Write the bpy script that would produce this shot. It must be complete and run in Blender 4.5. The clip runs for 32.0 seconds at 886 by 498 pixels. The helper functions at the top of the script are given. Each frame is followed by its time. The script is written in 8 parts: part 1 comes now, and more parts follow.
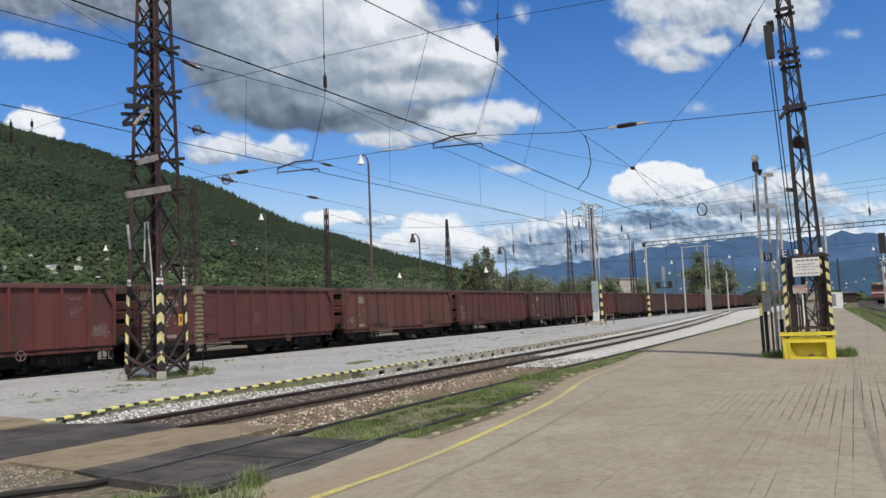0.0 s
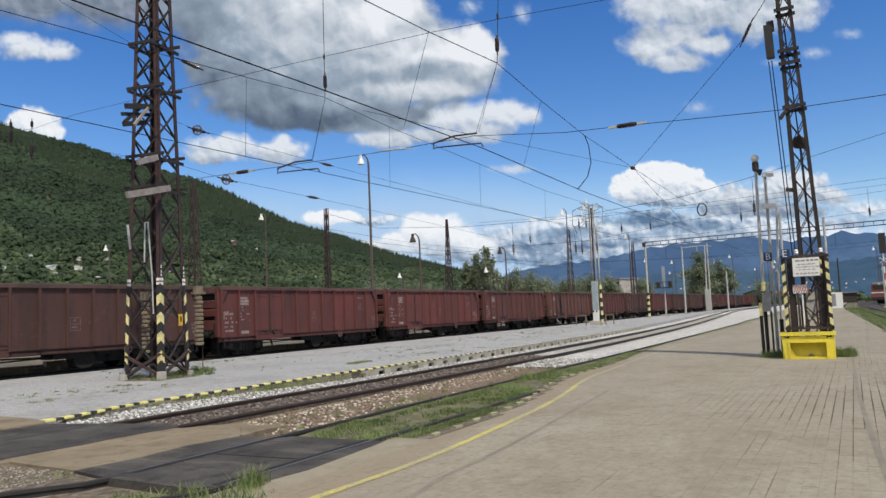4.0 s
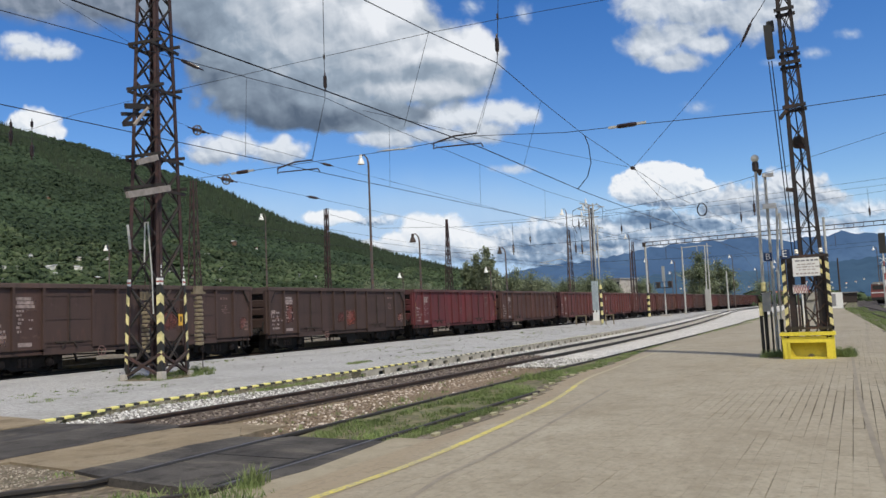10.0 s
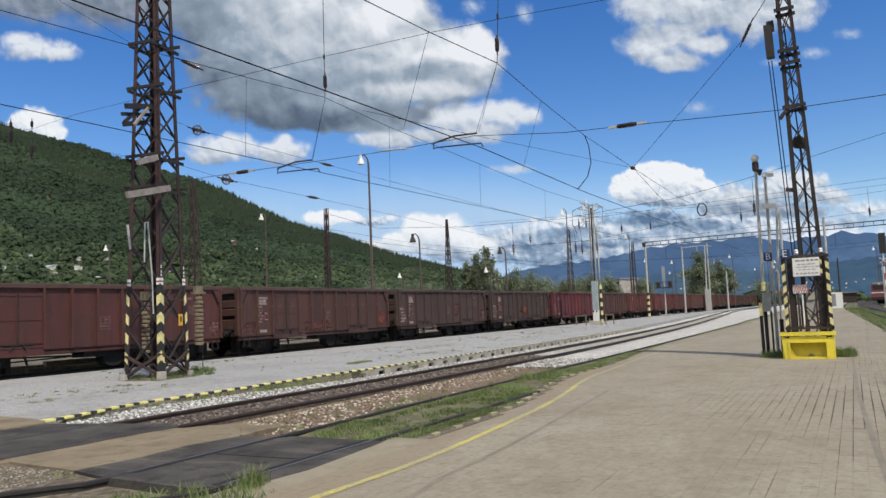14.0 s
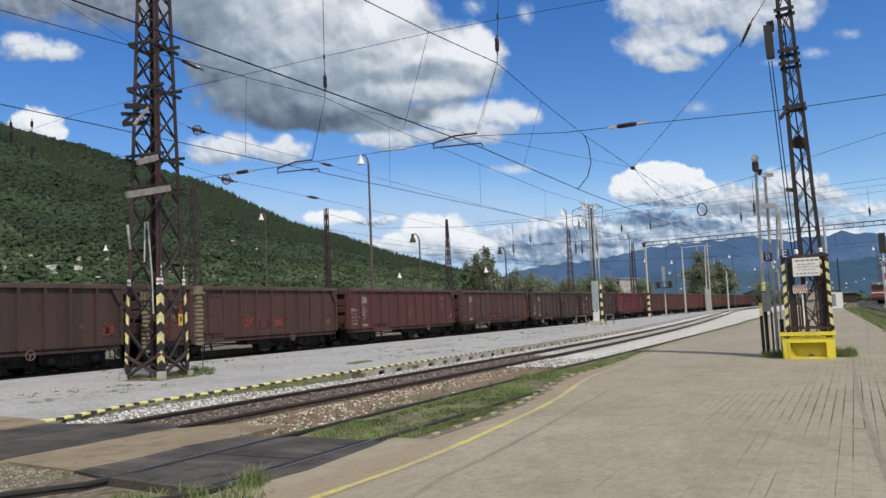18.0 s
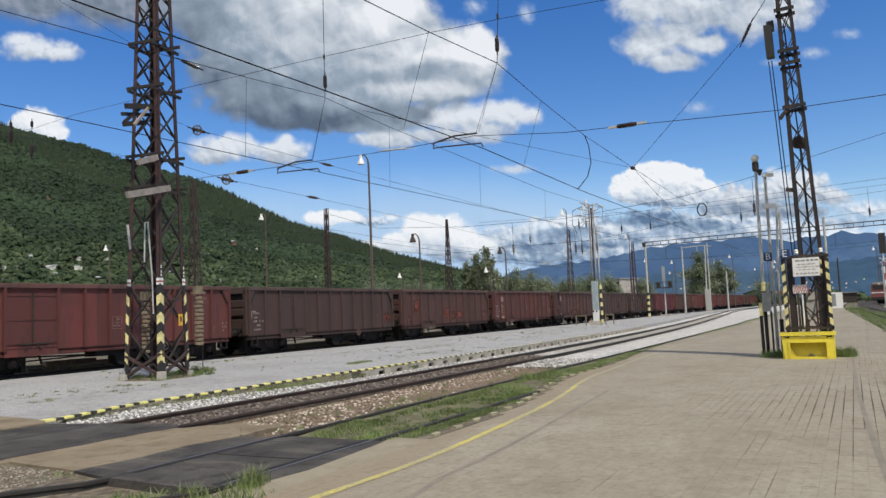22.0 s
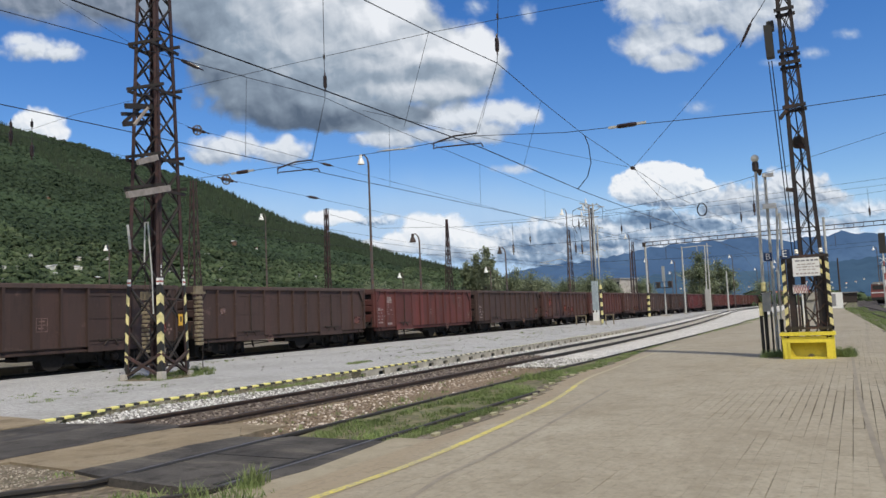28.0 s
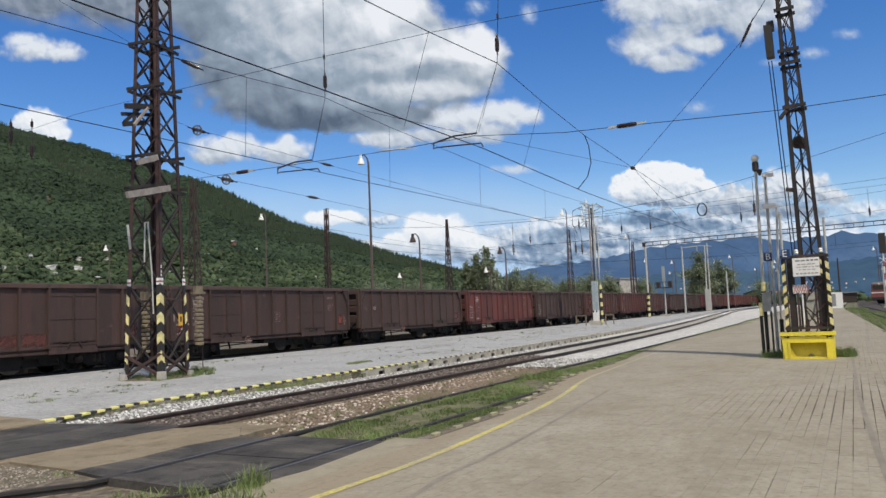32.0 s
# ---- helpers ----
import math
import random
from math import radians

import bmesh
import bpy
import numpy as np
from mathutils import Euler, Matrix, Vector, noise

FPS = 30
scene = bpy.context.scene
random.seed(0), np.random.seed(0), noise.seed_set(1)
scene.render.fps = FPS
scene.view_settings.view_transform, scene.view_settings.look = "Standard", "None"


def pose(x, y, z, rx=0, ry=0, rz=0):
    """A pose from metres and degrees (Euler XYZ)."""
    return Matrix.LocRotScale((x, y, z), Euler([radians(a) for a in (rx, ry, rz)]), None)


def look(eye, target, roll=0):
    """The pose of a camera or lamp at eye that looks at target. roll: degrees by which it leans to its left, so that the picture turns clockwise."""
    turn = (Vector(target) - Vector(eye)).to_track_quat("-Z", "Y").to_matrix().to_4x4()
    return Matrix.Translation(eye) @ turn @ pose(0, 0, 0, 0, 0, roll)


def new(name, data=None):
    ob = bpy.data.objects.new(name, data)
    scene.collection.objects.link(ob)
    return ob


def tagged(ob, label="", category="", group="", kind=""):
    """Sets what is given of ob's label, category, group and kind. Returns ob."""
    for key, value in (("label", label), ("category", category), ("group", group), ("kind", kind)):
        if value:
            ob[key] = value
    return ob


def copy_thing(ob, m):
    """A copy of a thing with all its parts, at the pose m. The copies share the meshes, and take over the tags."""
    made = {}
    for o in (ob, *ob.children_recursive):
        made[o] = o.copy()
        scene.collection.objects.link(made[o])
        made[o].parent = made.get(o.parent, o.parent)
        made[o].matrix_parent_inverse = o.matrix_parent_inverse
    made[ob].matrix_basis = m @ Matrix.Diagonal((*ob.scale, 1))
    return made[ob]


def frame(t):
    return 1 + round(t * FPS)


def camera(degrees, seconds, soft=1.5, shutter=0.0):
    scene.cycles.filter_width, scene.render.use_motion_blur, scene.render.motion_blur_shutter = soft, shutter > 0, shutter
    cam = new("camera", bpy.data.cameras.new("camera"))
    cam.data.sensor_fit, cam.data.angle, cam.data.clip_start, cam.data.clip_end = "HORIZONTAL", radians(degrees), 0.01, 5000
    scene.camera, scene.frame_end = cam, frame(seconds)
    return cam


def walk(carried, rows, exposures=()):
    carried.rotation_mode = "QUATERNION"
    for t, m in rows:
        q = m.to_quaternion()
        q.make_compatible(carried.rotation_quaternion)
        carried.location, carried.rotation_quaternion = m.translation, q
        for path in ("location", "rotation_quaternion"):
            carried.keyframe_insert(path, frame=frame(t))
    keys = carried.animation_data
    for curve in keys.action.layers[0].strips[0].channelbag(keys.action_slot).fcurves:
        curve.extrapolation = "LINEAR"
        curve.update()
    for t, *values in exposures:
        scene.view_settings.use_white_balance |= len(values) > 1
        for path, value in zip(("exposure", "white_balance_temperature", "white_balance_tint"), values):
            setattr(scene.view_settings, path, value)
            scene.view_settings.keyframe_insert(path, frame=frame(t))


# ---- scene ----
# ---------------------------------------------------------------- camera
cam = camera(60.05, 32.0, soft=1.5)
EYE = (0.0, 0.0, 1.547)
AIM = look(EYE, (0.88008, 0.46739, 1.63124), -2.413)
walk(cam, [(0.0, AIM), (32.0, AIM)])

# ---------------------------------------------------------------- light
SUN_AZ = math.atan2(-0.8, -0.61)
SUN_EL = radians(55)
world = bpy.data.worlds.new("sky")
scene.world = world
world.use_nodes = True
wn = world.node_tree
for n in list(wn.nodes):
    wn.nodes.remove(n)
sky_tex = wn.nodes.new("ShaderNodeTexSky")
sky_tex.sky_type = "NISHITA"
sky_tex.sun_disc = False
sky_tex.sun_elevation = SUN_EL
sky_tex.sun_rotation = math.pi / 2 - SUN_AZ
sky_tex.air_density, sky_tex.dust_density, sky_tex.ozone_density = 1.0, 0.25, 1.6
sky_bg = wn.nodes.new("ShaderNodeBackground")
sky_bg.inputs[1].default_value = 0.136
sky_out = wn.nodes.new("ShaderNodeOutputWorld")
sky_hue = wn.nodes.new("ShaderNodeHueSaturation")
sky_hue.inputs["Saturation"].default_value = 1.4
sky_hue.inputs["Hue"].default_value = 0.513
wn.links.new(sky_tex.outputs[0], sky_hue.inputs["Color"])
wn.links.new(sky_hue.outputs[0], sky_bg.inputs[0])
# unseen warm clouds added overhead and behind, to make the fill light less blue
cover = wn.nodes.new("ShaderNodeTexNoise")
cover.inputs["Scale"].default_value, cover.inputs["Detail"].default_value = 2.2, 7.0
side = wn.nodes.new("ShaderNodeTexGradient")
maps = []
for src, lo, hi in ((cover.outputs["Fac"], 0.44, 0.56), (side.outputs["Fac"], 0.4, 0.12)):
    mr = wn.nodes.new("ShaderNodeMapRange")
    mr.interpolation_type = "SMOOTHSTEP"
    mr.inputs["From Min"].default_value, mr.inputs["From Max"].default_value = lo, hi
    wn.links.new(src, mr.inputs["Value"])
    maps.append(mr.outputs[0])
both = wn.nodes.new("ShaderNodeMath")
both.operation = "MULTIPLY"
wn.links.new(maps[0], both.inputs[0])
wn.links.new(maps[1], both.inputs[1])
fill_cloud_bg = wn.nodes.new("ShaderNodeBackground")
fill_cloud_bg.inputs[0].default_value, fill_cloud_bg.inputs[1].default_value = (1.0, 0.97, 0.92, 1), 0.66
sky_mix = wn.nodes.new("ShaderNodeMixShader")
wn.links.new(both.outputs[0], sky_mix.inputs[0])
wn.links.new(sky_bg.outputs[0], sky_mix.inputs[1])
wn.links.new(fill_cloud_bg.outputs[0], sky_mix.inputs[2])
wn.links.new(sky_mix.outputs[0], sky_out.inputs[0])

sun = new("sun", bpy.data.lights.new("sun", "SUN"))
sun.data.energy, sun.data.angle, sun.data.color = 3.65, radians(0.53), (1.0, 0.93, 0.785)
sun.matrix_world = look((0, 0, 0), (-math.cos(SUN_EL) * math.cos(SUN_AZ), -math.cos(SUN_EL) * math.sin(SUN_AZ), -math.sin(SUN_EL)))
sun.location = (-40, -80, 120)
scene.view_settings.exposure = -0.05


# ---------------------------------------------------------------- materials
class Nodes:
    """Short hand for building one node material."""

    def __init__(self, name, rough=0.8, metal=0.0):
        self.mat = bpy.data.materials.new(name)
        self.mat.use_nodes = True
        self.t = self.mat.node_tree
        self.p = self.t.nodes["Principled BSDF"]
        self.p.inputs["Roughness"].default_value = rough
        self.p.inputs["Metallic"].default_value = metal
        self.geo = None

    def n(self, kind, operation="", interpolation_type="", data_type="", blend_type="", vector_type=""):
        node = self.t.nodes.new("ShaderNode" + kind)
        if operation:
            node.operation = operation
        if interpolation_type:
            node.interpolation_type = interpolation_type
        if data_type:
            node.data_type = data_type
        if blend_type:
            node.blend_type = blend_type
        if vector_type:
            node.vector_type = vector_type
        return node

    def link(self, a, b):
        self.t.links.new(a, b)

    def put(self, sock, v):
        if hasattr(v, "is_linked"):
            self.link(v, sock)
        else:
            sock.default_value = v

    def where(self, local=False):
        if local:
            return self.n("TexCoord").outputs["Object"]
        return self.n("NewGeometry").outputs["Position"]

    def noise(self, vec, scale, detail=4.0, rough=0.55, stretch=None):
        if stretch:
            m = self.n("Mapping")
            self.link(vec, m.inputs["Vector"])
            m.inputs["Scale"].default_value = stretch
            vec = m.outputs[0]
        t = self.n("TexNoise")
        self.link(vec, t.inputs["Vector"])
        t.inputs["Scale"].default_value = scale
        t.inputs["Detail"].default_value = detail
        t.inputs["Roughness"].default_value = rough
        return t.outputs["Fac"]

    def ramp(self, fac, stops):
        r = self.n("ValToRGB")
        e = r.color_ramp.elements
        while len(e) < len(stops):
            e.new(0.5)
        for el, (pos, col) in zip(e, stops):
            el.position = pos
            el.color = (*col, 1) if len(col) == 3 else col
        self.link(fac, r.inputs[0])
        return r.outputs[0]

    def band(self, fac, lo, hi, a=0.0, b=1.0):
        m = self.n("MapRange", interpolation_type="SMOOTHSTEP")
        self.put(m.inputs["Value"], fac)
        for key, v in (("From Min", lo), ("From Max", hi), ("To Min", a), ("To Max", b)):
            m.inputs[key].default_value = v
        return m.outputs[0]

    def mix(self, fac, a, b, how="MIX"):
        m = self.n("Mix", data_type="RGBA", blend_type=how)
        self.put(m.inputs[0], fac)
        self.put(m.inputs[6], a if hasattr(a, "is_linked") else (*a, 1))
        self.put(m.inputs[7], b if hasattr(b, "is_linked") else (*b, 1))
        return m.outputs[2]

    def math(self, op, a, b=0.0):
        m = self.n("Math", operation=op)
        self.put(m.inputs[0], a)
        self.put(m.inputs[1], b)
        return m.outputs[0]

    def bump(self, height, strength=0.4, dist=0.02):
        b = self.n("Bump")
        b.inputs["Strength"].default_value = strength
        b.inputs["Distance"].default_value = dist
        self.link(height, b.inputs["Height"])
        self.link(b.outputs[0], self.p.inputs["Normal"])

    def done(self, colour):
        self.put(self.p.inputs["Base Color"], colour if hasattr(colour, "is_linked") else (*colour, 1))
        return self.mat


def plain(name, colour, rough=0.6, metal=0.0, vary=0.25, scale=6.0, bump=0.15):
    """Paint, metal or concrete with grain and blotches."""
    k = Nodes(name, rough, metal)
    w = k.where()
    a = k.noise(w, scale, 6)
    b = k.noise(w, scale * 9, 3)
    lo = tuple(c * (1 - vary) for c in colour)
    hi = tuple(min(1, c * (1 + vary)) for c in colour)
    c = k.ramp(a, [(0.3, lo), (0.7, hi)])
    c = k.mix(k.band(b, 0.5, 0.75, 0, 0.35), c, tuple(x * 0.6 for x in colour))
    k.bump(b, bump, 0.01)
    return k.done(c)


def speckle(name, stops, size, rough=0.95, patch=0.5, patch_col=(0.3, 0.28, 0.25), bump=0.6, dist=0.03):
    """Broken stone: cells of several greys with stained patches."""
    k = Nodes(name, rough)
    w = k.where()
    v = k.n("TexVoronoi")
    k.link(w, v.inputs["Vector"])
    v.inputs["Scale"].default_value = 1.0 / size
    sep = k.n("SeparateColor")
    k.link(v.outputs["Color"], sep.inputs[0])
    c = k.ramp(sep.outputs[0], stops)
    big = k.noise(w, 0.35, 5, 0.6)
    fine = k.noise(w, 2.5, 4)
    c = k.mix(k.band(k.math("MULTIPLY", big, k.math("ADD", fine, 0.5)), 0.42, 0.68, 0, patch), c, patch_col)
    k.bump(v.outputs["Distance"], bump, dist)
    return k.done(c)


def rusty(name, colour, rust=(0.16, 0.07, 0.04), amount=0.5, rough=0.75, metal=0.1):
    k = Nodes(name, rough, metal)
    w = k.where()
    a = k.noise(w, 3.0, 8, 0.65)
    b = k.noise(w, 25, 4)
    c = k.mix(k.band(a, 0.62 - amount * 0.35, 0.72, 0, 1), colour, rust)
    c = k.mix(k.band(b, 0.45, 0.75, 0, 0.4), c, tuple(x * 0.5 for x in rust))
    k.bump(b, 0.25, 0.01)
    return k.done(c)


GRAVEL = speckle("gravel_grey", [(0, (0.23, 0.225, 0.215)), (0.5, (0.37, 0.365, 0.355)), (1, (0.5, 0.495, 0.48))], 0.035, patch=0.35,
                 patch_col=(0.2, 0.2, 0.18), bump=0.3, dist=0.01)
BALLAST_WHITE = speckle("ballast_white", [(0, (0.28, 0.26, 0.23)), (0.5, (0.52, 0.5, 0.46)), (1, (0.75, 0.73, 0.69))], 0.06, patch=0.2)
BALLAST_BROWN = speckle("ballast_brown", [(0, (0.1, 0.068, 0.042)), (0.5, (0.18, 0.125, 0.078)), (1, (0.3, 0.23, 0.155))], 0.05, patch=0.75,
                        patch_col=(0.15, 0.115, 0.06))
BALLAST_RAILS = speckle("rail_dust_ballast", [(0, (0.045, 0.034, 0.027)), (0.5, (0.095, 0.072, 0.056)), (1, (0.2, 0.165, 0.135))], 0.055, patch=0.6, patch_col=(0.075, 0.052, 0.038))
BALLAST_DARK = speckle("dark_crushed_ballast", [(0, (0.03, 0.024, 0.02)), (0.5, (0.06, 0.048, 0.04)), (1, (0.13, 0.11, 0.09))], 0.06, patch=0.6, patch_col=(0.05, 0.04, 0.03))
EARTH = speckle("yard_earth", [(0, (0.09, 0.07, 0.05)), (0.5, (0.15, 0.12, 0.085)), (1, (0.24, 0.2, 0.15))], 0.08, patch=0.6,
                patch_col=(0.085, 0.085, 0.04))
GRASSY = speckle("grass_ground", [(0, (0.075, 0.085, 0.038)), (0.5, (0.14, 0.14, 0.068)), (1, (0.22, 0.195, 0.11))], 0.1, patch=0.5,
                 patch_col=(0.13, 0.1, 0.06))
RAIL_TOP = plain("worn_rail_steel", (0.2, 0.17, 0.15), 0.42, 0.7)
RUST_RAIL = rusty("rusty_rail", (0.05, 0.036, 0.03), (0.09, 0.053, 0.038), amount=0.6)
DARK_RAIL = rusty("dark_rail", (0.035, 0.032, 0.03), (0.05, 0.038, 0.03), amount=0.4)
SLEEPER = plain("dark_timber", (0.07, 0.05, 0.04), 0.9, vary=0.4)
CONCRETE = plain("concrete", (0.42, 0.39, 0.35), 0.9, vary=0.15)
LATTICE = rusty("rusty_lattice_steel", (0.05, 0.036, 0.033), (0.11, 0.052, 0.042), 0.55)
DARK_STEEL = rusty("dark_painted_steel", (0.04, 0.034, 0.031), (0.095, 0.05, 0.038), 0.4)
GALV = plain("galvanised_grey_steel", (0.46, 0.46, 0.44), 0.55, 0.1, vary=0.15)
WIRE = plain("wire_dark", (0.03, 0.03, 0.032), 0.5, 0.5)
BLACK = plain("black_paint", (0.025, 0.024, 0.022), 0.6)
YELLOW = plain("yellow_paint", (0.8, 0.66, 0.06), 0.45, vary=0.08, scale=2)
YELLOW_OLD = plain("faded_yellow_paint", (0.72, 0.64, 0.3), 0.7, vary=0.25, scale=8)
WHITE = plain("white_paint", (0.78, 0.78, 0.76), 0.6, vary=0.08)


# ---------------------------------------------------------------- mesh helpers
class Mesh:
    """Collects boxes, tubes and sheets into one mesh."""

    def __init__(self):
        self.v, self.f = [], []

    def add(self, verts, faces):
        k = len(self.v)
        self.v += [tuple(p) for p in verts]
        self.f += [tuple(i + k for i in f) for f in faces]
        return self

    def box(self, c, size, m=None):
        x, y, z = (s / 2 for s in size)
        p = [Vector((sx * x, sy * y, sz * z)) for sz in (-1, 1) for sy in (-1, 1) for sx in (-1, 1)]
        if m is not None:
            p = [m @ q for q in p]
        return self.add([q + Vector(c) for q in p],
                        [(0, 2, 3, 1), (4, 5, 7, 6), (0, 1, 5, 4), (2, 6, 7, 3), (0, 4, 6, 2), (1, 3, 7, 5)])

    def span(self, lo, hi):
        return self.box([(a + b) / 2 for a, b in zip(lo, hi)], [b - a for a, b in zip(lo, hi)])

    def beam(self, a, b, w, h=None, up=(0, 0, 1)):
        """A square bar from a to b."""
        a, b = Vector(a), Vector(b)
        d = (b - a).normalized()
        s = d.cross(Vector(up))
        if s.length < 1e-3:
            s = d.cross(Vector((1, 0, 0)))
        s.normalize()
        u = s.cross(d)
        h = h or w
        q = [s * (i * w / 2) + u * (j * h / 2) for i, j in ((-1, -1), (1, -1), (1, 1), (-1, 1))]
        return self.add([a + k for k in q] + [b + k for k in q],
                        [(3, 2, 1, 0), (4, 5, 6, 7), (0, 1, 5, 4), (1, 2, 6, 5), (2, 3, 7, 6), (3, 0, 4, 7)])

    def angle(self, a, b, w, inx, iny, t=0.012):
        """An L-shaped steel angle from a to b with its flanges towards inx and iny."""
        a, b = Vector(a), Vector(b)
        for d, o in ((Vector(inx), Vector(iny)), (Vector(iny), Vector(inx))):
            q = [Vector(), d * w, d * w + o * t, o * t]
            self.add([a + k for k in q] + [b + k for k in q],
                     [(3, 2, 1, 0), (4, 5, 6, 7), (0, 1, 5, 4), (1, 2, 6, 5), (2, 3, 7, 6), (3, 0, 4, 7)])
        return self

    def tube(self, pts, r, n=8, cap=True):
        """A round bar along points; r one radius or one a point."""
        pts = [Vector(p) for p in pts]
        rs = r if isinstance(r, (list, tuple)) else [r] * len(pts)
        rings = []
        for i, p in enumerate(pts):
            d = (pts[min(i + 1, len(pts) - 1)] - pts[max(i - 1, 0)]).normalized()
            s = d.cross(Vector((0, 0, 1)))
            if s.length < 1e-3:
                s = d.cross(Vector((1, 0, 0)))
            s.normalize()
            u = s.cross(d)
            rings.append([p + (s * math.cos(a) + u * math.sin(a)) * rs[i] for a in (2 * math.pi * k / n for k in range(n))])
        v = [q for ring in rings for q in ring]
        f = [(i * n + k, i * n + (k + 1) % n, (i + 1) * n + (k + 1) % n, (i + 1) * n + k)
             for i in range(len(pts) - 1) for k in range(n)]
        if cap:
            f += [tuple(range(n - 1, -1, -1)), tuple((len(pts) - 1) * n + k for k in range(n))]
        return self.add(v, f)

    def lathe(self, c, profile, n=12, axis="Z"):
        """A turned body: profile rows of (radius, height)."""
        v, c = [], Vector(c)
        for r, h in profile:
            for k in range(n):
                a = 2 * math.pi * k / n
                q = (r * math.cos(a), r * math.sin(a), h)
                v.append(c + Vector(q if axis == "Z" else (q[0], q[2], q[1]) if axis == "Y" else (q[2], q[0], q[1])))
        m = len(profile)
        f = [(i * n + k, i * n + (k + 1) % n, (i + 1) * n + (k + 1) % n, (i + 1) * n + k) for i in range(m - 1) for k in range(n)]
        f += [tuple(range(n - 1, -1, -1)), tuple((m - 1) * n + k for k in range(n))]
        return self.add(v, f)

    def prism(self, outline, lo, hi, axis="Y"):
        """An outline of (a, b) pushed from lo to hi along an axis."""
        n = len(outline)
        put = {"Y": lambda a, b, h: (a, h, b), "X": lambda a, b, h: (h, a, b), "Z": lambda a, b, h: (a, b, h)}[axis]
        v = [put(a, b, lo) for a, b in outline] + [put(a, b, hi) for a, b in outline]
        return self.add(v, [tuple(range(n - 1, -1, -1)), tuple(range(n, 2 * n))] + [(k, (k + 1) % n, n + (k + 1) % n, n + k) for k in range(n)])

    def data(self, name, material, smooth=False):
        me = bpy.data.meshes.new(name)
        me.from_pydata(self.v, [], self.f)
        b = bmesh.new()
        b.from_mesh(me)
        bmesh.ops.recalc_face_normals(b, faces=b.faces)
        b.to_mesh(me)
        b.free()
        for m in material if isinstance(material, (list, tuple)) else [material]:
            me.materials.append(m)
        if smooth:
            me.shade_smooth()
        return me


def part(name, mesh, material, parent=None, label="", smooth=False):
    """Links a mesh as one object under a thing or part."""
    ob = new(name, mesh.data(name, material, smooth) if isinstance(mesh, Mesh) else mesh)
    ob.parent = parent
    if label:
        ob["label"] = label
    return ob


def thing(name, at=(0, 0, 0), label="", category="", group="", rz=0, kind=""):
    ob = new(name)
    ob.matrix_basis = pose(*at, 0, 0, rz)
    ob.empty_display_size = 0.2
    return tagged(ob, label, category, group, kind)


def smooth(a, b, x):
    t = max(0.0, min(1.0, (x - a) / (b - a)))
    return t * t * (3 - 2 * t)


def bend(x):
    """How far the front track and its kerb swing towards the goods line."""
    return 9.5 * smooth(22, 172, x)
# ---------------------------------------------------------------- ground and tracks
def steps(a, b, n):
    return [a + (b - a) * i / n for i in range(n + 1)]


LONG = steps(-20, 4, 24) + steps(4.25, 6, 7) + steps(7, 40, 33) + steps(44, 120, 19) + steps(130, 420, 29)
g = Mesh()
ring = [0, 30, 80, 200, 450, 900, 2000, 4900]
gv = [(0, 0, -0.32)] + [(r * math.cos(2 * math.pi * k / 48), r * math.sin(2 * math.pi * k / 48), -0.32 if r < 300 else -0.5) for r in ring[1:] for k in range(48)]
gf = [(0, 1 + k, 1 + (k + 1) % 48) for k in range(48)]
gf += [(1 + i * 48 + k, 1 + (i + 1) * 48 + k, 1 + (i + 1) * 48 + (k + 1) % 48, 1 + i * 48 + (k + 1) % 48) for i in range(len(ring) - 2) for k in range(48)]
g.add(gv, gf)
tagged(part("ground", g, EARTH), "dry brown yard earth with thin grass", "ground", kind="structure")

T1 = lambda x: 10.14 - 0.16 * smooth(9, 17, x) + bend(x)
T2 = lambda x: 6.24 + 0.3 * bend(x) + 0.6 * max(0.0, 5.4 - x) * smooth(5.6, 4.9, x)
T3 = 26.4
KERB = lambda x: 13.05 - 0.58 * smooth(11.4, 8.3, x) + bend(x) * 0.95
EDGE = lambda x: 4.85 + 0.1 * smooth(9, 12, x) + 0.94 * smooth(11, 17.5, x) + 0.85 * smooth(18, 32, x) + 0.3 * bend(x)


def slab(name, xs, left, right, top, thick, mat, label):
    m = Mesh()
    n = len(xs)
    v = []
    for x in xs:
        tz = top(x) if callable(top) else top
        for y, z in ((right(x), tz), (left(x), tz), (left(x), tz - thick), (right(x), tz - thick)):
            v.append((x, y, z))
    f = [(4 * i + k, 4 * i + 4 + k, 4 * i + 4 + (k + 1) % 4, 4 * i + (k + 1) % 4) for i in range(n - 1) for k in range(4)]
    m.add(v, f + [(0, 1, 2, 3), (4 * n - 1, 4 * n - 2, 4 * n - 3, 4 * n - 4)])
    return tagged(part(name, m, mat), label, name.split("_")[-1], kind="structure")


slab("gravel_platform", LONG, lambda x: 24.6, lambda x: KERB(x) + 0.13, 0.0, 0.25, GRAVEL, "pale grey rolled gravel between the tracks")
slab("ballast_trough", [x for x in LONG if x >= 10], lambda x: KERB(x) + 0.1, lambda x: KERB(x) - 1.75, lambda x: -0.14 - 0.1 * smooth(11, 20, x), 0.1, BALLAST_WHITE, "sunken gravel strip along the kerb")
slab("ballast_bed_front", LONG, lambda x: KERB(x) - 0.05 - 1.62 * smooth(10.5, 13, x), lambda x: T1(x) + 0.75, -0.13, 0.2, BALLAST_WHITE, "clean white crushed stone beside the front track")
slab("ballast_bed_far_rails", [x for x in LONG if x >= 26], lambda x: T1(x) + 0.76, lambda x: T1(x) - 0.81, -0.125, 0.2, BALLAST_WHITE, "pale crushed stone between the far rails")
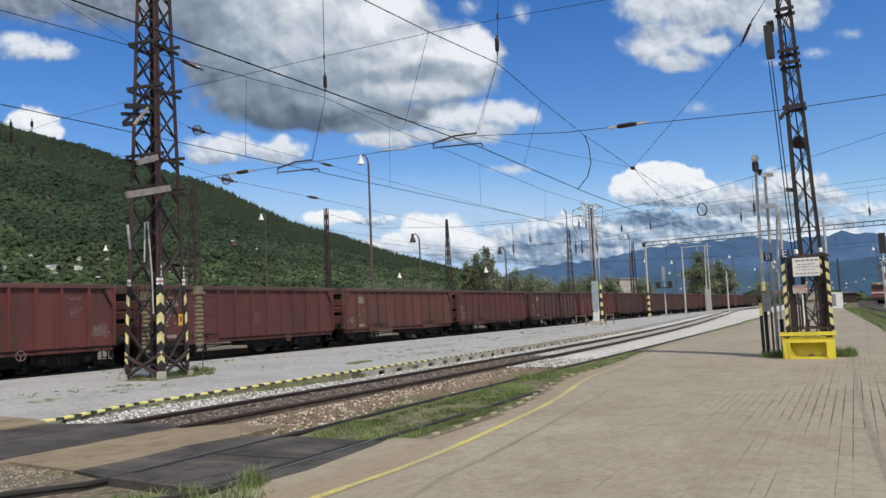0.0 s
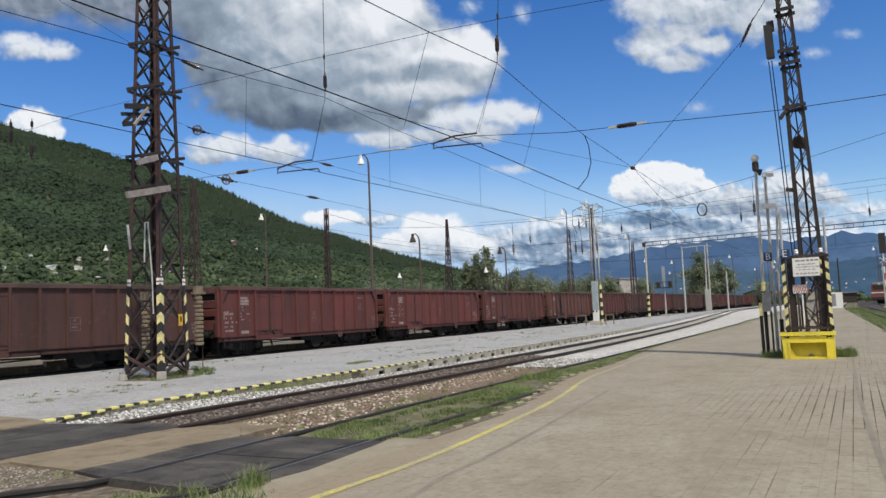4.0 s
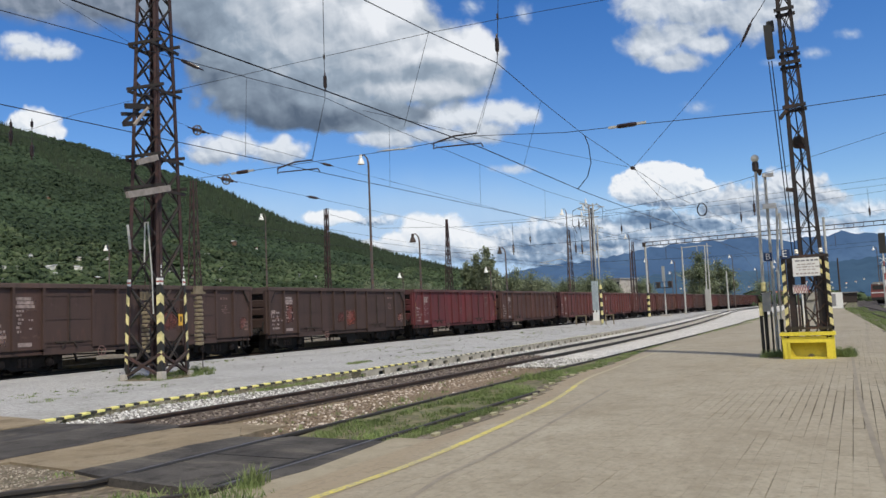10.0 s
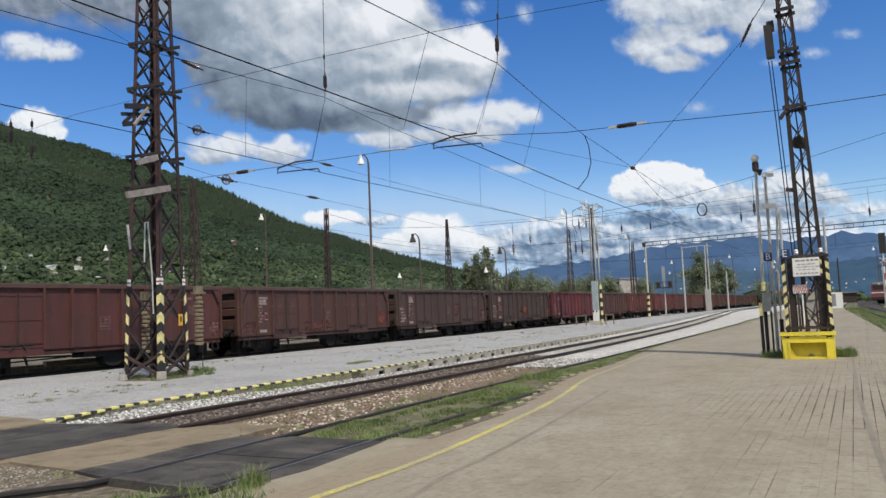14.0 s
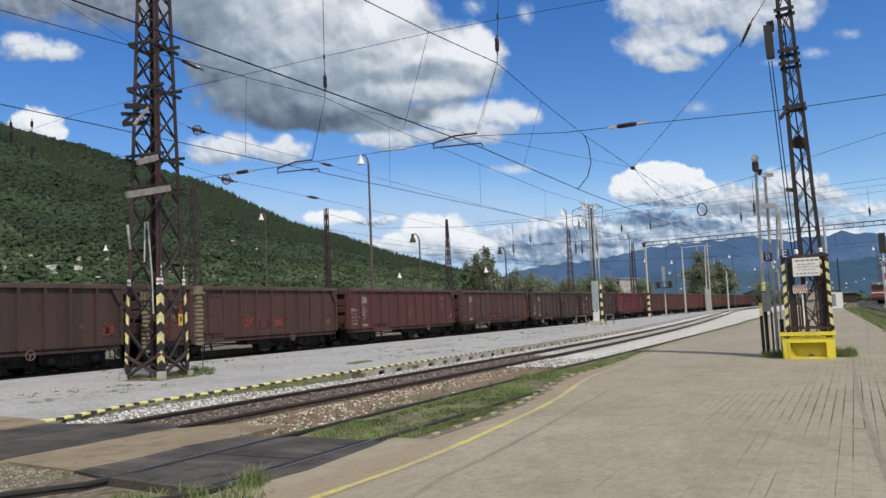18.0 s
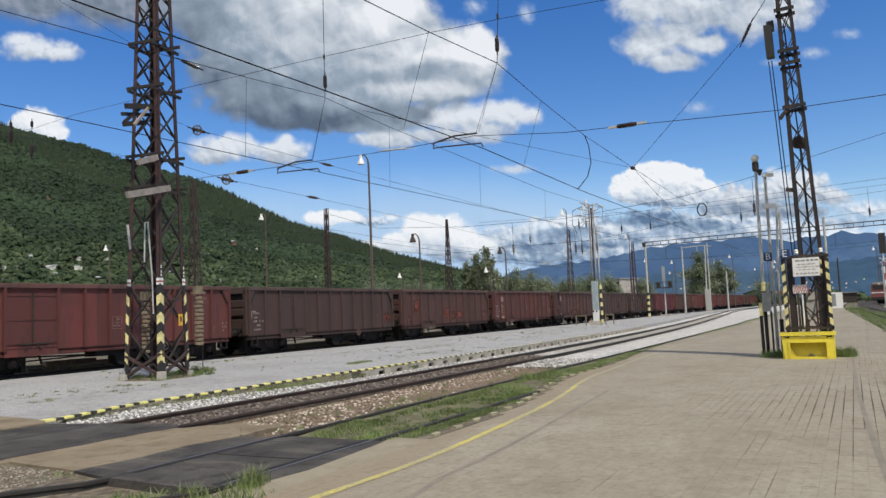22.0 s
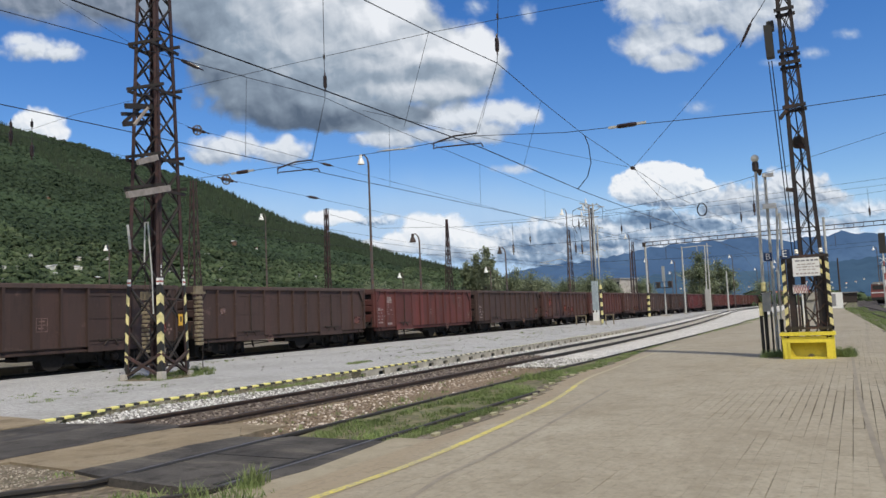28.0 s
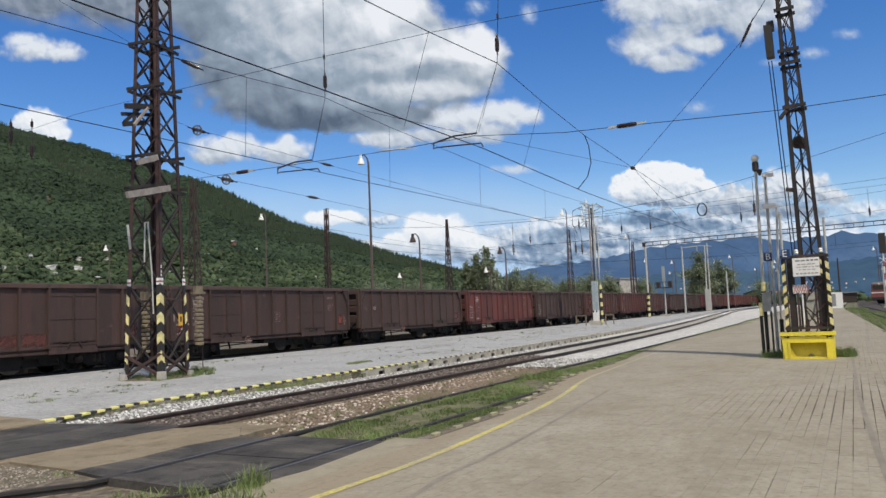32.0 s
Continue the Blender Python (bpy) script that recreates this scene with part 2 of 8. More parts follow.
slab("ballast_bed_between_rails", [x for x in LONG if x <= 26], lambda x: T1(x) + 0.75, lambda x: T1(x) - 0.8, -0.085, 0.2, BALLAST_RAILS, "rust-stained crushed stone between the rails")
slab("ballast_bed_middle", [x for x in LONG if x <= 24], lambda x: T1(x) - 0.8, lambda x: T2(x) + 0.75, -0.12, 0.2, BALLAST_BROWN, "brown weedy crushed stone between two tracks")
slab("ballast_bed_far", [x for x in LONG if x >= 22], lambda x: T1(x) - 0.8, lambda x: T2(x) + 0.75, -0.115, 0.2, BALLAST_WHITE, "fresh white crushed stone beside the front track")
slab("ballast_bed_corner", [x for x in LONG if x <= 6], lambda x: 9.2, lambda x: T2(x) + 0.82, -0.035, 0.1, EARTH, "weedy brown stone beside the crossing")
slab("stone_row_bed", [x for x in LONG if 8 <= x <= 18], lambda x: EDGE(x) + 0.28, lambda x: EDGE(x), -0.03, 0.2, EARTH, "trodden earth along the platform edge")
slab("grass_bed", [x for x in LONG if x <= 120], lambda x: T2(x) + 0.75, lambda x: 4.8, lambda x: -0.1 + 0.055 * smooth(8, 9, x), 0.2, GRASSY, "grass-grown disused siding bed")
slab("ballast_bed_rear", LONG, lambda x: T3 + 6.5, lambda x: T3 + 2.2, -0.14, 0.2, GRAVEL, "grey stained gravel behind the goods line")
slab("ballast_bed_goods", LONG, lambda x: T3 + 2.2, lambda x: 24.58, -0.16, 0.2, BALLAST_DARK, "dark crushed stone under the goods line")


def rail(xs, line, z_top, mats, name):
    """A flat-bottomed rail along a line: foot, web and head."""
    prof = [(-0.075, -0.16), (-0.075, -0.145), (-0.012, -0.125), (-0.012, -0.045), (-0.036, -0.035), (-0.036, -0.004), (-0.028, 0),
            (0.028, 0), (0.036, -0.004), (0.036, -0.035), (0.012, -0.045), (0.012, -0.125), (0.075, -0.145), (0.075, -0.16)]
    n = len(prof)
    m = Mesh()
    m.add([(x, line(x) + a, z_top + b) for x in xs for a, b in prof],
          [(i * n + k, (i + 1) * n + k, (i + 1) * n + (k + 1) % n, i * n + (k + 1) % n) for i in range(len(xs) - 1) for k in range(n)])
    me = m.data(name, mats)
    for p in me.polygons:
        if (p.normal.z > 0.9 and p.center.z > z_top - 0.005) or p.center.x > 24:
            p.material_index = 1
    return me


def track(name, xs_l, xs_r, line, z, label, polish, body=None):
    t = thing(name, (0, 0, 0), label, "railway track", kind="structure")
    for side, xs in ((1, xs_l), (-1, xs_r)):
        part("rail", rail(xs, lambda x: line(x) + side * 0.7525, z, [body or RUST_RAIL, polish], "rail"), None, t, "rusty steel rail")
    return t


track_front = track("front_track", LONG, LONG, T1, 0.0, "rusty railway track bending towards the goods line", DARK_RAIL, RUST_RAIL)
track("siding_track", LONG, [x for x in LONG if x <= 14.2], T2, 0.0, "disused siding rails sunk in grass beside the paving", DARK_RAIL, DARK_RAIL)
track_goods = track("goods_track", LONG, LONG, lambda x: T3, 0.0, "straight goods line under the wagons", RUST_RAIL, DARK_RAIL)
track("rear_track", LONG, LONG, lambda x: T3 + 4.8, 0.0, "second goods line behind the wagons", RAIL_TOP)
sl = Mesh().box((0, 0, 0), (0.25, 2.5, 0.16)).data("sleeper", SLEEPER)
sl_grey = Mesh().box((0, 0, 0), (0.22, 2.4, 0.16)).data("sleeper", plain("grey_concrete_sleeper", (0.4, 0.375, 0.33), 0.9, vary=0.25))
for t, line, x0, x1 in ((track_front, T1, 10, 110), (track_goods, lambda x: T3, 8, 60)):
    x = x0
    while x < x1:
        s = part("sleeper", sl if x < 25 or t is track_goods else sl_grey, None, t)
        s.matrix_basis = pose(x, line(x), -0.2 if t is track_goods else -0.25 + 0.06 * smooth(20, 30, x), 0, 0, math.degrees(math.atan((line(x + 1) - line(x - 1)) / 2)))
        x += 0.62

# road crossing over the two front tracks


def worn_slab(name, low, high, stain, dust, grain):
    """Concrete or asphalt driven over for years: dust, tar smears and grit."""
    k = Nodes(name, 0.95)
    k.p.inputs["Specular IOR Level"].default_value = 0.15
    w = k.where()
    c = k.ramp(k.noise(w, 0.9, 7, 0.65), [(0.32, low), (0.68, high)])
    c = k.mix(k.band(k.noise(w, 2.6, 6, 0.7), 0.5, 0.68, 0, 0.75), c, stain)
    c = k.mix(k.band(k.noise(w, 1.1, 6, 0.7, (2.2, 0.5, 1)), 0.5, 0.7, 0, 0.6), c, dust)
    g_ = k.noise(w, 40, 3)
    c = k.mix(k.band(g_, 0.52, 0.72, 0, 0.5), c, stain)
    k.bump(k.noise(w, grain, 6, 0.7), 0.6, 0.02)
    return k.done(c)


CROSS_TAN = worn_slab("worn_tan_concrete", (0.19, 0.15, 0.1), (0.31, 0.255, 0.175), (0.14, 0.11, 0.075), (0.27, 0.23, 0.165), 9)
RUBBER = worn_slab("black_asphalt_panel", (0.046, 0.043, 0.041), (0.108, 0.1, 0.092), (0.032, 0.029, 0.027), (0.19, 0.168, 0.138), 14)
APRON = worn_slab("trodden_apron", (0.27, 0.235, 0.168), (0.36, 0.32, 0.24), (0.22, 0.19, 0.14), (0.34, 0.3, 0.23), 12)
crossing = thing("track_crossing", (0, 0, 0), "tan concrete and black asphalt crossing over two tracks", "crossing", kind="structure")
for name, pts, mat, z in (("concrete_slab", [(5.67, 7.7), (6.51, 7.62), (8.05, 7.55), (8.9, 8.3), (8.45, 9.22), (7.86, 9.3), (7.5, 9.34), (6.9, 9.28), (6.4, 9.34), (3.5, 9.35), (3.5, 9.3), (5.8, 9.1)], CROSS_TAN, -0.006),
                          ("concrete_slab", [(3.5, 12.3), (8.3, 12.05), (8.55, 12.45), (8.7, 13.4), (8.75, 14.1), (3.5, 14.6)], CROSS_TAN, 0.012),
                          ("asphalt_panel", [(5.4, 5.7), (5.5, 6.99), (5.65, 7.72), (6.51, 7.64), (7.29, 7.71), (8.05, 7.56), (8.12, 6.86), (8.24, 6.76), (8.2, 5.3), (7.31, 5.2), (6.47, 5.12), (5.78, 5.2)], RUBBER, -0.003),
                          ("asphalt_panel", [(3.5, 9.35), (6.4, 9.35), (6.9, 9.28), (7.53, 9.36), (7.86, 9.3), (8.44, 9.22), (8.75, 9.4), (8.6, 10.86), (8.3, 12.04), (3.5, 12.3)], RUBBER, -0.002)):
    part(name, Mesh().prism(pts, -0.22, z, "Z"), mat, crossing)

FLANGEWAY = plain("tarry_groove", (0.016, 0.015, 0.014), 0.9)
BUFFED = plain("dull_buffed_rail", (0.105, 0.1, 0.1), 0.5, 0.3, vary=0.35, scale=5)
for side in (-1, 1):
    xs_ = steps(5.6 if side < 0 else 5.75, 8.25, 6)
    y_ = 6.24 + side * 0.7525
    part("rail_head", Mesh().span((xs_[0], y_ - 0.026, -0.02), (xs_[-1], y_ + 0.026, 0.0025)), BUFFED, crossing, "worn rail top flush with the asphalt")
    part("flangeway", Mesh().span((xs_[0], y_ - side * 0.085 - 0.03, -0.02), (xs_[-1], y_ - side * 0.085 + 0.03, 0.0015)), FLANGEWAY, crossing, "dark groove beside the rail")
part("panel_seam", Mesh().span((6.9, 5.62, -0.02), (6.93, 6.86, 0.0012)), FLANGEWAY, crossing)
slab("dirt_ramp", steps(8.2, 10.4, 6), lambda x: 9.2 - 0.05 * (x - 8.2), lambda x: 7.6 + 0.3 * (x - 8.2), lambda x: -0.012 - 0.125 * smooth(8.2, 10.4, x), 0.15, CROSS_TAN, "trodden dirt running off the crossing slab")
slab("crossing_apron", steps(4.9, 8.5, 4), lambda x: 5.32, lambda x: 4.6, -0.007, 0.2, APRON, "worn tan strip between paving and crossing")
slab("crossing_shoulder", steps(3, 5.55, 12), lambda x: T2(x) + 0.8, lambda x: 4.7, -0.09, 0.2, EARTH, "dirt shoulder beside the crossing")
# striped kerb: each block its own piece
KERB_YELLOW = plain("kerb_yellow_paint", (0.82, 0.75, 0.25), 0.7, vary=0.2, scale=8)
kerb = thing("platform_kerb", (0, 0, 0), "concrete platform kerb with yellow and black stripes", "kerb", kind="structure")
kb = Mesh().prism([(-0.065, -0.03), (-0.065, 0.0), (-0.055, 0.012), (0.055, 0.012), (0.065, 0.0), (0.065, -0.03)], -0.1035, 0.1035, "X")
kb_y = Mesh().prism([(-0.065, -0.03), (-0.065, 0.0), (-0.055, 0.013), (0.055, 0.013), (0.065, 0.0), (0.065, -0.03)], -0.117, 0.117, "X")
kb_b = Mesh().prism([(-0.063, -0.03), (-0.063, 0.0), (-0.055, 0.011), (0.055, 0.011), (0.063, 0.0), (0.063, -0.03)], -0.091, 0.091, "X")
kerb_w = kb_y.data("kerb_block", plain("bleached_kerb_paint", (0.62, 0.59, 0.44), 0.8, vary=0.25, scale=8))
kerb_y, kerb_b, kerb_c = kb_y.data("kerb_block", KERB_YELLOW), kb_b.data("kerb_block", plain("worn_black_paint", (0.05, 0.047, 0.042), 0.8, vary=0.5)), kb.data("kerb_block", CONCRETE)
OLD_KERB = plain("weathered_kerb_concrete", (0.36, 0.335, 0.28), 0.95, vary=0.35, scale=3)
foot = Mesh().prism([(-0.522, -0.028), (0.522, -0.028), (0.522, -0.34), (0.19, -0.34), (0.17, -0.11), (-0.17, -0.11), (-0.19, -0.34), (-0.522, -0.34)], -0.05, 0.05, "Y").data("kerb_wall_block", OLD_KERB)
# solid black block behind each notch, in place of the hollow's shade
hollow = Mesh().box((0, 0.09, -0.24), (1.03, 0.06, 0.2)).data("kerb_hollow", BLACK)
x, i = 8.63, 0
while x < 60:
    y = KERB(x)
    a = math.degrees(math.atan((KERB(x + 0.5) - KERB(x - 0.5))))
    b = part("kerb_block", ((kerb_y if x < 23 else kerb_w) if i % 2 == 0 else kerb_b) if x < 46 else kerb_c, None, kerb)
    b.matrix_basis = pose(x, y, random.uniform(-0.006, 0.006), 0, 0, a + random.uniform(-0.6, 0.6))
    if i % 5 == 0 and x > 18.5:
        part("kerb_wall_block", foot, None, kerb).matrix_basis = pose(x, y, 0, 0, 0, a)
        part("kerb_hollow", hollow, None, kerb, "black block painting the shade in the kerb hollow").matrix_basis = pose(x, y, 0, 0, 0, a)
    x += 0.21 * math.cos(math.radians(a))
    i += 1

slab("kerb_bank", [x for x in LONG if 8.6 <= x <= 19], lambda x: KERB(x) + 0.05, lambda x: KERB(x) - 0.05, -0.032, 0.3, speckle("dry_bank", [(0, (0.12, 0.1, 0.065)), (0.5, (0.24, 0.21, 0.15)), (1, (0.4, 0.37, 0.28))], 0.05, patch=0.6, patch_col=(0.15, 0.14, 0.07)), "weedy earth face under the kerb")
# paved platform with its yellow line
PAVING = Nodes("worn_paving", 0.9)
PAVING.p.inputs["Specular IOR Level"].default_value = 0.25
_w = PAVING.where()
_c = PAVING.ramp(PAVING.noise(_w, 0.4, 6, 0.62, (0.6, 1, 1)), [(0.3, (0.283, 0.245, 0.181)), (0.7, (0.36, 0.325, 0.252))])
_oi = PAVING.n("ObjectInfo").outputs["Random"]
_c = PAVING.mix(PAVING.math("MULTIPLY", _oi, 0.08), _c, (0.256, 0.220, 0.160))
_g = PAVING.noise(_w, 1.3, 7, 0.7)
_c = PAVING.mix(PAVING.band(_g, 0.48, 0.66, 0, 0.55), _c, (0.232, 0.200, 0.145))
_c = PAVING.mix(PAVING.band(_g, 0.45, 0.3, 0, 0.5), _c, (0.394, 0.355, 0.280))
_m = PAVING.noise(_w, 5.5, 5, 0.65)
_c = PAVING.mix(PAVING.band(_m, 0.5, 0.66, 0, 0.3), _c, (0.197, 0.168, 0.120))
_c = PAVING.mix(PAVING.band(_m, 0.46, 0.34, 0, 0.3), _c, (0.423, 0.385, 0.290))
_s = PAVING.noise(_w, 1.0, 5, 0.6, (0.16, 2.2, 1))
_c = PAVING.mix(PAVING.band(_s, 0.55, 0.72, 0, 0.16), _c, (0.221, 0.190, 0.140))
# earth trodden over the blocks beyond the yellow line
_x = PAVING.n("SeparateXYZ")
PAVING.link(_w, _x.inputs[0])
_d = PAVING.math("ADD", PAVING.math("SUBTRACT", _x.outputs[1], PAVING.math("MULTIPLY", _x.outputs[0], 0.1)), PAVING.math("MULTIPLY", _g, 0.8))
_c = PAVING.mix(PAVING.band(_d, 3.7, 4.25, 0, 0.8), _c, (0.296, 0.240, 0.165))
_b = PAVING.noise(_w, 13, 5, 0.65)
_k = PAVING.noise(_w, 34, 3, 0.6)
_c = PAVING.mix(PAVING.band(_k, 0.6, 0.7, 0, 0.4), _c, (0.15, 0.13, 0.1))
_c = PAVING.mix(PAVING.band(_k, 0.4, 0.3, 0, 0.3), _c, (0.46, 0.42, 0.33))
PAVING.bump(_b, 0.35, 0.006)
PAVING = PAVING.done(PAVING.mix(PAVING.band(_b, 0.48, 0.68, 0, 0.45), _c, (0.183, 0.158, 0.118)))
JOINT = plain("dirt_joint", (0.1, 0.083, 0.058), 0.95, vary=0.6, scale=0.8)
platform = slab("platform_base", LONG, EDGE, lambda x: -2.3 + 0.031 * min(x, 130), -0.012, 0.3, JOINT, "sandy bed under the platform paving")
# ---------------------------------------------------------------- goods train
PITCH_LEN = 13.9
START = 27.53      # middle of wagon 0 at the start of the clip


RUN = (0.0, 8.02, 16.09, 24.14, 32.14, 40.03, 47.79, 55.38, 62.8, 70.02, 77.02, 83.82, 90.39, 96.75, 102.89, 108.83, 114.56, 120.09, 125.44, 130.61, 135.61,
       140.45, 145.13, 149.65, 154.02, 158.23, 162.28, 166.15, 169.83, 173.31, 176.54, 179.51, 182.17, 184.47)


def travelled(t):
    """Metres run since the start, from second to second: the train slows from 8.2 to 2.6 m/s."""
    i = min(int(t), 31)
    u = t - i
    a, b = RUN[i], RUN[i + 1]
    va = (b - RUN[i - 1]) / 2 if i else b - a
    vb = (RUN[i + 2] - a) / 2
    return a + va * u + (3 * (b - a) - 2 * va - vb) * u * u + (va + vb - 2 * (b - a)) * u ** 3


def wagon_paint():
    """Oxide paint in the wagon's own colour with rust streaks, dust and rubbed spots; the colour's alpha shifts the pattern."""
    k = Nodes("wagon_oxide_paint", 0.7)
    oi = k.n("ObjectInfo")
    v = k.n("VectorMath", operation="ADD")
    k.link(k.where(True), v.inputs[0])
    cx = k.n("CombineXYZ")
    k.link(k.math("MULTIPLY", oi.outputs["Alpha"], 60.0), cx.inputs[0])
    k.link(k.math("MULTIPLY", oi.outputs["Alpha"], 23.0), cx.inputs[1])
    k.link(cx.outputs[0], v.inputs[1])
    p = v.outputs[0]
    blotch = k.noise(p, 0.55, 6, 0.6)
    streak = k.noise(p, 1.6, 6, 0.7, (2.4, 1, 0.35))
    fine = k.noise(p, 9, 5, 0.7)
    c = oi.outputs["Color"]
    ax = k.n("SeparateXYZ")
    k.link(p, ax.inputs[0])
    cell = k.n("TexWhiteNoise")
    cell.noise_dimensions = "1D"
    k.link(k.math("FLOOR", k.math("MULTIPLY", ax.outputs[0], 0.935)), cell.inputs["W"])
    c = k.mix(k.band(cell.outputs["Value"], 0.45, 1.0, 0, 0.6), c, (1.28, 1.08, 1.06), "MULTIPLY")
    c = k.mix(k.band(cell.outputs["Value"], 0.4, 0.0, 0, 0.6), c, (0.66, 0.66, 0.66), "MULTIPLY")
    c = k.mix(k.band(blotch, 0.42, 0.66, 0, 0.5), c, (0.052, 0.028, 0.022))
    c = k.mix(k.band(streak, 0.5, 0.7, 0, 0.65), c, (0.03, 0.018, 0.015))
    c = k.mix(k.band(streak, 0.43, 0.28, 0, 0.35), c, (0.13, 0.055, 0.043))
    c = k.mix(k.band(fine, 0.58, 0.75, 0, 0.4), c, (0.1, 0.056, 0.046))
    scuff = k.noise(p, 1.1, 7, 0.75, (1, 1, 1.6))
    c = k.mix(k.band(scuff, 0.6, 0.74, 0, 0.5), c, (0.19, 0.115, 0.1))
    k.bump(fine, 0.2, 0.01)
    return k.done(c)


def local_metal(name, colour, rough=0.8, metal=0.0):
    k = Nodes(name, rough, metal)
    a = k.noise(k.where(True), 7, 6)
    return k.done(k.ramp(a, [(0.3, tuple(c * 0.6 for c in colour)), (0.7, tuple(c * 1.5 for c in colour))]))


def ragged_paint():
    """Paint in the part's own colour, rubbed away in flakes towards its rim."""
    k = Nodes("rubbed_patch_paint", 0.75)
    co = k.n("TexCoord").outputs
    sp = k.n("SeparateXYZ")
    k.link(co["Generated"], sp.inputs[0])
    rim = None
    for axis in (0, 2):
        d = k.math("SUBTRACT", 1.0, k.math("POWER", k.math("ABSOLUTE", k.math("MULTIPLY", k.math("SUBTRACT", sp.outputs[axis], 0.5), 2.0)), 2.5))
        rim = d if rim is None else k.math("MULTIPLY", rim, d)
    flake = k.noise(co["Object"], 3.2, 7, 0.72)
    keep = k.band(k.math("ADD", k.math("MULTIPLY", rim, 0.8), k.math("MULTIPLY", k.math("SUBTRACT", flake, 0.5), 2.2)), 0.15, 0.85, 0, 0.85)
    k.link(keep, k.p.inputs["Alpha"])
    oi = k.n("ObjectInfo").outputs["Color"]
    return k.done(k.mix(k.band(k.noise(co["Object"], 9, 5, 0.7), 0.4, 0.7, 0, 0.5), oi, (0.07, 0.035, 0.03)))


OXIDE = wagon_paint()
RAGGED = ragged_paint()
# oily gear colour, also used for painted shade on the wagon ends
GRIME_AND_SHADE = local_metal("oily_gear_and_shade", (0.015, 0.0125, 0.0115), 0.95)
GEAR = local_metal("dusty_brown_gear", (0.036, 0.026, 0.022), 0.9)
TREAD = local_metal("wheel_tread_steel", (0.12, 0.11, 0.1), 0.5, 0.5)
CHALK = local_metal("faded_white_lettering", (0.24, 0.19, 0.18))
CHALK_DIM = local_metal("rubbed_pink_lettering", (0.15, 0.095, 0.085))
HANDWHEEL = local_metal("rubbed_red_steel", (0.17, 0.1, 0.09))
HANDRAIL_Y = local_metal("yellow_handrail", (0.2, 0.12, 0.04))
RIBS = (-6.3, -5.2, -4.1, -2.15, -1.07, 0.0, 1.07, 2.15, 4.1, 5.2, 6.3)


def build_wagon():
    w = thing("goods_wagon", (0, 0, 0), "rust-brown open goods wagon rolling on the rails", "wagon", "wagons of the goods train")
    side = Mesh().span((-6.33, -0.02, 0.9), (6.33, 0.02, 3.04)).data("side_wall", OXIDE)
    rib = Mesh().prism([(-0.06, 0.0), (-0.045, -0.105), (0.045, -0.105), (0.06, 0.0)], 0.9, 2.9, "Z")
    rib.prism([(-0.06, 0.0), (-0.045, -0.106), (0.045, -0.106), (0.06, 0.0)], 2.86, 3.035, "Z")
    rib = rib.data("rib", OXIDE)
    rim = Mesh().prism([(-0.125, 3.035), (-0.125, 3.17), (-0.105, 3.19), (0.05, 3.19), (0.05, 3.035)], -6.4, 6.4, "X").data("top_rail", OXIDE)
    leaf = Mesh().span((-0.475, -0.055, 1.08), (0.475, -0.02, 2.86))
    for z in (1.16, 1.95, 2.78):
        leaf.span((-0.46, -0.075, z - 0.035), (0.46, -0.05, z + 0.035))
    for x in (-0.45, 0.45):
        leaf.span((x - 0.02, -0.075, 1.08), (x + 0.02, -0.05, 2.86))
    leaf = leaf.data("door_leaf", OXIDE)
    flap = Mesh().span((-0.98, -0.075, 0.7), (0.98, -0.03, 1.06)).span((-0.98, -0.1, 0.98), (0.98, -0.07, 1.04)).data("door_flap", OXIDE)
    latch = Mesh().beam((-0.55, -0.1, 1.12), (0.55, -0.1, 1.12), 0.05).beam((-0.15, -0.11, 1.12), (-0.3, -0.11, 0.93), 0.04)
    latch.beam((0.15, -0.11, 1.12), (0.3, -0.11, 0.92), 0.045).beam((0, -0.1, 1.1), (0, -0.1, 2.85), 0.04)
    latch = latch.data("door_latch", GEAR)
    sole = Mesh().prism([(0.0, 0.7), (-0.06, 0.72), (-0.06, 0.8), (0, 0.82), (0, 0.95), (-0.06, 0.96), (-0.06, 1.0), (0.1, 1.0), (0.1, 0.72)], -6.33, 6.33, "X").data("sole_bar", OXIDE)
    for s in (-1, 1):
        turn = 0 if s < 0 else 180
        part("side_wall", side, None, w).matrix_basis = pose(0, s * 1.43, 0, 0, 0, turn)
        part("top_rail", rim, None, w).matrix_basis = pose(0, s * 1.43, 0, 0, 0, turn)
        part("sole_bar", sole, None, w).matrix_basis = pose(0, s * 1.36, 0, 0, 0, turn)
        for x in RIBS:
            part("rib", rib, None, w).matrix_basis = pose(x, s * 1.45, 0, 0, 0, turn)
        for x in (-3.125, 3.125):
            for dx in (-0.485, 0.485):
                part("door_leaf", leaf, None, w).matrix_basis = pose(x + dx, s * 1.45, 0, 0, 0, turn)
            part("door_flap", flap, None, w).matrix_basis = pose(x, s * 1.44, 0, 0, 0, turn)
            part("door_latch", latch, None, w, "dark steel latch bars").matrix_basis = pose(x, s * 1.45, 0, 0, 0, turn)
    # the dark end plate paints in the shade of the slots between stiffeners
    end = Mesh().span((-0.02, -1.42, 0.98), (0.02, 1.42, 3.04)).data("end_wall", GRIME_AND_SHADE)
    bar = Mesh().prism([(0.0, -0.36), (0.13, -0.32), (0.13, -0.06), (0.1, -0.03), (0.1, 0.03), (0.13, 0.06), (0.13, 0.35), (0.0, 0.39)], -1.34, 1.34, "Y").data("end_stiffener", OXIDE)
    low = Mesh().prism([(0.0, -0.28), (0.13, -0.24), (0.13, 0.24), (0.0, 0.28)], -1.34, 1.34, "Y").data("end_stiffener", OXIDE)
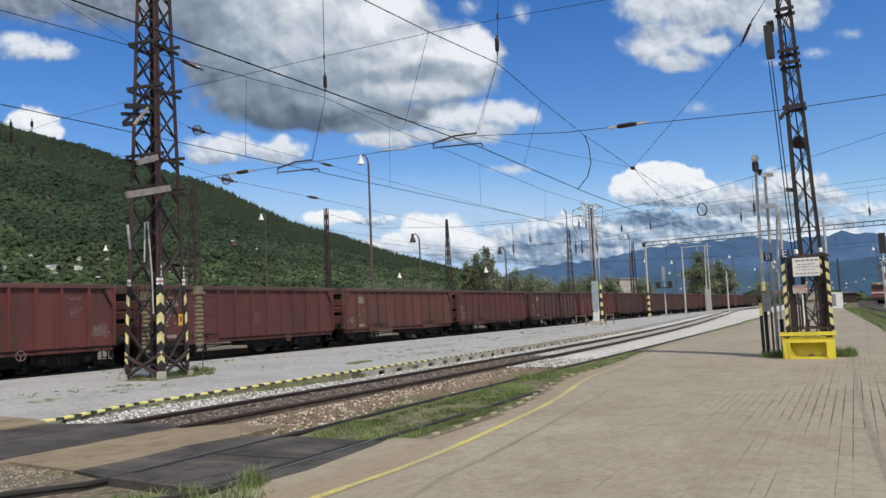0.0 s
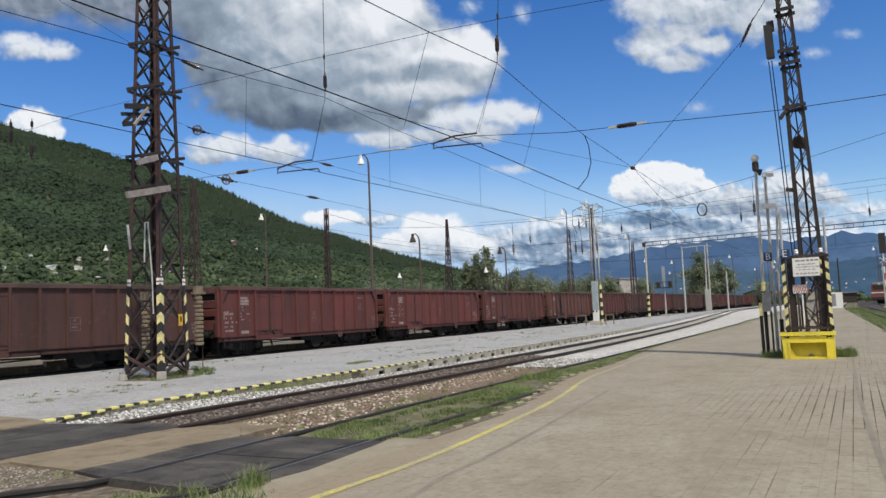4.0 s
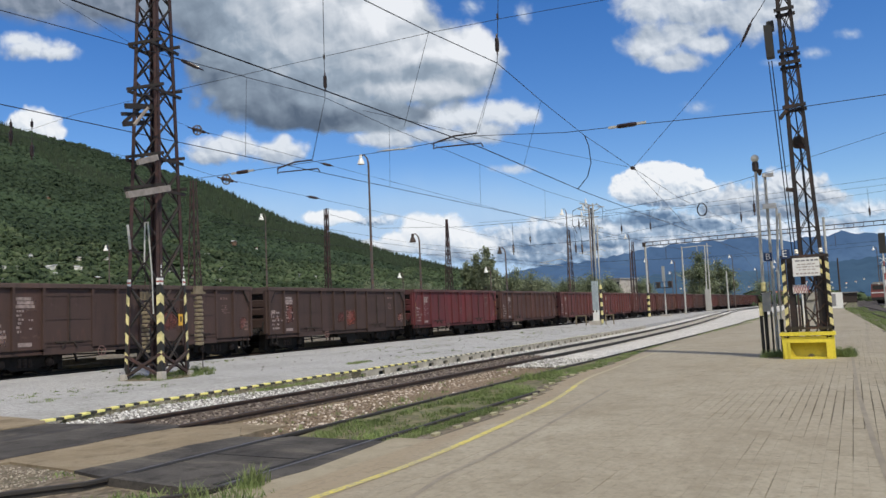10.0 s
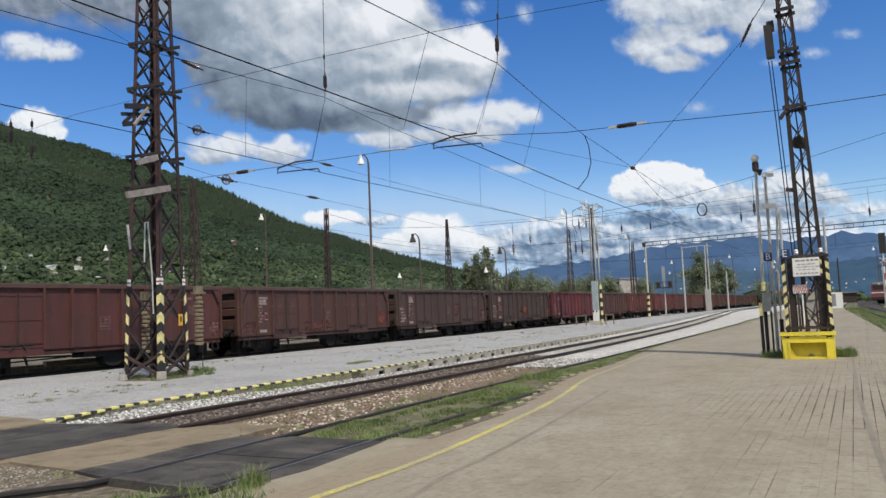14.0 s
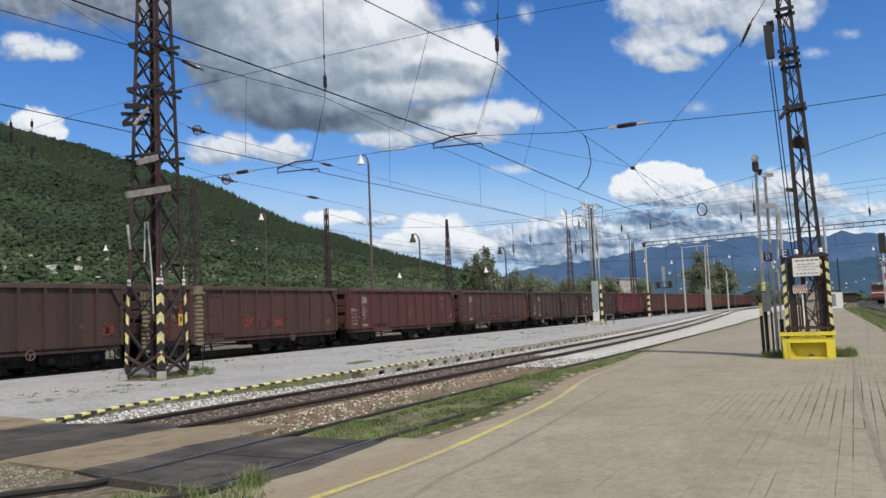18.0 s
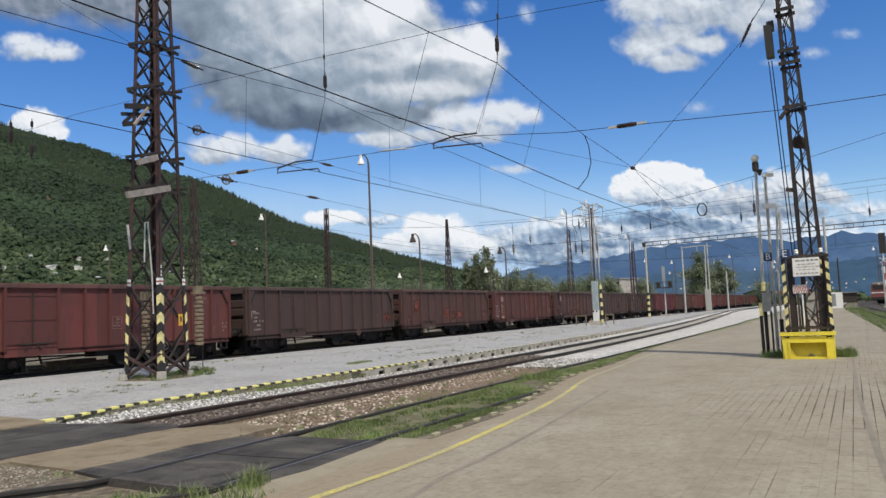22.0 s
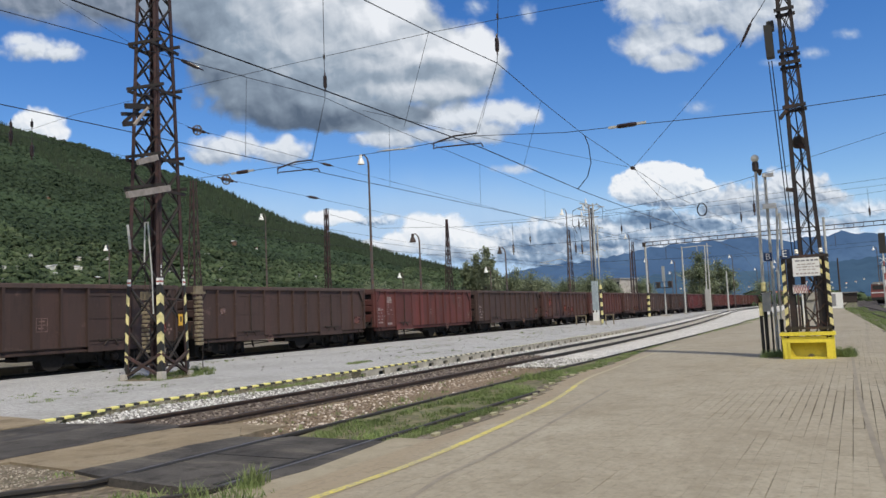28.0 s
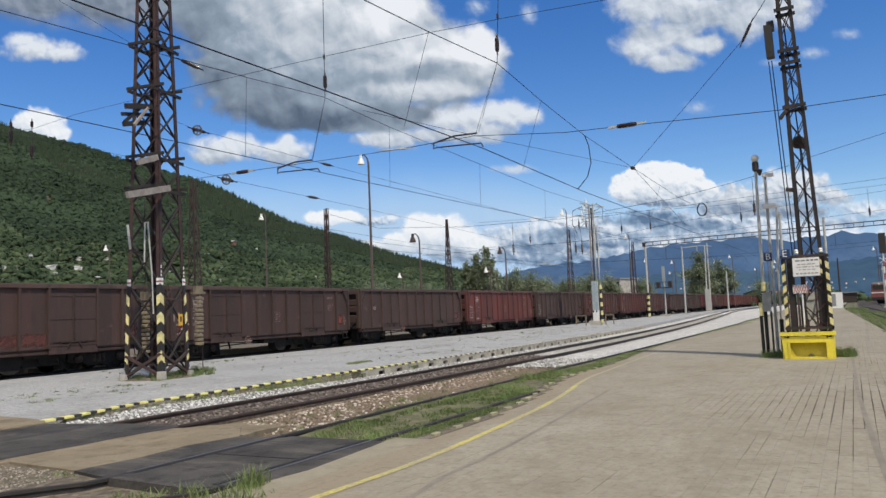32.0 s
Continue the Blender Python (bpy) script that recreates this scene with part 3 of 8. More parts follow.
    post = Mesh().prism([(0.0, -0.1), (0.13, -0.1), (0.15, -0.08), (0.15, 0.08), (0.13, 0.1), (0.0, 0.1)], 0.95, 3.04, "Z").data("end_post", OXIDE)
    erim = Mesh().prism([(-0.05, 3.19), (0.13, 3.19), (0.15, 3.17), (0.15, 2.9), (0.1, 2.86), (0.0, 2.86), (-0.05, 3.04)], -1.44, 1.44, "Y").data("end_rail", OXIDE)
    gus = Mesh().prism([(0.0, 3.035), (-0.46, 3.035), (-0.14, 2.48), (0.0, 2.48)], -0.075, 0.0, "Y").data("corner_gusset", OXIDE)
    # added dark strip that stands in for the shadow line along the gusset
    gus_shade = Mesh().beam((-0.475, -0.05, 3.02), (-0.15, -0.05, 2.46), 0.09, 0.03, (0, 1, 0)).data("gusset_edge", GRIME_AND_SHADE)
    plat = Mesh().span((0.0, -1.35, 0.93), (0.22, 1.35, 1.14)).data("head_stock", GEAR)
    buf = Mesh().lathe((0, 0, 1.06), [(0.13, 0.0), (0.13, 0.28), (0.09, 0.29), (0.09, 0.48), (0.22, 0.49), (0.225, 0.52), (0.2, 0.535)], 12, "X").data("buffer", GRIME_AND_SHADE)
    hook = Mesh().beam((0, 0, 1.04), (0.42, 0, 1.04), 0.09).beam((0.42, 0, 1.04), (0.52, 0, 0.95), 0.08).beam((0.3, 0.1, 1.0), (0.45, 0.1, 0.6), 0.04).data("coupling_hook", GRIME_AND_SHADE)
    hose = Mesh().tube([(0.05, -0.45, 0.95), (0.3, -0.48, 0.85), (0.42, -0.5, 0.6), (0.38, -0.5, 0.38), (0.5, -0.5, 0.3)], 0.03, 6).data("brake_hose", GRIME_AND_SHADE)
    step = Mesh().box((0, -0.1, 0.45), (0.36, 0.16, 0.03)).beam((-0.17, -0.1, 0.45), (-0.17, 0, 0.98), 0.03).beam((0.17, -0.1, 0.45), (0.17, 0, 0.98), 0.03).data("foot_step", GRIME_AND_SHADE)
    grab = Mesh().tube([(0, 0, 1.45), (0, -0.09, 1.48), (0, -0.09, 2.3), (0, 0, 2.33)], 0.018, 6).data("grab_handle", OXIDE)
    lever = Mesh().tube([(0.16, -1.3, 1.5), (0.24, -1.3, 1.5), (0.24, -1.3, 1.05)], 0.03, 6).beam((0.16, -1.0, 1.16), (0.3, -1.0, 1.16), 0.1).beam((0.16, -1.2, 1.24), (0.2, 0.9, 1.24), 0.05).data("end_fittings", GRIME_AND_SHADE)
    for s in (-1, 1):
        turn = 0 if s > 0 else 180
        part("end_wall", end, None, w).matrix_basis = pose(s * 6.3, 0, 0, 0, 0, turn)
        part("end_rail", erim, None, w).matrix_basis = pose(s * 6.3, 0, 0, 0, 0, turn)
        part("end_stiffener", bar, None, w).matrix_basis = pose(s * 6.3, 0, 2.2, 0, 0, turn)
        part("end_stiffener", low, None, w).matrix_basis = pose(s * 6.3, 0, 1.42, 0, 0, turn)
        for y in (-1.35, 1.35):
            part("end_post", post, None, w).matrix_basis = pose(s * 6.3, y, 0, 0, 0, turn)
        for f in (-1, 1):
            q = pose(s * 6.33, f * 1.45, 0) @ Matrix.Diagonal((s, -f, 1, 1))
            part("corner_gusset", gus, None, w).matrix_basis = q
            part("gusset_edge", gus_shade, None, w, "dark strip painted in for shade along the gusset").matrix_basis = q
        part("head_stock", plat, None, w).matrix_basis = pose(s * 6.2, 0, -0.02, 0, 0, turn)
        part("end_fittings", lever, None, w, "grimy brake levers and step bars").matrix_basis = pose(s * 6.3, 0, 0) @ Matrix.Diagonal((s, 1, 1, 1))
        part("coupling_hook", hook, None, w, "oily steel coupling hook").matrix_basis = pose(s * 6.4, 0, 0, 0, 0, turn)
        part("brake_hose", hose, None, w, "black rubber brake hose").matrix_basis = pose(s * 6.4, 0, 0) @ Matrix.Diagonal((s, 1, 1, 1))
        for y in (-0.875, 0.875):
            part("buffer", buf, None, w, "round steel buffer").matrix_basis = pose(s * 6.41, y, 0, 0, 0, turn)
        part("foot_step", step, None, w).matrix_basis = pose(s * 5.95, -1.42, 0)
        part("grab_handle", grab, None, w, "thin grab handle").matrix_basis = pose(s * 6.22, -1.46, 0)
    part("floor_pan", Mesh().span((-6.28, -1.4, 1.0), (6.28, 1.4, 1.12)), GEAR, w)
    part("centre_beam", Mesh().span((-6.2, -0.25, 0.72), (6.2, 0.25, 1.0)), GRIME_AND_SHADE, w)
    tank = Mesh().lathe((1.9, -0.75, 0.58), [(0.05, -0.62), (0.22, -0.56), (0.24, -0.5), (0.24, 0.5), (0.22, 0.56), (0.05, 0.62)], 12, "X")
    part("air_tank", tank, GRIME_AND_SHADE, w, "sooty black air tank")
    drum = Mesh().prism([(0.55, 0.95), (0.52, 0.4), (0.62, 0.2), (0.82, 0.11), (1.1, 0.11), (1.3, 0.2), (1.4, 0.4), (1.37, 0.95)], -1.15, -0.7, "Y")
    part("brake_cylinder", drum, GRIME_AND_SHADE, w, "sooty black brake cylinder casing")
    part("brake_box", Mesh().span((-0.35, -1.2, 0.5), (0.5, -0.5, 0.95)), GRIME_AND_SHADE, w)
    part("skirt_plate", Mesh().span((1.4, -1.25, 0.56), (3.0, -1.05, 0.92)), GRIME_AND_SHADE, w)
    rig = Mesh().span((-3.1, -1.12, 0.7), (-1.55, -1.02, 0.96)).span((1.5, -1.0, 0.3), (2.9, -0.9, 0.9))
    rig.beam((-3.2, -1.0, 0.66), (0.6, -1.0, 0.56), 0.06).beam((-3.2, -0.9, 0.5), (0.6, -0.9, 0.6), 0.05).beam((0.6, -1.1, 0.36), (1.5, -1.1, 0.5), 0.09)
    for x in (-2.7, 0.9, 1.9, 2.6):
        rig.beam((x, -1.1, 0.95), (x + 0.2, -1.1, 0.38), 0.06)
    part("brake_rigging", rig, GRIME_AND_SHADE, w, "grimy brake rods and hangers")
    wheel = Mesh()
    for k in range(20):
        a, b = 2 * math.pi * k / 20, 2 * math.pi * (k + 1) / 20
        wheel.tube([(0.17 * math.cos(a), 0, 0.17 * math.sin(a)), (0.17 * math.cos(b), 0, 0.17 * math.sin(b))], 0.018, 5, False)
    for a in (0.4, 2.5, 4.6):
        wheel.beam((0, 0, 0), (0.17 * math.cos(a), 0, 0.17 * math.sin(a)), 0.025)
    part("brake_hand_wheel", wheel, HANDWHEEL, w, "pale spoked brake hand wheel").matrix_basis = pose(-1.75, -1.5, 0.72)
    # bogies
    prof = [(-1.3, 0.4), (-1.26, 0.68), (-0.75, 0.74), (-0.5, 0.86), (0.5, 0.86), (0.75, 0.74), (1.26, 0.68), (1.3, 0.4), (1.1, 0.3), (0.62, 0.3), (0.46, 0.2), (-0.46, 0.2), (-0.62, 0.3), (-1.1, 0.3)]
    frame_m = Mesh().prism(prof, -0.06, 0.06, "Y").data("side_frame", GRIME_AND_SHADE)
    spring = Mesh()
    for x in (-0.2, 0.0, 0.2):
        spring.lathe((x, -0.1, 0.3), [(0.07, 0), (0.085, 0.08), (0.07, 0.14), (0.085, 0.22), (0.07, 0.3)], 8)
    spring = spring.data("spring_nest", GEAR)
    block = Mesh().span((-0.09, -0.95, 0.14), (0.09, -0.55, 0.92)).data("brake_block", GRIME_AND_SHADE)
    axle_box = Mesh().lathe((0, 0, 0), [(0.15, 0), (0.16, 0.1), (0.1, 0.16), (0.0, 0.165)], 10, "Y").data("axle_box", GEAR)
    ws = Mesh()
    for y, f in ((-0.75, -1), (0.75, 1)):
        ws.lathe((0, y, 0), [(0.1, -f * 0.1), (0.2, -f * 0.03), (0.38, -f * 0.03), (0.4, f * 0.065), (0.46, f * 0.065), (0.47, -f * 0.04), (0.49, -f * 0.07), (0.38, -f * 0.07), (0.2, -f * 0.06)], 24, "Y")
    ws.lathe((0, 0, 0), [(0.09, -1.05), (0.09, 1.05)], 10, "Y")
    for a in range(4):
        ws.box((0.3 * math.cos(a * math.pi / 2), -0.79, 0.3 * math.sin(a * math.pi / 2)), (0.05, 0.02, 0.05))
    ws = ws.data("wheelset", [GRIME_AND_SHADE, TREAD])
    for p in ws.polygons:
        c = p.center
        if math.hypot(c.x, c.z) > 0.44:
            p.material_index = 1
    for bx in (-4.5, 4.5):
        bogie = part("bogie", Mesh().box((0, 0, 0.62), (0.5, 1.9, 0.16)).box((0, 0, 0.72), (0.5, 0.5, 0.1)), GRIME_AND_SHADE, w, "oily black two-axle bogie")
        bogie.matrix_basis = pose(bx, 0, 0)
        for y in (-1.0, 1.0):
            part("side_frame", frame_m, None, bogie).matrix_basis = pose(0, y, 0)
        for x in (-1.42, -0.36, 0.36, 1.42):
            part("brake_block", block, None, bogie).matrix_basis = pose(x, 0, 0)
        part("spring_nest", spring, None, bogie).matrix_basis = pose(0, -0.95, 0)
        for x in (-0.9, 0.9):
            part("axle_box", axle_box, None, bogie).matrix_basis = pose(x, -1.05, 0.46, 0, 0, 180)
            part("wheelset", ws, None, bogie, "steel wheelset with worn bright treads").matrix_basis = pose(x, 0, 0.46)
    return w


RED, WARM, BROWN, DARK, RUSTY = (0.112, 0.0205, 0.025), (0.094, 0.029, 0.025), (0.074, 0.033, 0.027), (0.055, 0.032, 0.027), (0.12, 0.045, 0.033)
BRICK = (0.126, 0.035, 0.031)
PAINTS = {-4: WARM, -3: BROWN, -2: WARM, -1: RUSTY, 0: WARM, 1: BRICK, 2: BRICK, 3: BROWN, 4: RED, 5: DARK, 6: DARK, 7: BROWN, 8: WARM, 9: BROWN,
          10: DARK, 11: BRICK, 12: DARK, 13: DARK, 14: DARK, 15: BROWN}
WORDS = {BRICK: "faded brick-red", RED: "bright oxide-red", WARM: "dull red-brown", BROWN: "dusty brown", DARK: "dark grimy brown", RUSTY: "orange-rusted brown"}


def lettering(seed):
    """Rows of short faded bars in place of the wagon's print: number, maker's plate, load grid and end marks."""
    r = random.Random(seed)

    def rows(m, x0, z0, n, wide, high, pitch, keep=0.8):
        for i in range(n):
            x = x0 + r.uniform(0, 0.1)
            while x < x0 + wide * r.uniform(0.6, 1.0):
                k = r.uniform(0.04, 0.13)
                if r.random() < keep:
                    m.span((x, -1.458, z0 - i * pitch), (x + k, -1.453, z0 - i * pitch + high * r.uniform(0.7, 1.0)))
                x += k + r.uniform(0.015, 0.05)
        return m

    number = rows(Mesh(), -6.05, 1.9, 5, 0.75, 0.1, 0.19, 0.7).span((-6.12, -1.458, 2.0), (-5.8, -1.453, 2.06)).span((-6.12, -1.458, 1.7), (-6.06, -1.453, 2.0))
    plate = Mesh()
    for q in range(3):
        plate.span((-5.08 + r.uniform(0, 0.06), -1.458, 2.34 + q * 0.13), (-4.4 - r.uniform(0, 0.2), -1.453, 2.45 + q * 0.13))
    rows(plate, -5.08, 2.2, 6, 0.3, 0.09, 0.14, 0.75)
    rows(plate, -4.7, 1.9, 2, 0.35, 0.07, 0.3, 0.8)
    plate.span((-5.0, -1.458, 1.02), (-4.5, -1.453, 1.16))
    grid = Mesh()
    for x in (0.14, 0.34, 0.56):
        grid.span((x, -1.458, 1.5), (x + 0.02, -1.453, 1.98))
    for z in (1.5, 1.72, 1.96):
        grid.span((0.14, -1.457, z), (0.58, -1.4535, z + 0.02))
    rows(grid, 0.17, 1.84, 3, 0.36, 0.06, 0.12, 0.6)
    mark = rows(Mesh(), 4.4, 2.6, 1, 0.6, 0.12, 0.1, 0.8)
    rows(mark, 4.45, 2.3, 5, 0.5, 0.05, 0.08, 0.9)
    rows(mark, 5.85, 1.5, 3, 0.3, 0.12, 0.16, 0.7)
    return [m.data("lettering", c) for m, c in ((number, CHALK), (plate, CHALK), (grid, CHALK_DIM), (mark, CHALK_DIM))]


PLAIN_SIDES = (-16, -11, -7, -4, -2, 0, 1, 2, 3, 8, 9, 10, 11)
ORANGE, ROSE, FADED, PALE = (0.2, 0.05, 0.037), (0.145, 0.058, 0.051), (0.115, 0.038, 0.032), (0.2, 0.13, 0.118)
PATCHES = {5: ((-0.75, -0.02, 1.3, 1.95, FADED), (0.0, 1.2, 1.1, 2.05, ORANGE), (-5.0, -4.4, 1.35, 2.6, ROSE), (5.55, 6.1, 1.2, 1.75, ROSE), (-5.9, -5.4, 1.55, 1.8, PALE)),
           9: ((-0.95, 0.0, 1.2, 2.0, ORANGE), (0.05, 1.05, 1.1, 1.75, FADED), (1.1, 2.2, 1.15, 1.8, ORANGE), (-5.0, -4.2, 1.6, 2.75, ORANGE), (-5.1, -4.7, 1.6, 2.75, PALE), (-5.9, -5.0, 1.0, 1.5, FADED), (5.3, 6.0, 1.2, 1.7, ROSE)),
           6: ((-6.2, -5.3, 1.0, 1.6, PALE), (-5.1, -4.3, 2.2, 2.75, PALE), (5.6, 6.1, 1.2, 1.8, ROSE), (0.9, 2.1, 1.3, 2.3, FADED)),
           7: ((5.1, 6.2, 1.0, 1.8, ORANGE), (-2.0, 0.9, 0.95, 1.5, FADED), (-6.2, -5.2, 1.0, 1.6, FADED), (-4.9, -4.4, 1.5, 2.0, ROSE), (2.2, 2.7, 1.6, 1.9, ROSE)),
           8: ((-5.0, -4.6, 1.1, 2.5, PALE), (5.6, 6.2, 1.0, 1.7, ROSE)), 10: ((5.4, 6.1, 1.2, 1.75, ORANGE), (5.6, 5.85, 1.3, 1.6, PALE)),
           12: ((5.1, 6.1, 1.15, 1.65, ROSE), (-5.1, -4.6, 1.9, 2.3, PALE)), 13: ((5.3, 5.9, 1.2, 1.75, ORANGE), (-6.1, -5.0, 1.0, 1.7, FADED), (-4.9, -4.5, 2.0, 2.4, PALE)),
           14: ((5.2, 6.0, 1.0, 1.8, ROSE), (-5.4, -0.2, 0.95, 1.7, FADED), (-0.4, 4.2, 0.95, 1.5, FADED)), 1: ((5.3, 6.1, 1.2, 1.75, PALE),), -1: ((-6.1, -5.4, 1.1, 1.7, PALE), (-5.2, -4.8, 1.9, 2.5, FADED))}
master = build_wagon()
GRAB_YELLOW = Mesh().tube([(0, 0, 1.35), (0, -0.09, 1.38), (0, -0.09, 2.3), (0, 0, 2.33)], 0.02, 6).data("grab_handle", HANDRAIL_Y)
RIB_MESH = [o for o in master.children if o.name.startswith("rib")][0].data
PRINT = [lettering(s) for s in (1, 2, 3)]
train = {}
rnd = random.Random(7)
for n in range(-18, 17):
    wg = master if n == 0 else copy_thing(master, pose(0, 0, 0))
    train[n] = wg
for n, wg in train.items():
    col = PAINTS.get(n) or rnd.choice((BROWN, DARK, WARM, BROWN, DARK))
    wg.matrix_basis = pose(START - n * PITCH_LEN, T3, 0)
    seed = rnd.random()
    tone = rnd.uniform(0.92, 1.08)
    if n in PLAIN_SIDES:
        for o in list(wg.children):
            p = o.matrix_basis.translation
            if o.name.startswith(("door_leaf", "door_latch", "door_flap")) and p.x > 0:
                bpy.data.objects.remove(o)
            elif o.name.startswith("brake_hand_wheel"):
                o.matrix_basis = pose(2.6, -1.5, 0.72)
        for y, q in ((-1.45, 0), (1.45, 180)):
            part("rib", RIB_MESH, None, wg).matrix_basis = pose(3.125, y, 0, 0, 0, q)
    for o in wg.children_recursive:
        if o.name.startswith(("top_rail", "end_rail")):
            o.color = (0.5 * col[0] + 0.05, 0.5 * col[1] + 0.036, 0.5 * col[2] + 0.031, seed)
            continue
        k = tone * (0.8 if o.name.startswith("sole_bar") else 1.0)
        if n == 4 and o.name.startswith("grab_handle"):
            o.data, o["label"] = GRAB_YELLOW, "thin yellow grab handle"
        o.color = (col[0] * k, col[1] * k, col[2] * k, seed)
    for block in [b for b in PRINT[n % 3] if n in (2, 3, 4, 8, 11) or rnd.random() < 0.5]:
        tagged(part("lettering", block, None, wg), "faded white lettering bars", kind="stuff")
    for x0, x1, z0, z1, c in PATCHES.get(n, ()):
        p = part("paint_patch", Mesh().span((x0, -1.4545, z0), (x1, -1.4515, z1)), RAGGED, wg, "rubbed patch of fresh red paint")
        p.color = (*c, seed)
    tagged(wg, WORDS[col] + " open goods wagon with ribbed steel sides")
# ---------------------------------------------------------------- hill, mountains and sky
def lerp_table(table, a):
    """Height for an azimuth, from rows in falling azimuth."""
    if a >= table[0][0]:
        return table[0][1]
    for (a0, h0), (a1, h1) in zip(table, table[1:]):
        if a >= a1:
            return h1 + (h0 - h1) * (a - a1) / (a0 - a1)
    return table[-1][1]


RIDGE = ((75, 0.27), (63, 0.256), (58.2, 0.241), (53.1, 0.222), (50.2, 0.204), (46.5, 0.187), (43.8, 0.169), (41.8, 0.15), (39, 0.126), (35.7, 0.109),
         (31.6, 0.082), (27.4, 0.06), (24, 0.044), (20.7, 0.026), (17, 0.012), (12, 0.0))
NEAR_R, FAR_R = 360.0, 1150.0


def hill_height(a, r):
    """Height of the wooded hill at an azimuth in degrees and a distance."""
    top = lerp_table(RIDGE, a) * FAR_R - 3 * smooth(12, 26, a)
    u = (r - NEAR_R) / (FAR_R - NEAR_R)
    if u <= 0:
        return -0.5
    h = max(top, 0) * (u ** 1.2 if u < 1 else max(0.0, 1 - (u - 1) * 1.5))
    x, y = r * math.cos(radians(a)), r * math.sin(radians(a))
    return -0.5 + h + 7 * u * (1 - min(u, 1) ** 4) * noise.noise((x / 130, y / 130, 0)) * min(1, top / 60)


_k = Nodes("hillside_ground", 0.9)
_p = _k.where()
_s = _k.n("SeparateXYZ")
_k.link(_p, _s.inputs[0])
_low = _k.math("ADD", _s.outputs[2], _k.math("MULTIPLY", _k.noise(_p, 0.02, 4), 40.0))
_wood = _k.ramp(_k.noise(_p, 0.25, 5), [(0.3, (0.03, 0.048, 0.019)), (0.7, (0.058, 0.08, 0.034))])
_lea = _k.ramp(_k.noise(_p, 0.08, 6, 0.65), [(0.3, (0.045, 0.075, 0.03)), (0.55, (0.08, 0.115, 0.047)), (0.75, (0.12, 0.14, 0.075))])
FOREST_FLOOR = _k.done(_k.mix(_k.band(_low, 50, 70), _lea, _wood))


def foliage(name, lo, hi, tired=(0.12, 0.12, 0.04), scale=0.02, dark=(0.02, 0.035, 0.014), thin=0.0):
    k = Nodes(name, 0.75)
    r = k.n("NewGeometry")
    big = k.noise(r.outputs["Position"], scale, 4)
    mid = k.noise(r.outputs["Position"], 0.14, 3)
    tone = k.math("ADD", k.math("MULTIPLY", k.band(mid, 0.3, 0.7), 0.85), k.math("MULTIPLY", r.outputs["Random Per Island"], 0.15))
    c = k.ramp(tone, [(0.1, tuple(0.8 * q for q in lo)), (0.7, hi), (0.98, tired)])
    c = k.mix(k.band(big, 0.5, 0.3, 0, 0.6), c, tuple(1.25 * q for q in hi))
    c = k.mix(k.band(big, 0.45, 0.62, 0, 0.6), c, dark)
    k.p.inputs["Specular IOR Level"].default_value = 0.2
    if thin:
        through_leaf = k.n("BsdfTranslucent")
        k.link(c, through_leaf.inputs[0])
        mx = k.n("MixShader")
        mx.inputs[0].default_value = thin
        k.link(k.p.outputs[0], mx.inputs[1])
        k.link(through_leaf.outputs[0], mx.inputs[2])
        k.link(mx.outputs[0], k.t.nodes["Material Output"].inputs[0])
    return k.done(c)


LEAF_HILL = foliage("hill_foliage", (0.038, 0.062, 0.037), (0.058, 0.092, 0.051), (0.078, 0.112, 0.066), 0.011, (0.03, 0.048, 0.026), 0.35)
LEAF_BRIGHT = foliage("garden_foliage", (0.044, 0.07, 0.036), (0.082, 0.118, 0.057), (0.135, 0.16, 0.093), 0.022, (0.024, 0.04, 0.021), 0.25)
LEAF_FIR = foliage("fir_foliage", (0.013, 0.023, 0.0135), (0.024, 0.038, 0.0195), (0.036, 0.051, 0.026))


def bulk(name, v, f, mats):
    """A big triangle mesh from arrays."""
    me = bpy.data.meshes.new(name)
    me.vertices.add(len(v))
    me.vertices.foreach_set("co", np.asarray(v, np.float32).ravel())
    me.loops.add(f.size)
    me.loops.foreach_set("vertex_index", np.asarray(f, np.int32).ravel())
    me.polygons.add(len(f))
    me.polygons.foreach_set("loop_start", np.arange(0, f.size, f.shape[1], dtype=np.int32))
    me.update(calc_edges=True)
    me.validate()
    me.shade_flat()
    for m in mats if isinstance(mats, (list, tuple)) else [mats]:
        me.materials.append(m)
    return new(name, me)


def ball(level):
    b = bmesh.new()
    bmesh.ops.create_icosphere(b, subdivisions=level, radius=1)
    v = np.array([q.co[:] for q in b.verts])
    f = np.array([[q.index for q in p.verts] for p in b.faces])
    b.free()
    return v, f


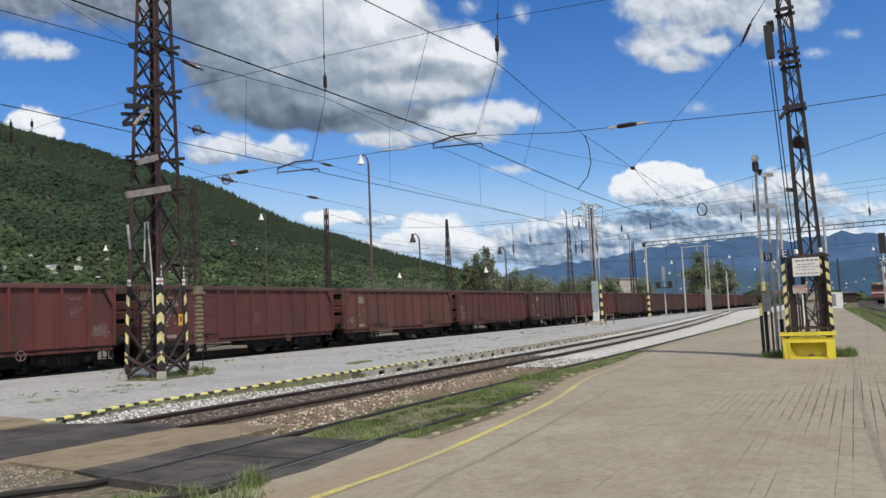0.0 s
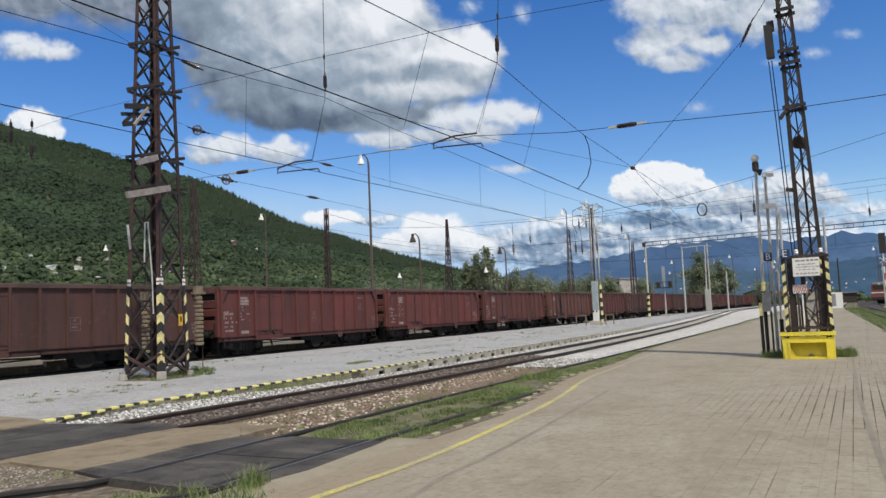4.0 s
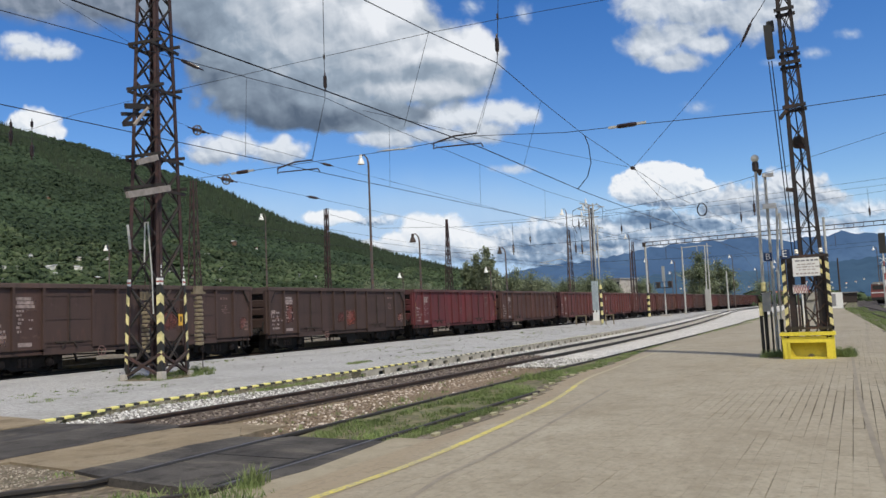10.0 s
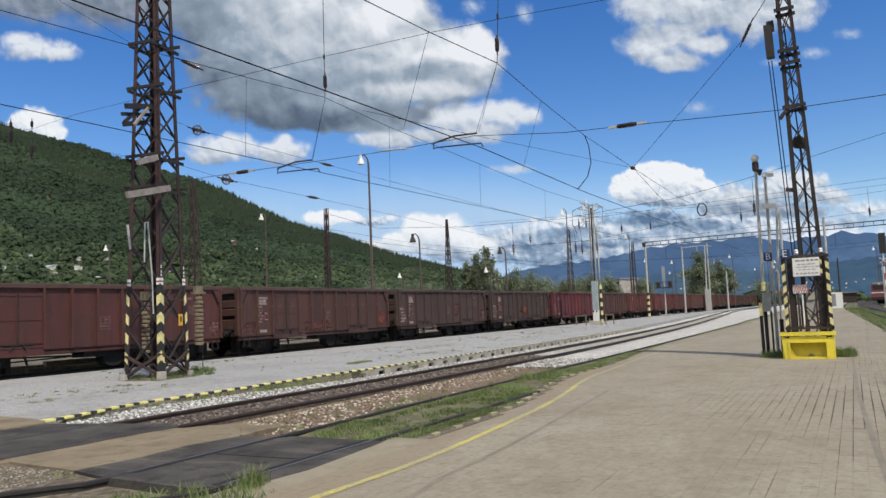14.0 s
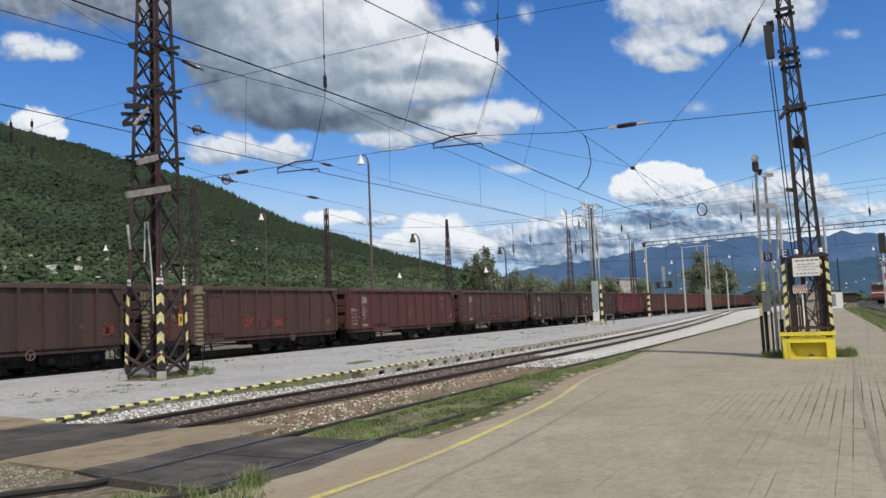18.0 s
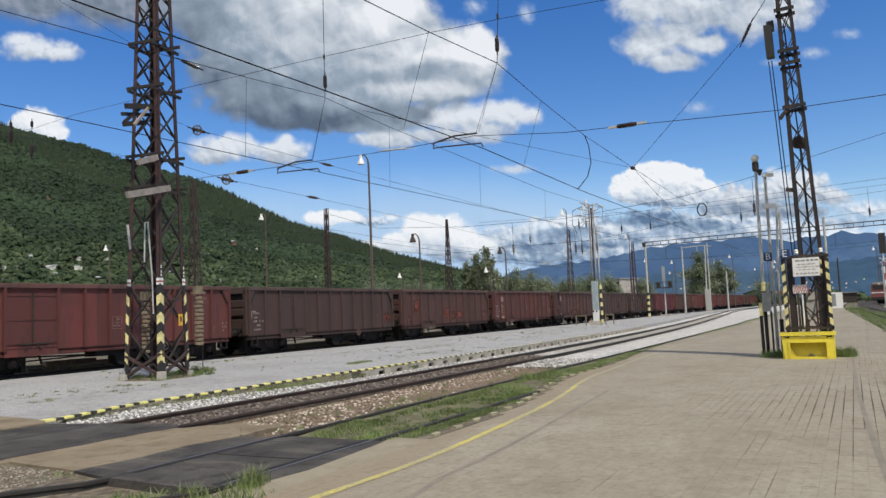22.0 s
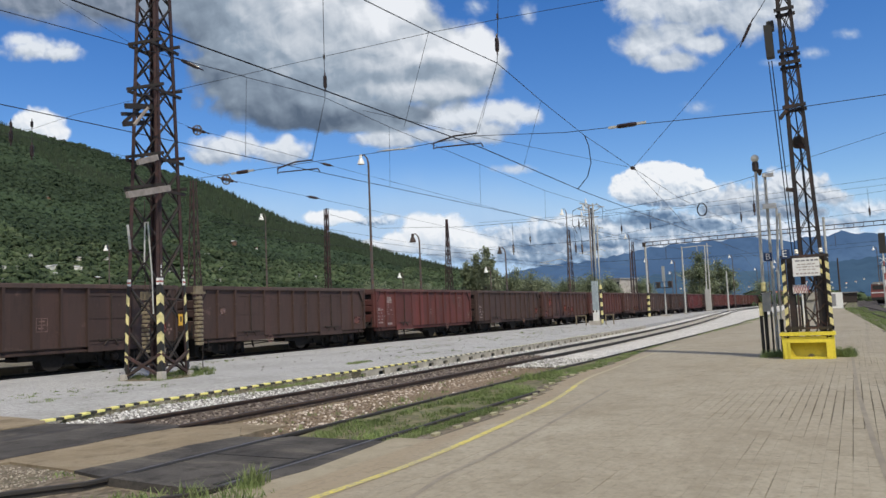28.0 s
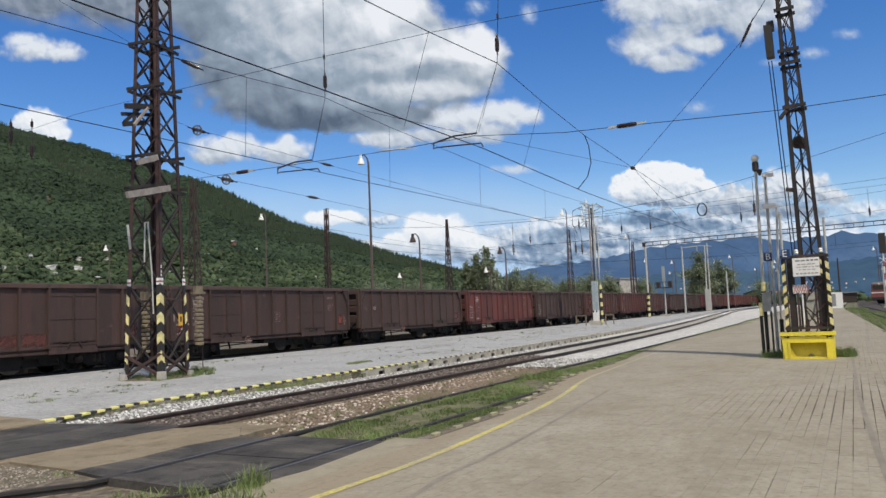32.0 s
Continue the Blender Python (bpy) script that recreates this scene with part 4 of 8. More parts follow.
def scatter(name, spots, shapes, mat, seed, flat=False):
    """Many small trees in one mesh; spots are rows of (x, y, z, width, height)."""
    r = np.random.RandomState(seed)
    vs, fs, ns, k = [], [], [], 0
    for i, (x, y, z, w, h) in enumerate(spots):
        sv, sf = shapes[i % len(shapes)]
        a = r.uniform(0, 6.28)
        c, s = math.cos(a), math.sin(a)
        p = sv * (1 + 0.1 * r.standard_normal((len(sv), 1)))
        p = np.stack([(p[:, 0] * c - p[:, 1] * s) * w + x, (p[:, 0] * s + p[:, 1] * c) * w + y, (p[:, 2] * 0.5 + 0.45) * h + z], 1)
        vs.append(p)
        ns.append(np.stack([sv[:, 0] * c - sv[:, 1] * s, sv[:, 0] * s + sv[:, 1] * c, sv[:, 2] + 0.9], 1))
        fs.append(sf + k)
        k += len(p)
    ob = bulk(name, np.concatenate(vs), np.concatenate(fs), mat)
    if not flat:
        ob.data.shade_smooth()
        # light each crown as one soft round mass
        nv = np.concatenate(ns)
        ob.data.normals_split_custom_set_from_vertices(nv / np.linalg.norm(nv, axis=1)[:, None])
    return ob


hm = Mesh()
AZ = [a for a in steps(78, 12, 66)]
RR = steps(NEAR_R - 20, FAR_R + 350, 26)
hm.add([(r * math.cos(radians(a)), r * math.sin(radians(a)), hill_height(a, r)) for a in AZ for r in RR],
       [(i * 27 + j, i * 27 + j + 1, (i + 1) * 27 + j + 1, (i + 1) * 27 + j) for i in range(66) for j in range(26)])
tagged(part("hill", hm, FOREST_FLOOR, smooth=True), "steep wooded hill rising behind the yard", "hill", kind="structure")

b1, b2 = ball(1), ball(2)


def leafy(seed, n, core=0.72, tip=0.5):
    """A rough crown: a small core with loose facets standing off it."""
    q = np.random.RandomState(seed)
    cv, cf = ball(1)
    d = q.standard_normal((n, 3))
    d /= np.linalg.norm(d, axis=1)[:, None]
    c = d * q.uniform(0.6, 1.0, (n, 1))
    t1 = np.cross(d, q.standard_normal((n, 3)))
    t1 /= np.linalg.norm(t1, axis=1)[:, None]
    t2 = np.cross(d, t1) + d * q.uniform(-0.25, 0.25, (n, 1))
    s_ = tip * q.uniform(0.6, 1.1, (n, 1))
    tri = np.stack([c - t1 * s_ * 0.6 - t2 * s_ * 0.3, c + t1 * s_ * 0.6 - t2 * s_ * 0.3, c + t2 * s_ * 0.7], 1).reshape(-1, 3)
    return np.concatenate([cv * core, tri]), np.concatenate([cf, np.arange(n * 3).reshape(-1, 3) + len(cv)])


CLUMPS = [leafy(i, 14, 0.68, 0.6) for i in range(5)]
FINE = [leafy(20 + i, 16, 0.66, 0.55) for i in range(4)]
cone_v = np.array([(math.cos(k * 1.047) * q, math.sin(k * 1.047) * q, zz) for q, zz in ((0.75, -0.9), (0.5, -0.2), (0.3, 0.3)) for k in range(6)] + [(0, 0, 1.25)])
cone_f = np.array([(i * 6 + k, i * 6 + (k + 1) % 6, (i + 1) * 6 + k) for i in range(2) for k in range(6)] + [(i * 6 + (k + 1) % 6, (i + 1) * 6 + (k + 1) % 6, (i + 1) * 6 + k) for i in range(2) for k in range(6)] + [(12 + k, 12 + (k + 1) % 6, 18) for k in range(6)])
HUTS = ((43.4, 0.445), (55.2, 0.205), (54.9, 0.21), (53.6, 0.21), (53.3, 0.21), (52.3, 0.175), (51.8, 0.255), (53.4, 0.245), (56.4, 0.245), (57.9, 0.2), (57.2, 0.2), (54.9, 0.185), (44.2, 0.265), (44.4, 0.2), (55.3, 0.53), (42.7, 0.31),
        (41.7, 0.49), (55.3, 0.165), (57.9, 0.16), (41.1, 0.36), (47.7, 0.225), (49.4, 0.25), (46.2, 0.21), (39.9, 0.355), (38.7, 0.32), (54.6, 0.22), (56.6, 0.16), (42.3, 0.265), (37.5, 0.325), (45.2, 0.33))


def cleared(a, d):
    """True where a hut's plot is kept open."""
    for ha, hu in HUTS:
        hd = NEAR_R + hu * (FAR_R - NEAR_R)
        if abs(a - ha) < 0.27 and hd - 22 < d < hd + 3:
            return True
    return False


# the fir belt falls across the slope: share of the way up for an azimuth
FIR_BELT = ((60, 1.0), (56.5, 0.9), (54.8, 0.81), (53.1, 0.76), (51.3, 0.73), (46.5, 0.7), (44, 0.75), (40, 0.8), (30, 0.85))
r = random.Random(11)
green, bright, firs = [], [], []
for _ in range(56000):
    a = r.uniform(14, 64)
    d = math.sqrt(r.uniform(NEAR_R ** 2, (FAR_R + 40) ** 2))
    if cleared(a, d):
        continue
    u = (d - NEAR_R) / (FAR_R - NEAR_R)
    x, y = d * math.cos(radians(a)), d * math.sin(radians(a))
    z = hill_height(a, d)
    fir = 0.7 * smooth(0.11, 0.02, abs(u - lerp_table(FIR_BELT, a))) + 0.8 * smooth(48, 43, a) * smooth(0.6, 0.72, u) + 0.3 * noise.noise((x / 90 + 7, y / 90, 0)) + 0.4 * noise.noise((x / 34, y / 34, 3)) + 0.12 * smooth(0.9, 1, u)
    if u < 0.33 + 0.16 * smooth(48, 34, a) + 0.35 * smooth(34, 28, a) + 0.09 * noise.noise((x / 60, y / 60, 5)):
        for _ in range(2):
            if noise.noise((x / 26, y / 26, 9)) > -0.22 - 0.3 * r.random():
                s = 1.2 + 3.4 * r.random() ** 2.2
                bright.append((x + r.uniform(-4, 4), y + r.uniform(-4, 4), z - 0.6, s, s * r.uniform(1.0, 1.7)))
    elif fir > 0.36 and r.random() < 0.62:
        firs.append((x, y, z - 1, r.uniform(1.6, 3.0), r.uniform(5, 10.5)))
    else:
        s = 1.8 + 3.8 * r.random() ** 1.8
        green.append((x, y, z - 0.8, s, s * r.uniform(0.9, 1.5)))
for spots, shapes, mat, lab, nm in ((green, CLUMPS, LEAF_HILL, "dense green broadleaf wood on the hillside", "hill_wood"),
                                    (bright, FINE, LEAF_BRIGHT, "bright green orchard trees and bushes at the hill's foot", "orchard_trees"),
                                    (firs, [(cone_v, cone_f)], LEAF_FIR, "dark fir wood along the ridge", "fir_wood")):
    tagged(scatter(nm, spots, shapes, mat, 5), lab, "trees", kind="stuff")

# far blue mountains: a plain backdrop with the haze painted into its colour
MOUNT = ((30, 0.02), (25.7, 0.039), (24, 0.0467), (21.5, 0.055), (19, 0.06), (16.5, 0.0613), (13.7, 0.071), (10.9, 0.0755), (6, 0.0777), (3.5, 0.07), (1.75, 0.0738),
         (0.06, 0.076), (-1.2, 0.072), (-3.1, 0.066), (-8, 0.073), (-20, 0.06), (-40, 0.03))
MOUNT2 = ((24, 0.02), (19, 0.034), (14, 0.036), (11, 0.041), (6, 0.036), (3, 0.04), (-2, 0.046), (-8, 0.042), (-20, 0.035), (-40, 0.02))


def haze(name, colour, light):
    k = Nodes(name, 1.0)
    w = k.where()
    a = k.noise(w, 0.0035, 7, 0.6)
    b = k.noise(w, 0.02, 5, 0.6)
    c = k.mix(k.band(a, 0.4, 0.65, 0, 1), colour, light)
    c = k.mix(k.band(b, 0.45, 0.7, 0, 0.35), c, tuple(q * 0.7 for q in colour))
    # the slopes glow in this hazy blue and take no sunlight
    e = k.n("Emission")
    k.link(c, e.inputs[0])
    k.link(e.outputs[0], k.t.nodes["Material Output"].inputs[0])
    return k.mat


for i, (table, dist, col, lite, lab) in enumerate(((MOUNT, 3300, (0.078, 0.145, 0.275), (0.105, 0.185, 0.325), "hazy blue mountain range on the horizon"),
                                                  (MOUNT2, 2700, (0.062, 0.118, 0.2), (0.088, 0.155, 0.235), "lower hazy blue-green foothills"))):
    m = Mesh()
    az = steps(table[0][0], table[-1][0], 260)
    v = []
    for a in az:
        h = lerp_table(table, a) * dist + 14 * noise.noise((a * 1.3, i * 9, 0)) + 6 * noise.noise((a * 5, i * 9, 4))
        for q, dd in ((0.0, 0), (0.55, 120), (1.0, 320), (0.0, 900)):
            v.append(((dist + dd) * math.cos(radians(a)), (dist + dd) * math.sin(radians(a)), -1 + max(h, 1) * q * (1 + dd / dist * (q == 1.0))))
    m.add(v, [(4 * j + k, 4 * j + k + 1, 4 * j + 5 + k, 4 * j + 4 + k) for j in range(260) for k in range(3)])
    tagged(part("backdrop_mountains", m, haze("painted_haze_slopes", col, lite), smooth=True), lab, "mountains", kind="structure")

# clouds: soft sheets hung far beyond the mountains, each drifting by itself
LENS = 1356.7
CLOUD_UNIT = 2.7


def cloud_material(blobs, size, edge, thick, tints, level, seed, grad, rim, shade, tones):
    """Heaps of soft discs broken up into puffs by noise; tones are soft regions of their own brightness within the heap."""
    k = Nodes("cloud_vapour", 1.0)
    co = k.n("TexCoord").outputs["Object"]
    unit = k.n("VectorMath", operation="SCALE")
    k.link(co, unit.inputs[0])
    unit.inputs["Scale"].default_value = 1 / CLOUD_UNIT
    pos = unit.outputs[0]

    def disc(p, x, y, rx, ry):
        mp = k.n("Mapping", vector_type="TEXTURE")
        k.link(p, mp.inputs["Vector"])
        mp.inputs["Location"].default_value = (x, y, 0)
        mp.inputs["Scale"].default_value = (rx, ry, 1)
        ln = k.n("VectorMath", operation="LENGTH")
        k.link(mp.outputs[0], ln.inputs[0])
        return k.math("SUBTRACT", 1.0, ln.outputs["Value"])

    def heap(p):
        total = None
        for b in blobs:
            d = disc(p, *b)
            if total is None:
                total = d
            else:
                total = k.math("SMOOTH_MAX", total, d)
                total.node.inputs[2].default_value = 0.3
        return total

    def moved(p, dx, dy):
        a = k.n("VectorMath", operation="ADD")
        k.link(p, a.inputs[0])
        a.inputs[1].default_value = (dx, dy, 0)
        return a.outputs[0]

    def billow(p, scale, detail, rough=0.5):
        wob = k.n("TexNoise")
        wob.inputs["Scale"].default_value = 1.0 / scale
        wob.inputs["Detail"].default_value = detail
        wob.inputs["Roughness"].default_value = rough
        wob.inputs["Distortion"].default_value = 0.3
        k.link(moved(p, seed * 31.7, seed * 17.3), wob.inputs["Vector"])
        return k.math("SUBTRACT", wob.outputs["Fac"], 0.5)

    def puffs(p, scale):
        v = k.n("TexVoronoi")
        v.feature = "SMOOTH_F1"
        v.inputs["Scale"].default_value = 1.0 / scale
        v.inputs["Detail"].default_value = 1.0
        v.inputs["Roughness"].default_value = 0.55
        v.inputs["Smoothness"].default_value = 0.7
        k.link(moved(p, seed * 11.1, seed * 23.9), v.inputs["Vector"])
        return k.math("SUBTRACT", 0.45, v.outputs["Distance"])

    # swirl the place a little, so that no outline stays an ellipse
    swirl = k.n("TexNoise")
    swirl.inputs["Scale"].default_value = 1.0 / size
    swirl.inputs["Detail"].default_value = 5.0
    k.link(moved(pos, seed * 7.7, seed * 3.1), swirl.inputs["Vector"])
    off = k.n("VectorMath", operation="MULTIPLY_ADD")
    k.link(swirl.outputs["Color"], off.inputs[0])
    off.inputs[1].default_value = (size * 0.5, size * 0.5, 0)
    base = moved(pos, -size * 0.25, -size * 0.25)
    k.link(base, off.inputs[2])
    warped = off.outputs[0]
    h0, h1 = heap(pos), heap(moved(pos, size * 0.25, size * 0.75))
    n0 = billow(pos, size, 9, 0.62)
    f0 = k.math("ADD", k.math("MULTIPLY", billow(warped, size * 0.8, 3), 1.0), k.math("MULTIPLY", puffs(warped, size * 0.55), 0.55))
    shifted = moved(warped, size * 0.07, size * 0.13)
    f1 = k.math("ADD", k.math("MULTIPLY", billow(shifted, size * 0.8, 3), 1.0), k.math("MULTIPLY", puffs(shifted, size * 0.55), 0.55))
    away = k.n("SeparateXYZ")
    k.link(pos, away.inputs[0])
    body = k.math("ADD", h0, k.math("MULTIPLY", k.math("ADD", k.math("MULTIPLY", n0, 0.65), k.math("MULTIPLY", f0, 0.35)), edge))
    lit = k.math("ADD", level, k.math("MULTIPLY", k.math("SUBTRACT", h0, h1), 0.3))
    lit = k.math("ADD", lit, k.math("ADD", k.math("MULTIPLY", away.outputs[0], grad[0]), k.math("MULTIPLY", away.outputs[1], grad[1])))
    for x, y, rx, ry, value, much in tones:
        w = k.band(disc(warped, x, y, rx * 1.5, ry * 1.5), 0.0, 0.75, 0, much)
        lit = k.math("ADD", k.math("MULTIPLY", lit, k.math("SUBTRACT", 1.0, w)), k.math("MULTIPLY", w, value))
    lit = k.math("ADD", lit, k.math("MULTIPLY", k.math("SUBTRACT", f0, f1), shade * 1.5))
    fine0, fine1 = billow(warped, size * 0.3, 5, 0.6), billow(moved(warped, size * 0.03, size * 0.05), size * 0.3, 5, 0.6)
    lit = k.math("ADD", lit, k.math("MULTIPLY", k.math("SUBTRACT", fine0, fine1), shade * 0.7))
    lit = k.math("ADD", lit, k.math("MULTIPLY", billow(warped, size * 0.45, 6, 0.6), shade * 0.35))
    lit = k.math("ADD", lit, k.band(body, 0.0, 0.4, rim, 0))
    col = k.ramp(lit, [(0.0, tints[0]), (0.5, tints[1]), (1.0, tints[2])])
    alpha = k.band(body, 0.0, thick, 0, 1)
    em = k.n("Emission")
    k.link(col, em.inputs[0])
    tr = k.n("BsdfTransparent")
    mx = k.n("MixShader")
    k.link(alpha, mx.inputs[0])
    k.link(tr.outputs[0], mx.inputs[1])
    k.link(em.outputs[0], mx.inputs[2])
    k.link(mx.outputs[0], k.t.nodes["Material Output"].inputs[0])
    return k.mat


CLOUDS = []
HEAVY = ((0.105, 0.145, 0.21), (0.32, 0.395, 0.49), (0.86, 0.89, 0.94))
FAIR = ((0.2, 0.27, 0.38), (0.46, 0.53, 0.63), (0.76, 0.81, 0.88))
BRIGHT = ((0.19, 0.27, 0.4), (0.62, 0.7, 0.8), (0.9, 0.93, 0.97))
BANK = ((0.12, 0.2, 0.33), (0.34, 0.45, 0.6), (0.8, 0.86, 0.94))
WISP = ((0.3, 0.42, 0.62), (0.45, 0.56, 0.73), (0.6, 0.69, 0.82))
VEIL = ((0.4, 0.58, 0.83), (0.44, 0.62, 0.86), (0.5, 0.67, 0.88))


def cloud(x, y, blobs, drift, size=60, edge=1.1, thick=0.28, tints=FAIR, level=0.65, grad=(0, 0), rim=0.1, shade=1.6, tones=(), label="white heaped cloud drifting in the sky"):
    """A cloud centred at a place of the far sky sheet; blobs and tones are places and half sizes there."""
    i = len(CLOUDS)
    u = CLOUD_UNIT * 1.0
    far = u * LENS + i * 6
    k = far / (u * LENS)
    bl = [((bx - x), -(by - y), rx * 1.5, ry * 1.5) for bx, by, rx, ry in blobs]
    x0 = min(b[0] - b[2] * 1.35 for b in bl)
    x1 = max(b[0] + b[2] * 1.35 for b in bl)
    y0 = min(b[1] - b[3] * 1.35 for b in bl)
    y1 = max(b[1] + b[3] * 1.35 for b in bl)
    m = Mesh().add([(x0 * u, y0 * u, 0), (x1 * u, y0 * u, 0), (x1 * u, y1 * u, 0), (x0 * u, y1 * u, 0)], [(0, 1, 2, 3)])
    ob = part("cloud", m, cloud_material(bl, size, edge, thick, tints, level, i + 1, grad, rim, shade, [(tx - x, y - ty, rx, ry, v, w) for tx, ty, rx, ry, v, w in tones]))
    ob.matrix_basis = AIM @ pose((x - 784) * u * k, (441 - y) * u * k, -far)
    tagged(ob, label, "cloud", "clouds in the sky", "structure")
    CLOUDS.append((ob, drift[0], drift[1]))


cloud(600, 120, [(502, 128, 132, 74), (610, 70, 140, 85), (745, 112, 100, 62), (450, 40, 118, 58), (530, 192, 125, 34), (640, 205, 90, 24), (838, 106, 36, 44), (665, 10, 62, 50), (350, 0, 60, 40)], (8, 0), 95, 0.95, 0.25,
      HEAVY, 0.5, (0, 0), 0.0, 0.42,
      ((330, 80, 100, 120, 0.22, 0.95), (455, 50, 90, 60, 0.55, 0.9), (500, 205, 190, 36, 0.03, 0.95), (390, 165, 90, 46, 0.26, 0.8), (560, 155, 120, 36, 0.36, 0.8), (535, 10, 44, 28, 1.0, 0.85), (470, 10, 40, 22, 0.7, 0.7), (570, 60, 80, 46, 0.72, 0.8), (560, 112, 90, 24, 0.5, 0.6), (680, 22, 60, 40, 1.15, 0.95),
       (610, 20, 40, 30, 0.8, 0.6), (735, 60, 40, 24, 0.8, 0.7), (660, 105, 70, 30, 0.8, 0.7), (745, 90, 60, 26, 0.9, 0.7), (832, 82, 50, 44, 1.15, 0.95), (800, 120, 50, 16, 0.6, 0.7), (740, 162, 110, 18, 0.8, 0.85), (640, 178, 110, 16, 0.58, 0.7), (720, 196, 120, 12, 0.3, 0.8), (760, 132, 60, 12, 0.5, 0.7)),
      "huge white cumulus cloud with a dark grey base")
cloud(800, 225, [(800, 208, 90, 26), (890, 200, 50, 22), (690, 244, 55, 18), (770, 240, 80, 14), (850, 232, 50, 20), (930, 205, 26, 14)], (4, 0), 50, 1.3, 0.55, FAIR, 0.66, (0, 0.005), 0.0, 0.55)
cloud(60, 85, [(50, 86, 62, 20), (100, 92, 34, 14), (20, 70, 30, 14)], (13, -2), 44, 1.5, 0.6, FAIR, 0.7, (0, 0.008), 0.0, 0.55, label="small ragged white cloud drifting in the blue sky")
cloud(55, 218, [(55, 222, 40, 26), (85, 235, 25, 12)], (12, -2), 40, 0.9, 0.3, BRIGHT, 0.72, (0.003, 0.006), 0.05, 0.5, label="small bright cloud above the wooded ridge")
cloud(430, 268, [(400, 262, 62, 22), (485, 270, 46, 22), (360, 277, 34, 14), (500, 255, 14, 16)], (9, 0), 46, 1.35, 0.5, FAIR, 0.62, (0, 0.01), 0.0, 0.6)
cloud(610, 388, [(575, 386, 36, 12), (610, 384, 24, 10)], (3, 0), 34, 1.0, 0.35, BRIGHT, 0.75, (0, 0.015), 0.05, 0.5)
cloud(655, 392, [(655, 392, 40, 8), (690, 384, 20, 6)], (3, 0), 30, 1.3, 0.7, BANK, 0.3, label="thin grey scrap of cloud over the ridge")
cloud(770, 425, [(765, 405, 52, 24), (800, 425, 50, 24), (720, 430, 46, 16), (840, 440, 40, 18), (650, 440, 60, 12)], (4, 0), 46, 1.0, 0.3, BRIGHT, 0.75, (0, 0.01), 0.05, 0.6, ((790, 455, 90, 16, 0.25, 0.8),))
cloud(1180, 335, [(1105, 335, 24, 20), (1140, 316, 32, 22), (1180, 310, 34, 20), (1215, 318, 28, 18), (1245, 336, 22, 16), (1170, 344, 70, 18)], (0, 0), 34, 0.95, 0.22, BRIGHT, 0.82, (-0.0005, 0.008), 0.03, 0.95, ((1180, 366, 110, 16, 0.1, 0.95), (1135, 312, 50, 20, 1.05, 0.7), (1200, 340, 50, 12, 0.62, 0.7), (1235, 352, 40, 12, 0.45, 0.7)),
      "bright cumulus cloud above the mountains")
cloud(1390, 350, [(1310, 352, 70, 22), (1400, 330, 66, 26), (1460, 348, 40, 16), (1350, 372, 110, 14)], (2, 0), 38, 1.4, 0.45, FAIR, 0.5, (0, 0.012), 0.03, 1.0, ((1370, 376, 130, 14, 0.12, 0.9), (1420, 322, 50, 12, 0.85, 0.6)))
cloud(1270, 35, [(1160, 8, 66, 34), (1250, 20, 80, 34), (1340, 20, 60, 42), (1400, 10, 56, 36), (1160, 78, 52, 34), (1200, 112, 44, 18), (1262, 76, 34, 20), (1220, 60, 50, 26)], (-14, 1), 60, 1.45, 0.5, FAIR, 0.62, (0, -0.001), 0.0, 0.6,
      ((1260, 30, 70, 18, 0.4, 0.7), (1340, 4, 60, 12, 0.45, 0.6)), "ragged white cloud high in the sky")
cloud(1080, 415, [(930, 425, 90, 22), (1060, 415, 110, 28), (1200, 398, 110, 24), (1320, 405, 110, 22), (1000, 396, 70, 14)], (2, 0), 40, 1.6, 0.45, BANK, 0.52, (0, 0.012), 0.03, 0.9, ((1140, 384, 90, 18, 0.0, 0.95), (1010, 412, 60, 10, 0.15, 0.7), (1240, 398, 90, 12, 0.15, 0.8), (960, 396, 40, 10, 0.9, 0.6), (1330, 392, 50, 10, 0.7, 0.5)),
      "grey and white cloud bank over the mountains")
cloud(1150, 442, [(860, 442, 120, 26), (1000, 440, 140, 30), (1150, 440, 120, 28), (1300, 430, 130, 26), (1450, 425, 120, 24)], (1, 0), 38, 1.6, 0.45, BANK, 0.56, (0, 0.012), 0.03, 0.9,
      label="low white and blue-grey clouds behind the mountains")
cloud(130, 4, [(60, 2, 90, 38), (170, 10, 90, 38), (270, 0, 80, 40)], (6, 0), 80, 0.9, 0.6, ((0.15, 0.19, 0.26), (0.2, 0.25, 0.33), (0.28, 0.33, 0.42)), 0.5, label="thin grey cloud veil")
cloud(905, 300, [(905, 300, 36, 9)], (4, 0), 30, 1.3, 0.9, WISP, 0.8, label="faint wisp of white cloud")
cloud(1235, 190, [(1235, 190, 26, 12)], (0, 0), 30, 1.3, 1.5, WISP, 0.6, label="faint wisp of white cloud")
cloud(835, 12, [(830, 14, 20, 18), (925, 24, 14, 22)], (14, 0), 30, 1.5, 1.5, WISP, 0.7, label="faint wisp of white cloud")
cloud(1480, 75, [(1505, 60, 24, 9), (1440, 95, 26, 11), (1370, 112, 20, 8)], (-4, 0), 30, 1.3, 1.5, WISP, 0.6, label="faint wisp of white cloud")
cloud(1510, 385, [(1530, 370, 60, 16), (1480, 395, 70, 12)], (0, 0), 40, 1.4, 0.8, BANK, 0.5, (0, 0.004), 0.0, 0.8)
cloud(800, 470, [(200, 450, 520, 112), (800, 450, 560, 118), (1400, 450, 480, 104)], (1, 0), 200, 0.25, 0.75, VEIL, 0.5, (0, -0.002), 0, 0.5, label="thin pale haze veil above the horizon")
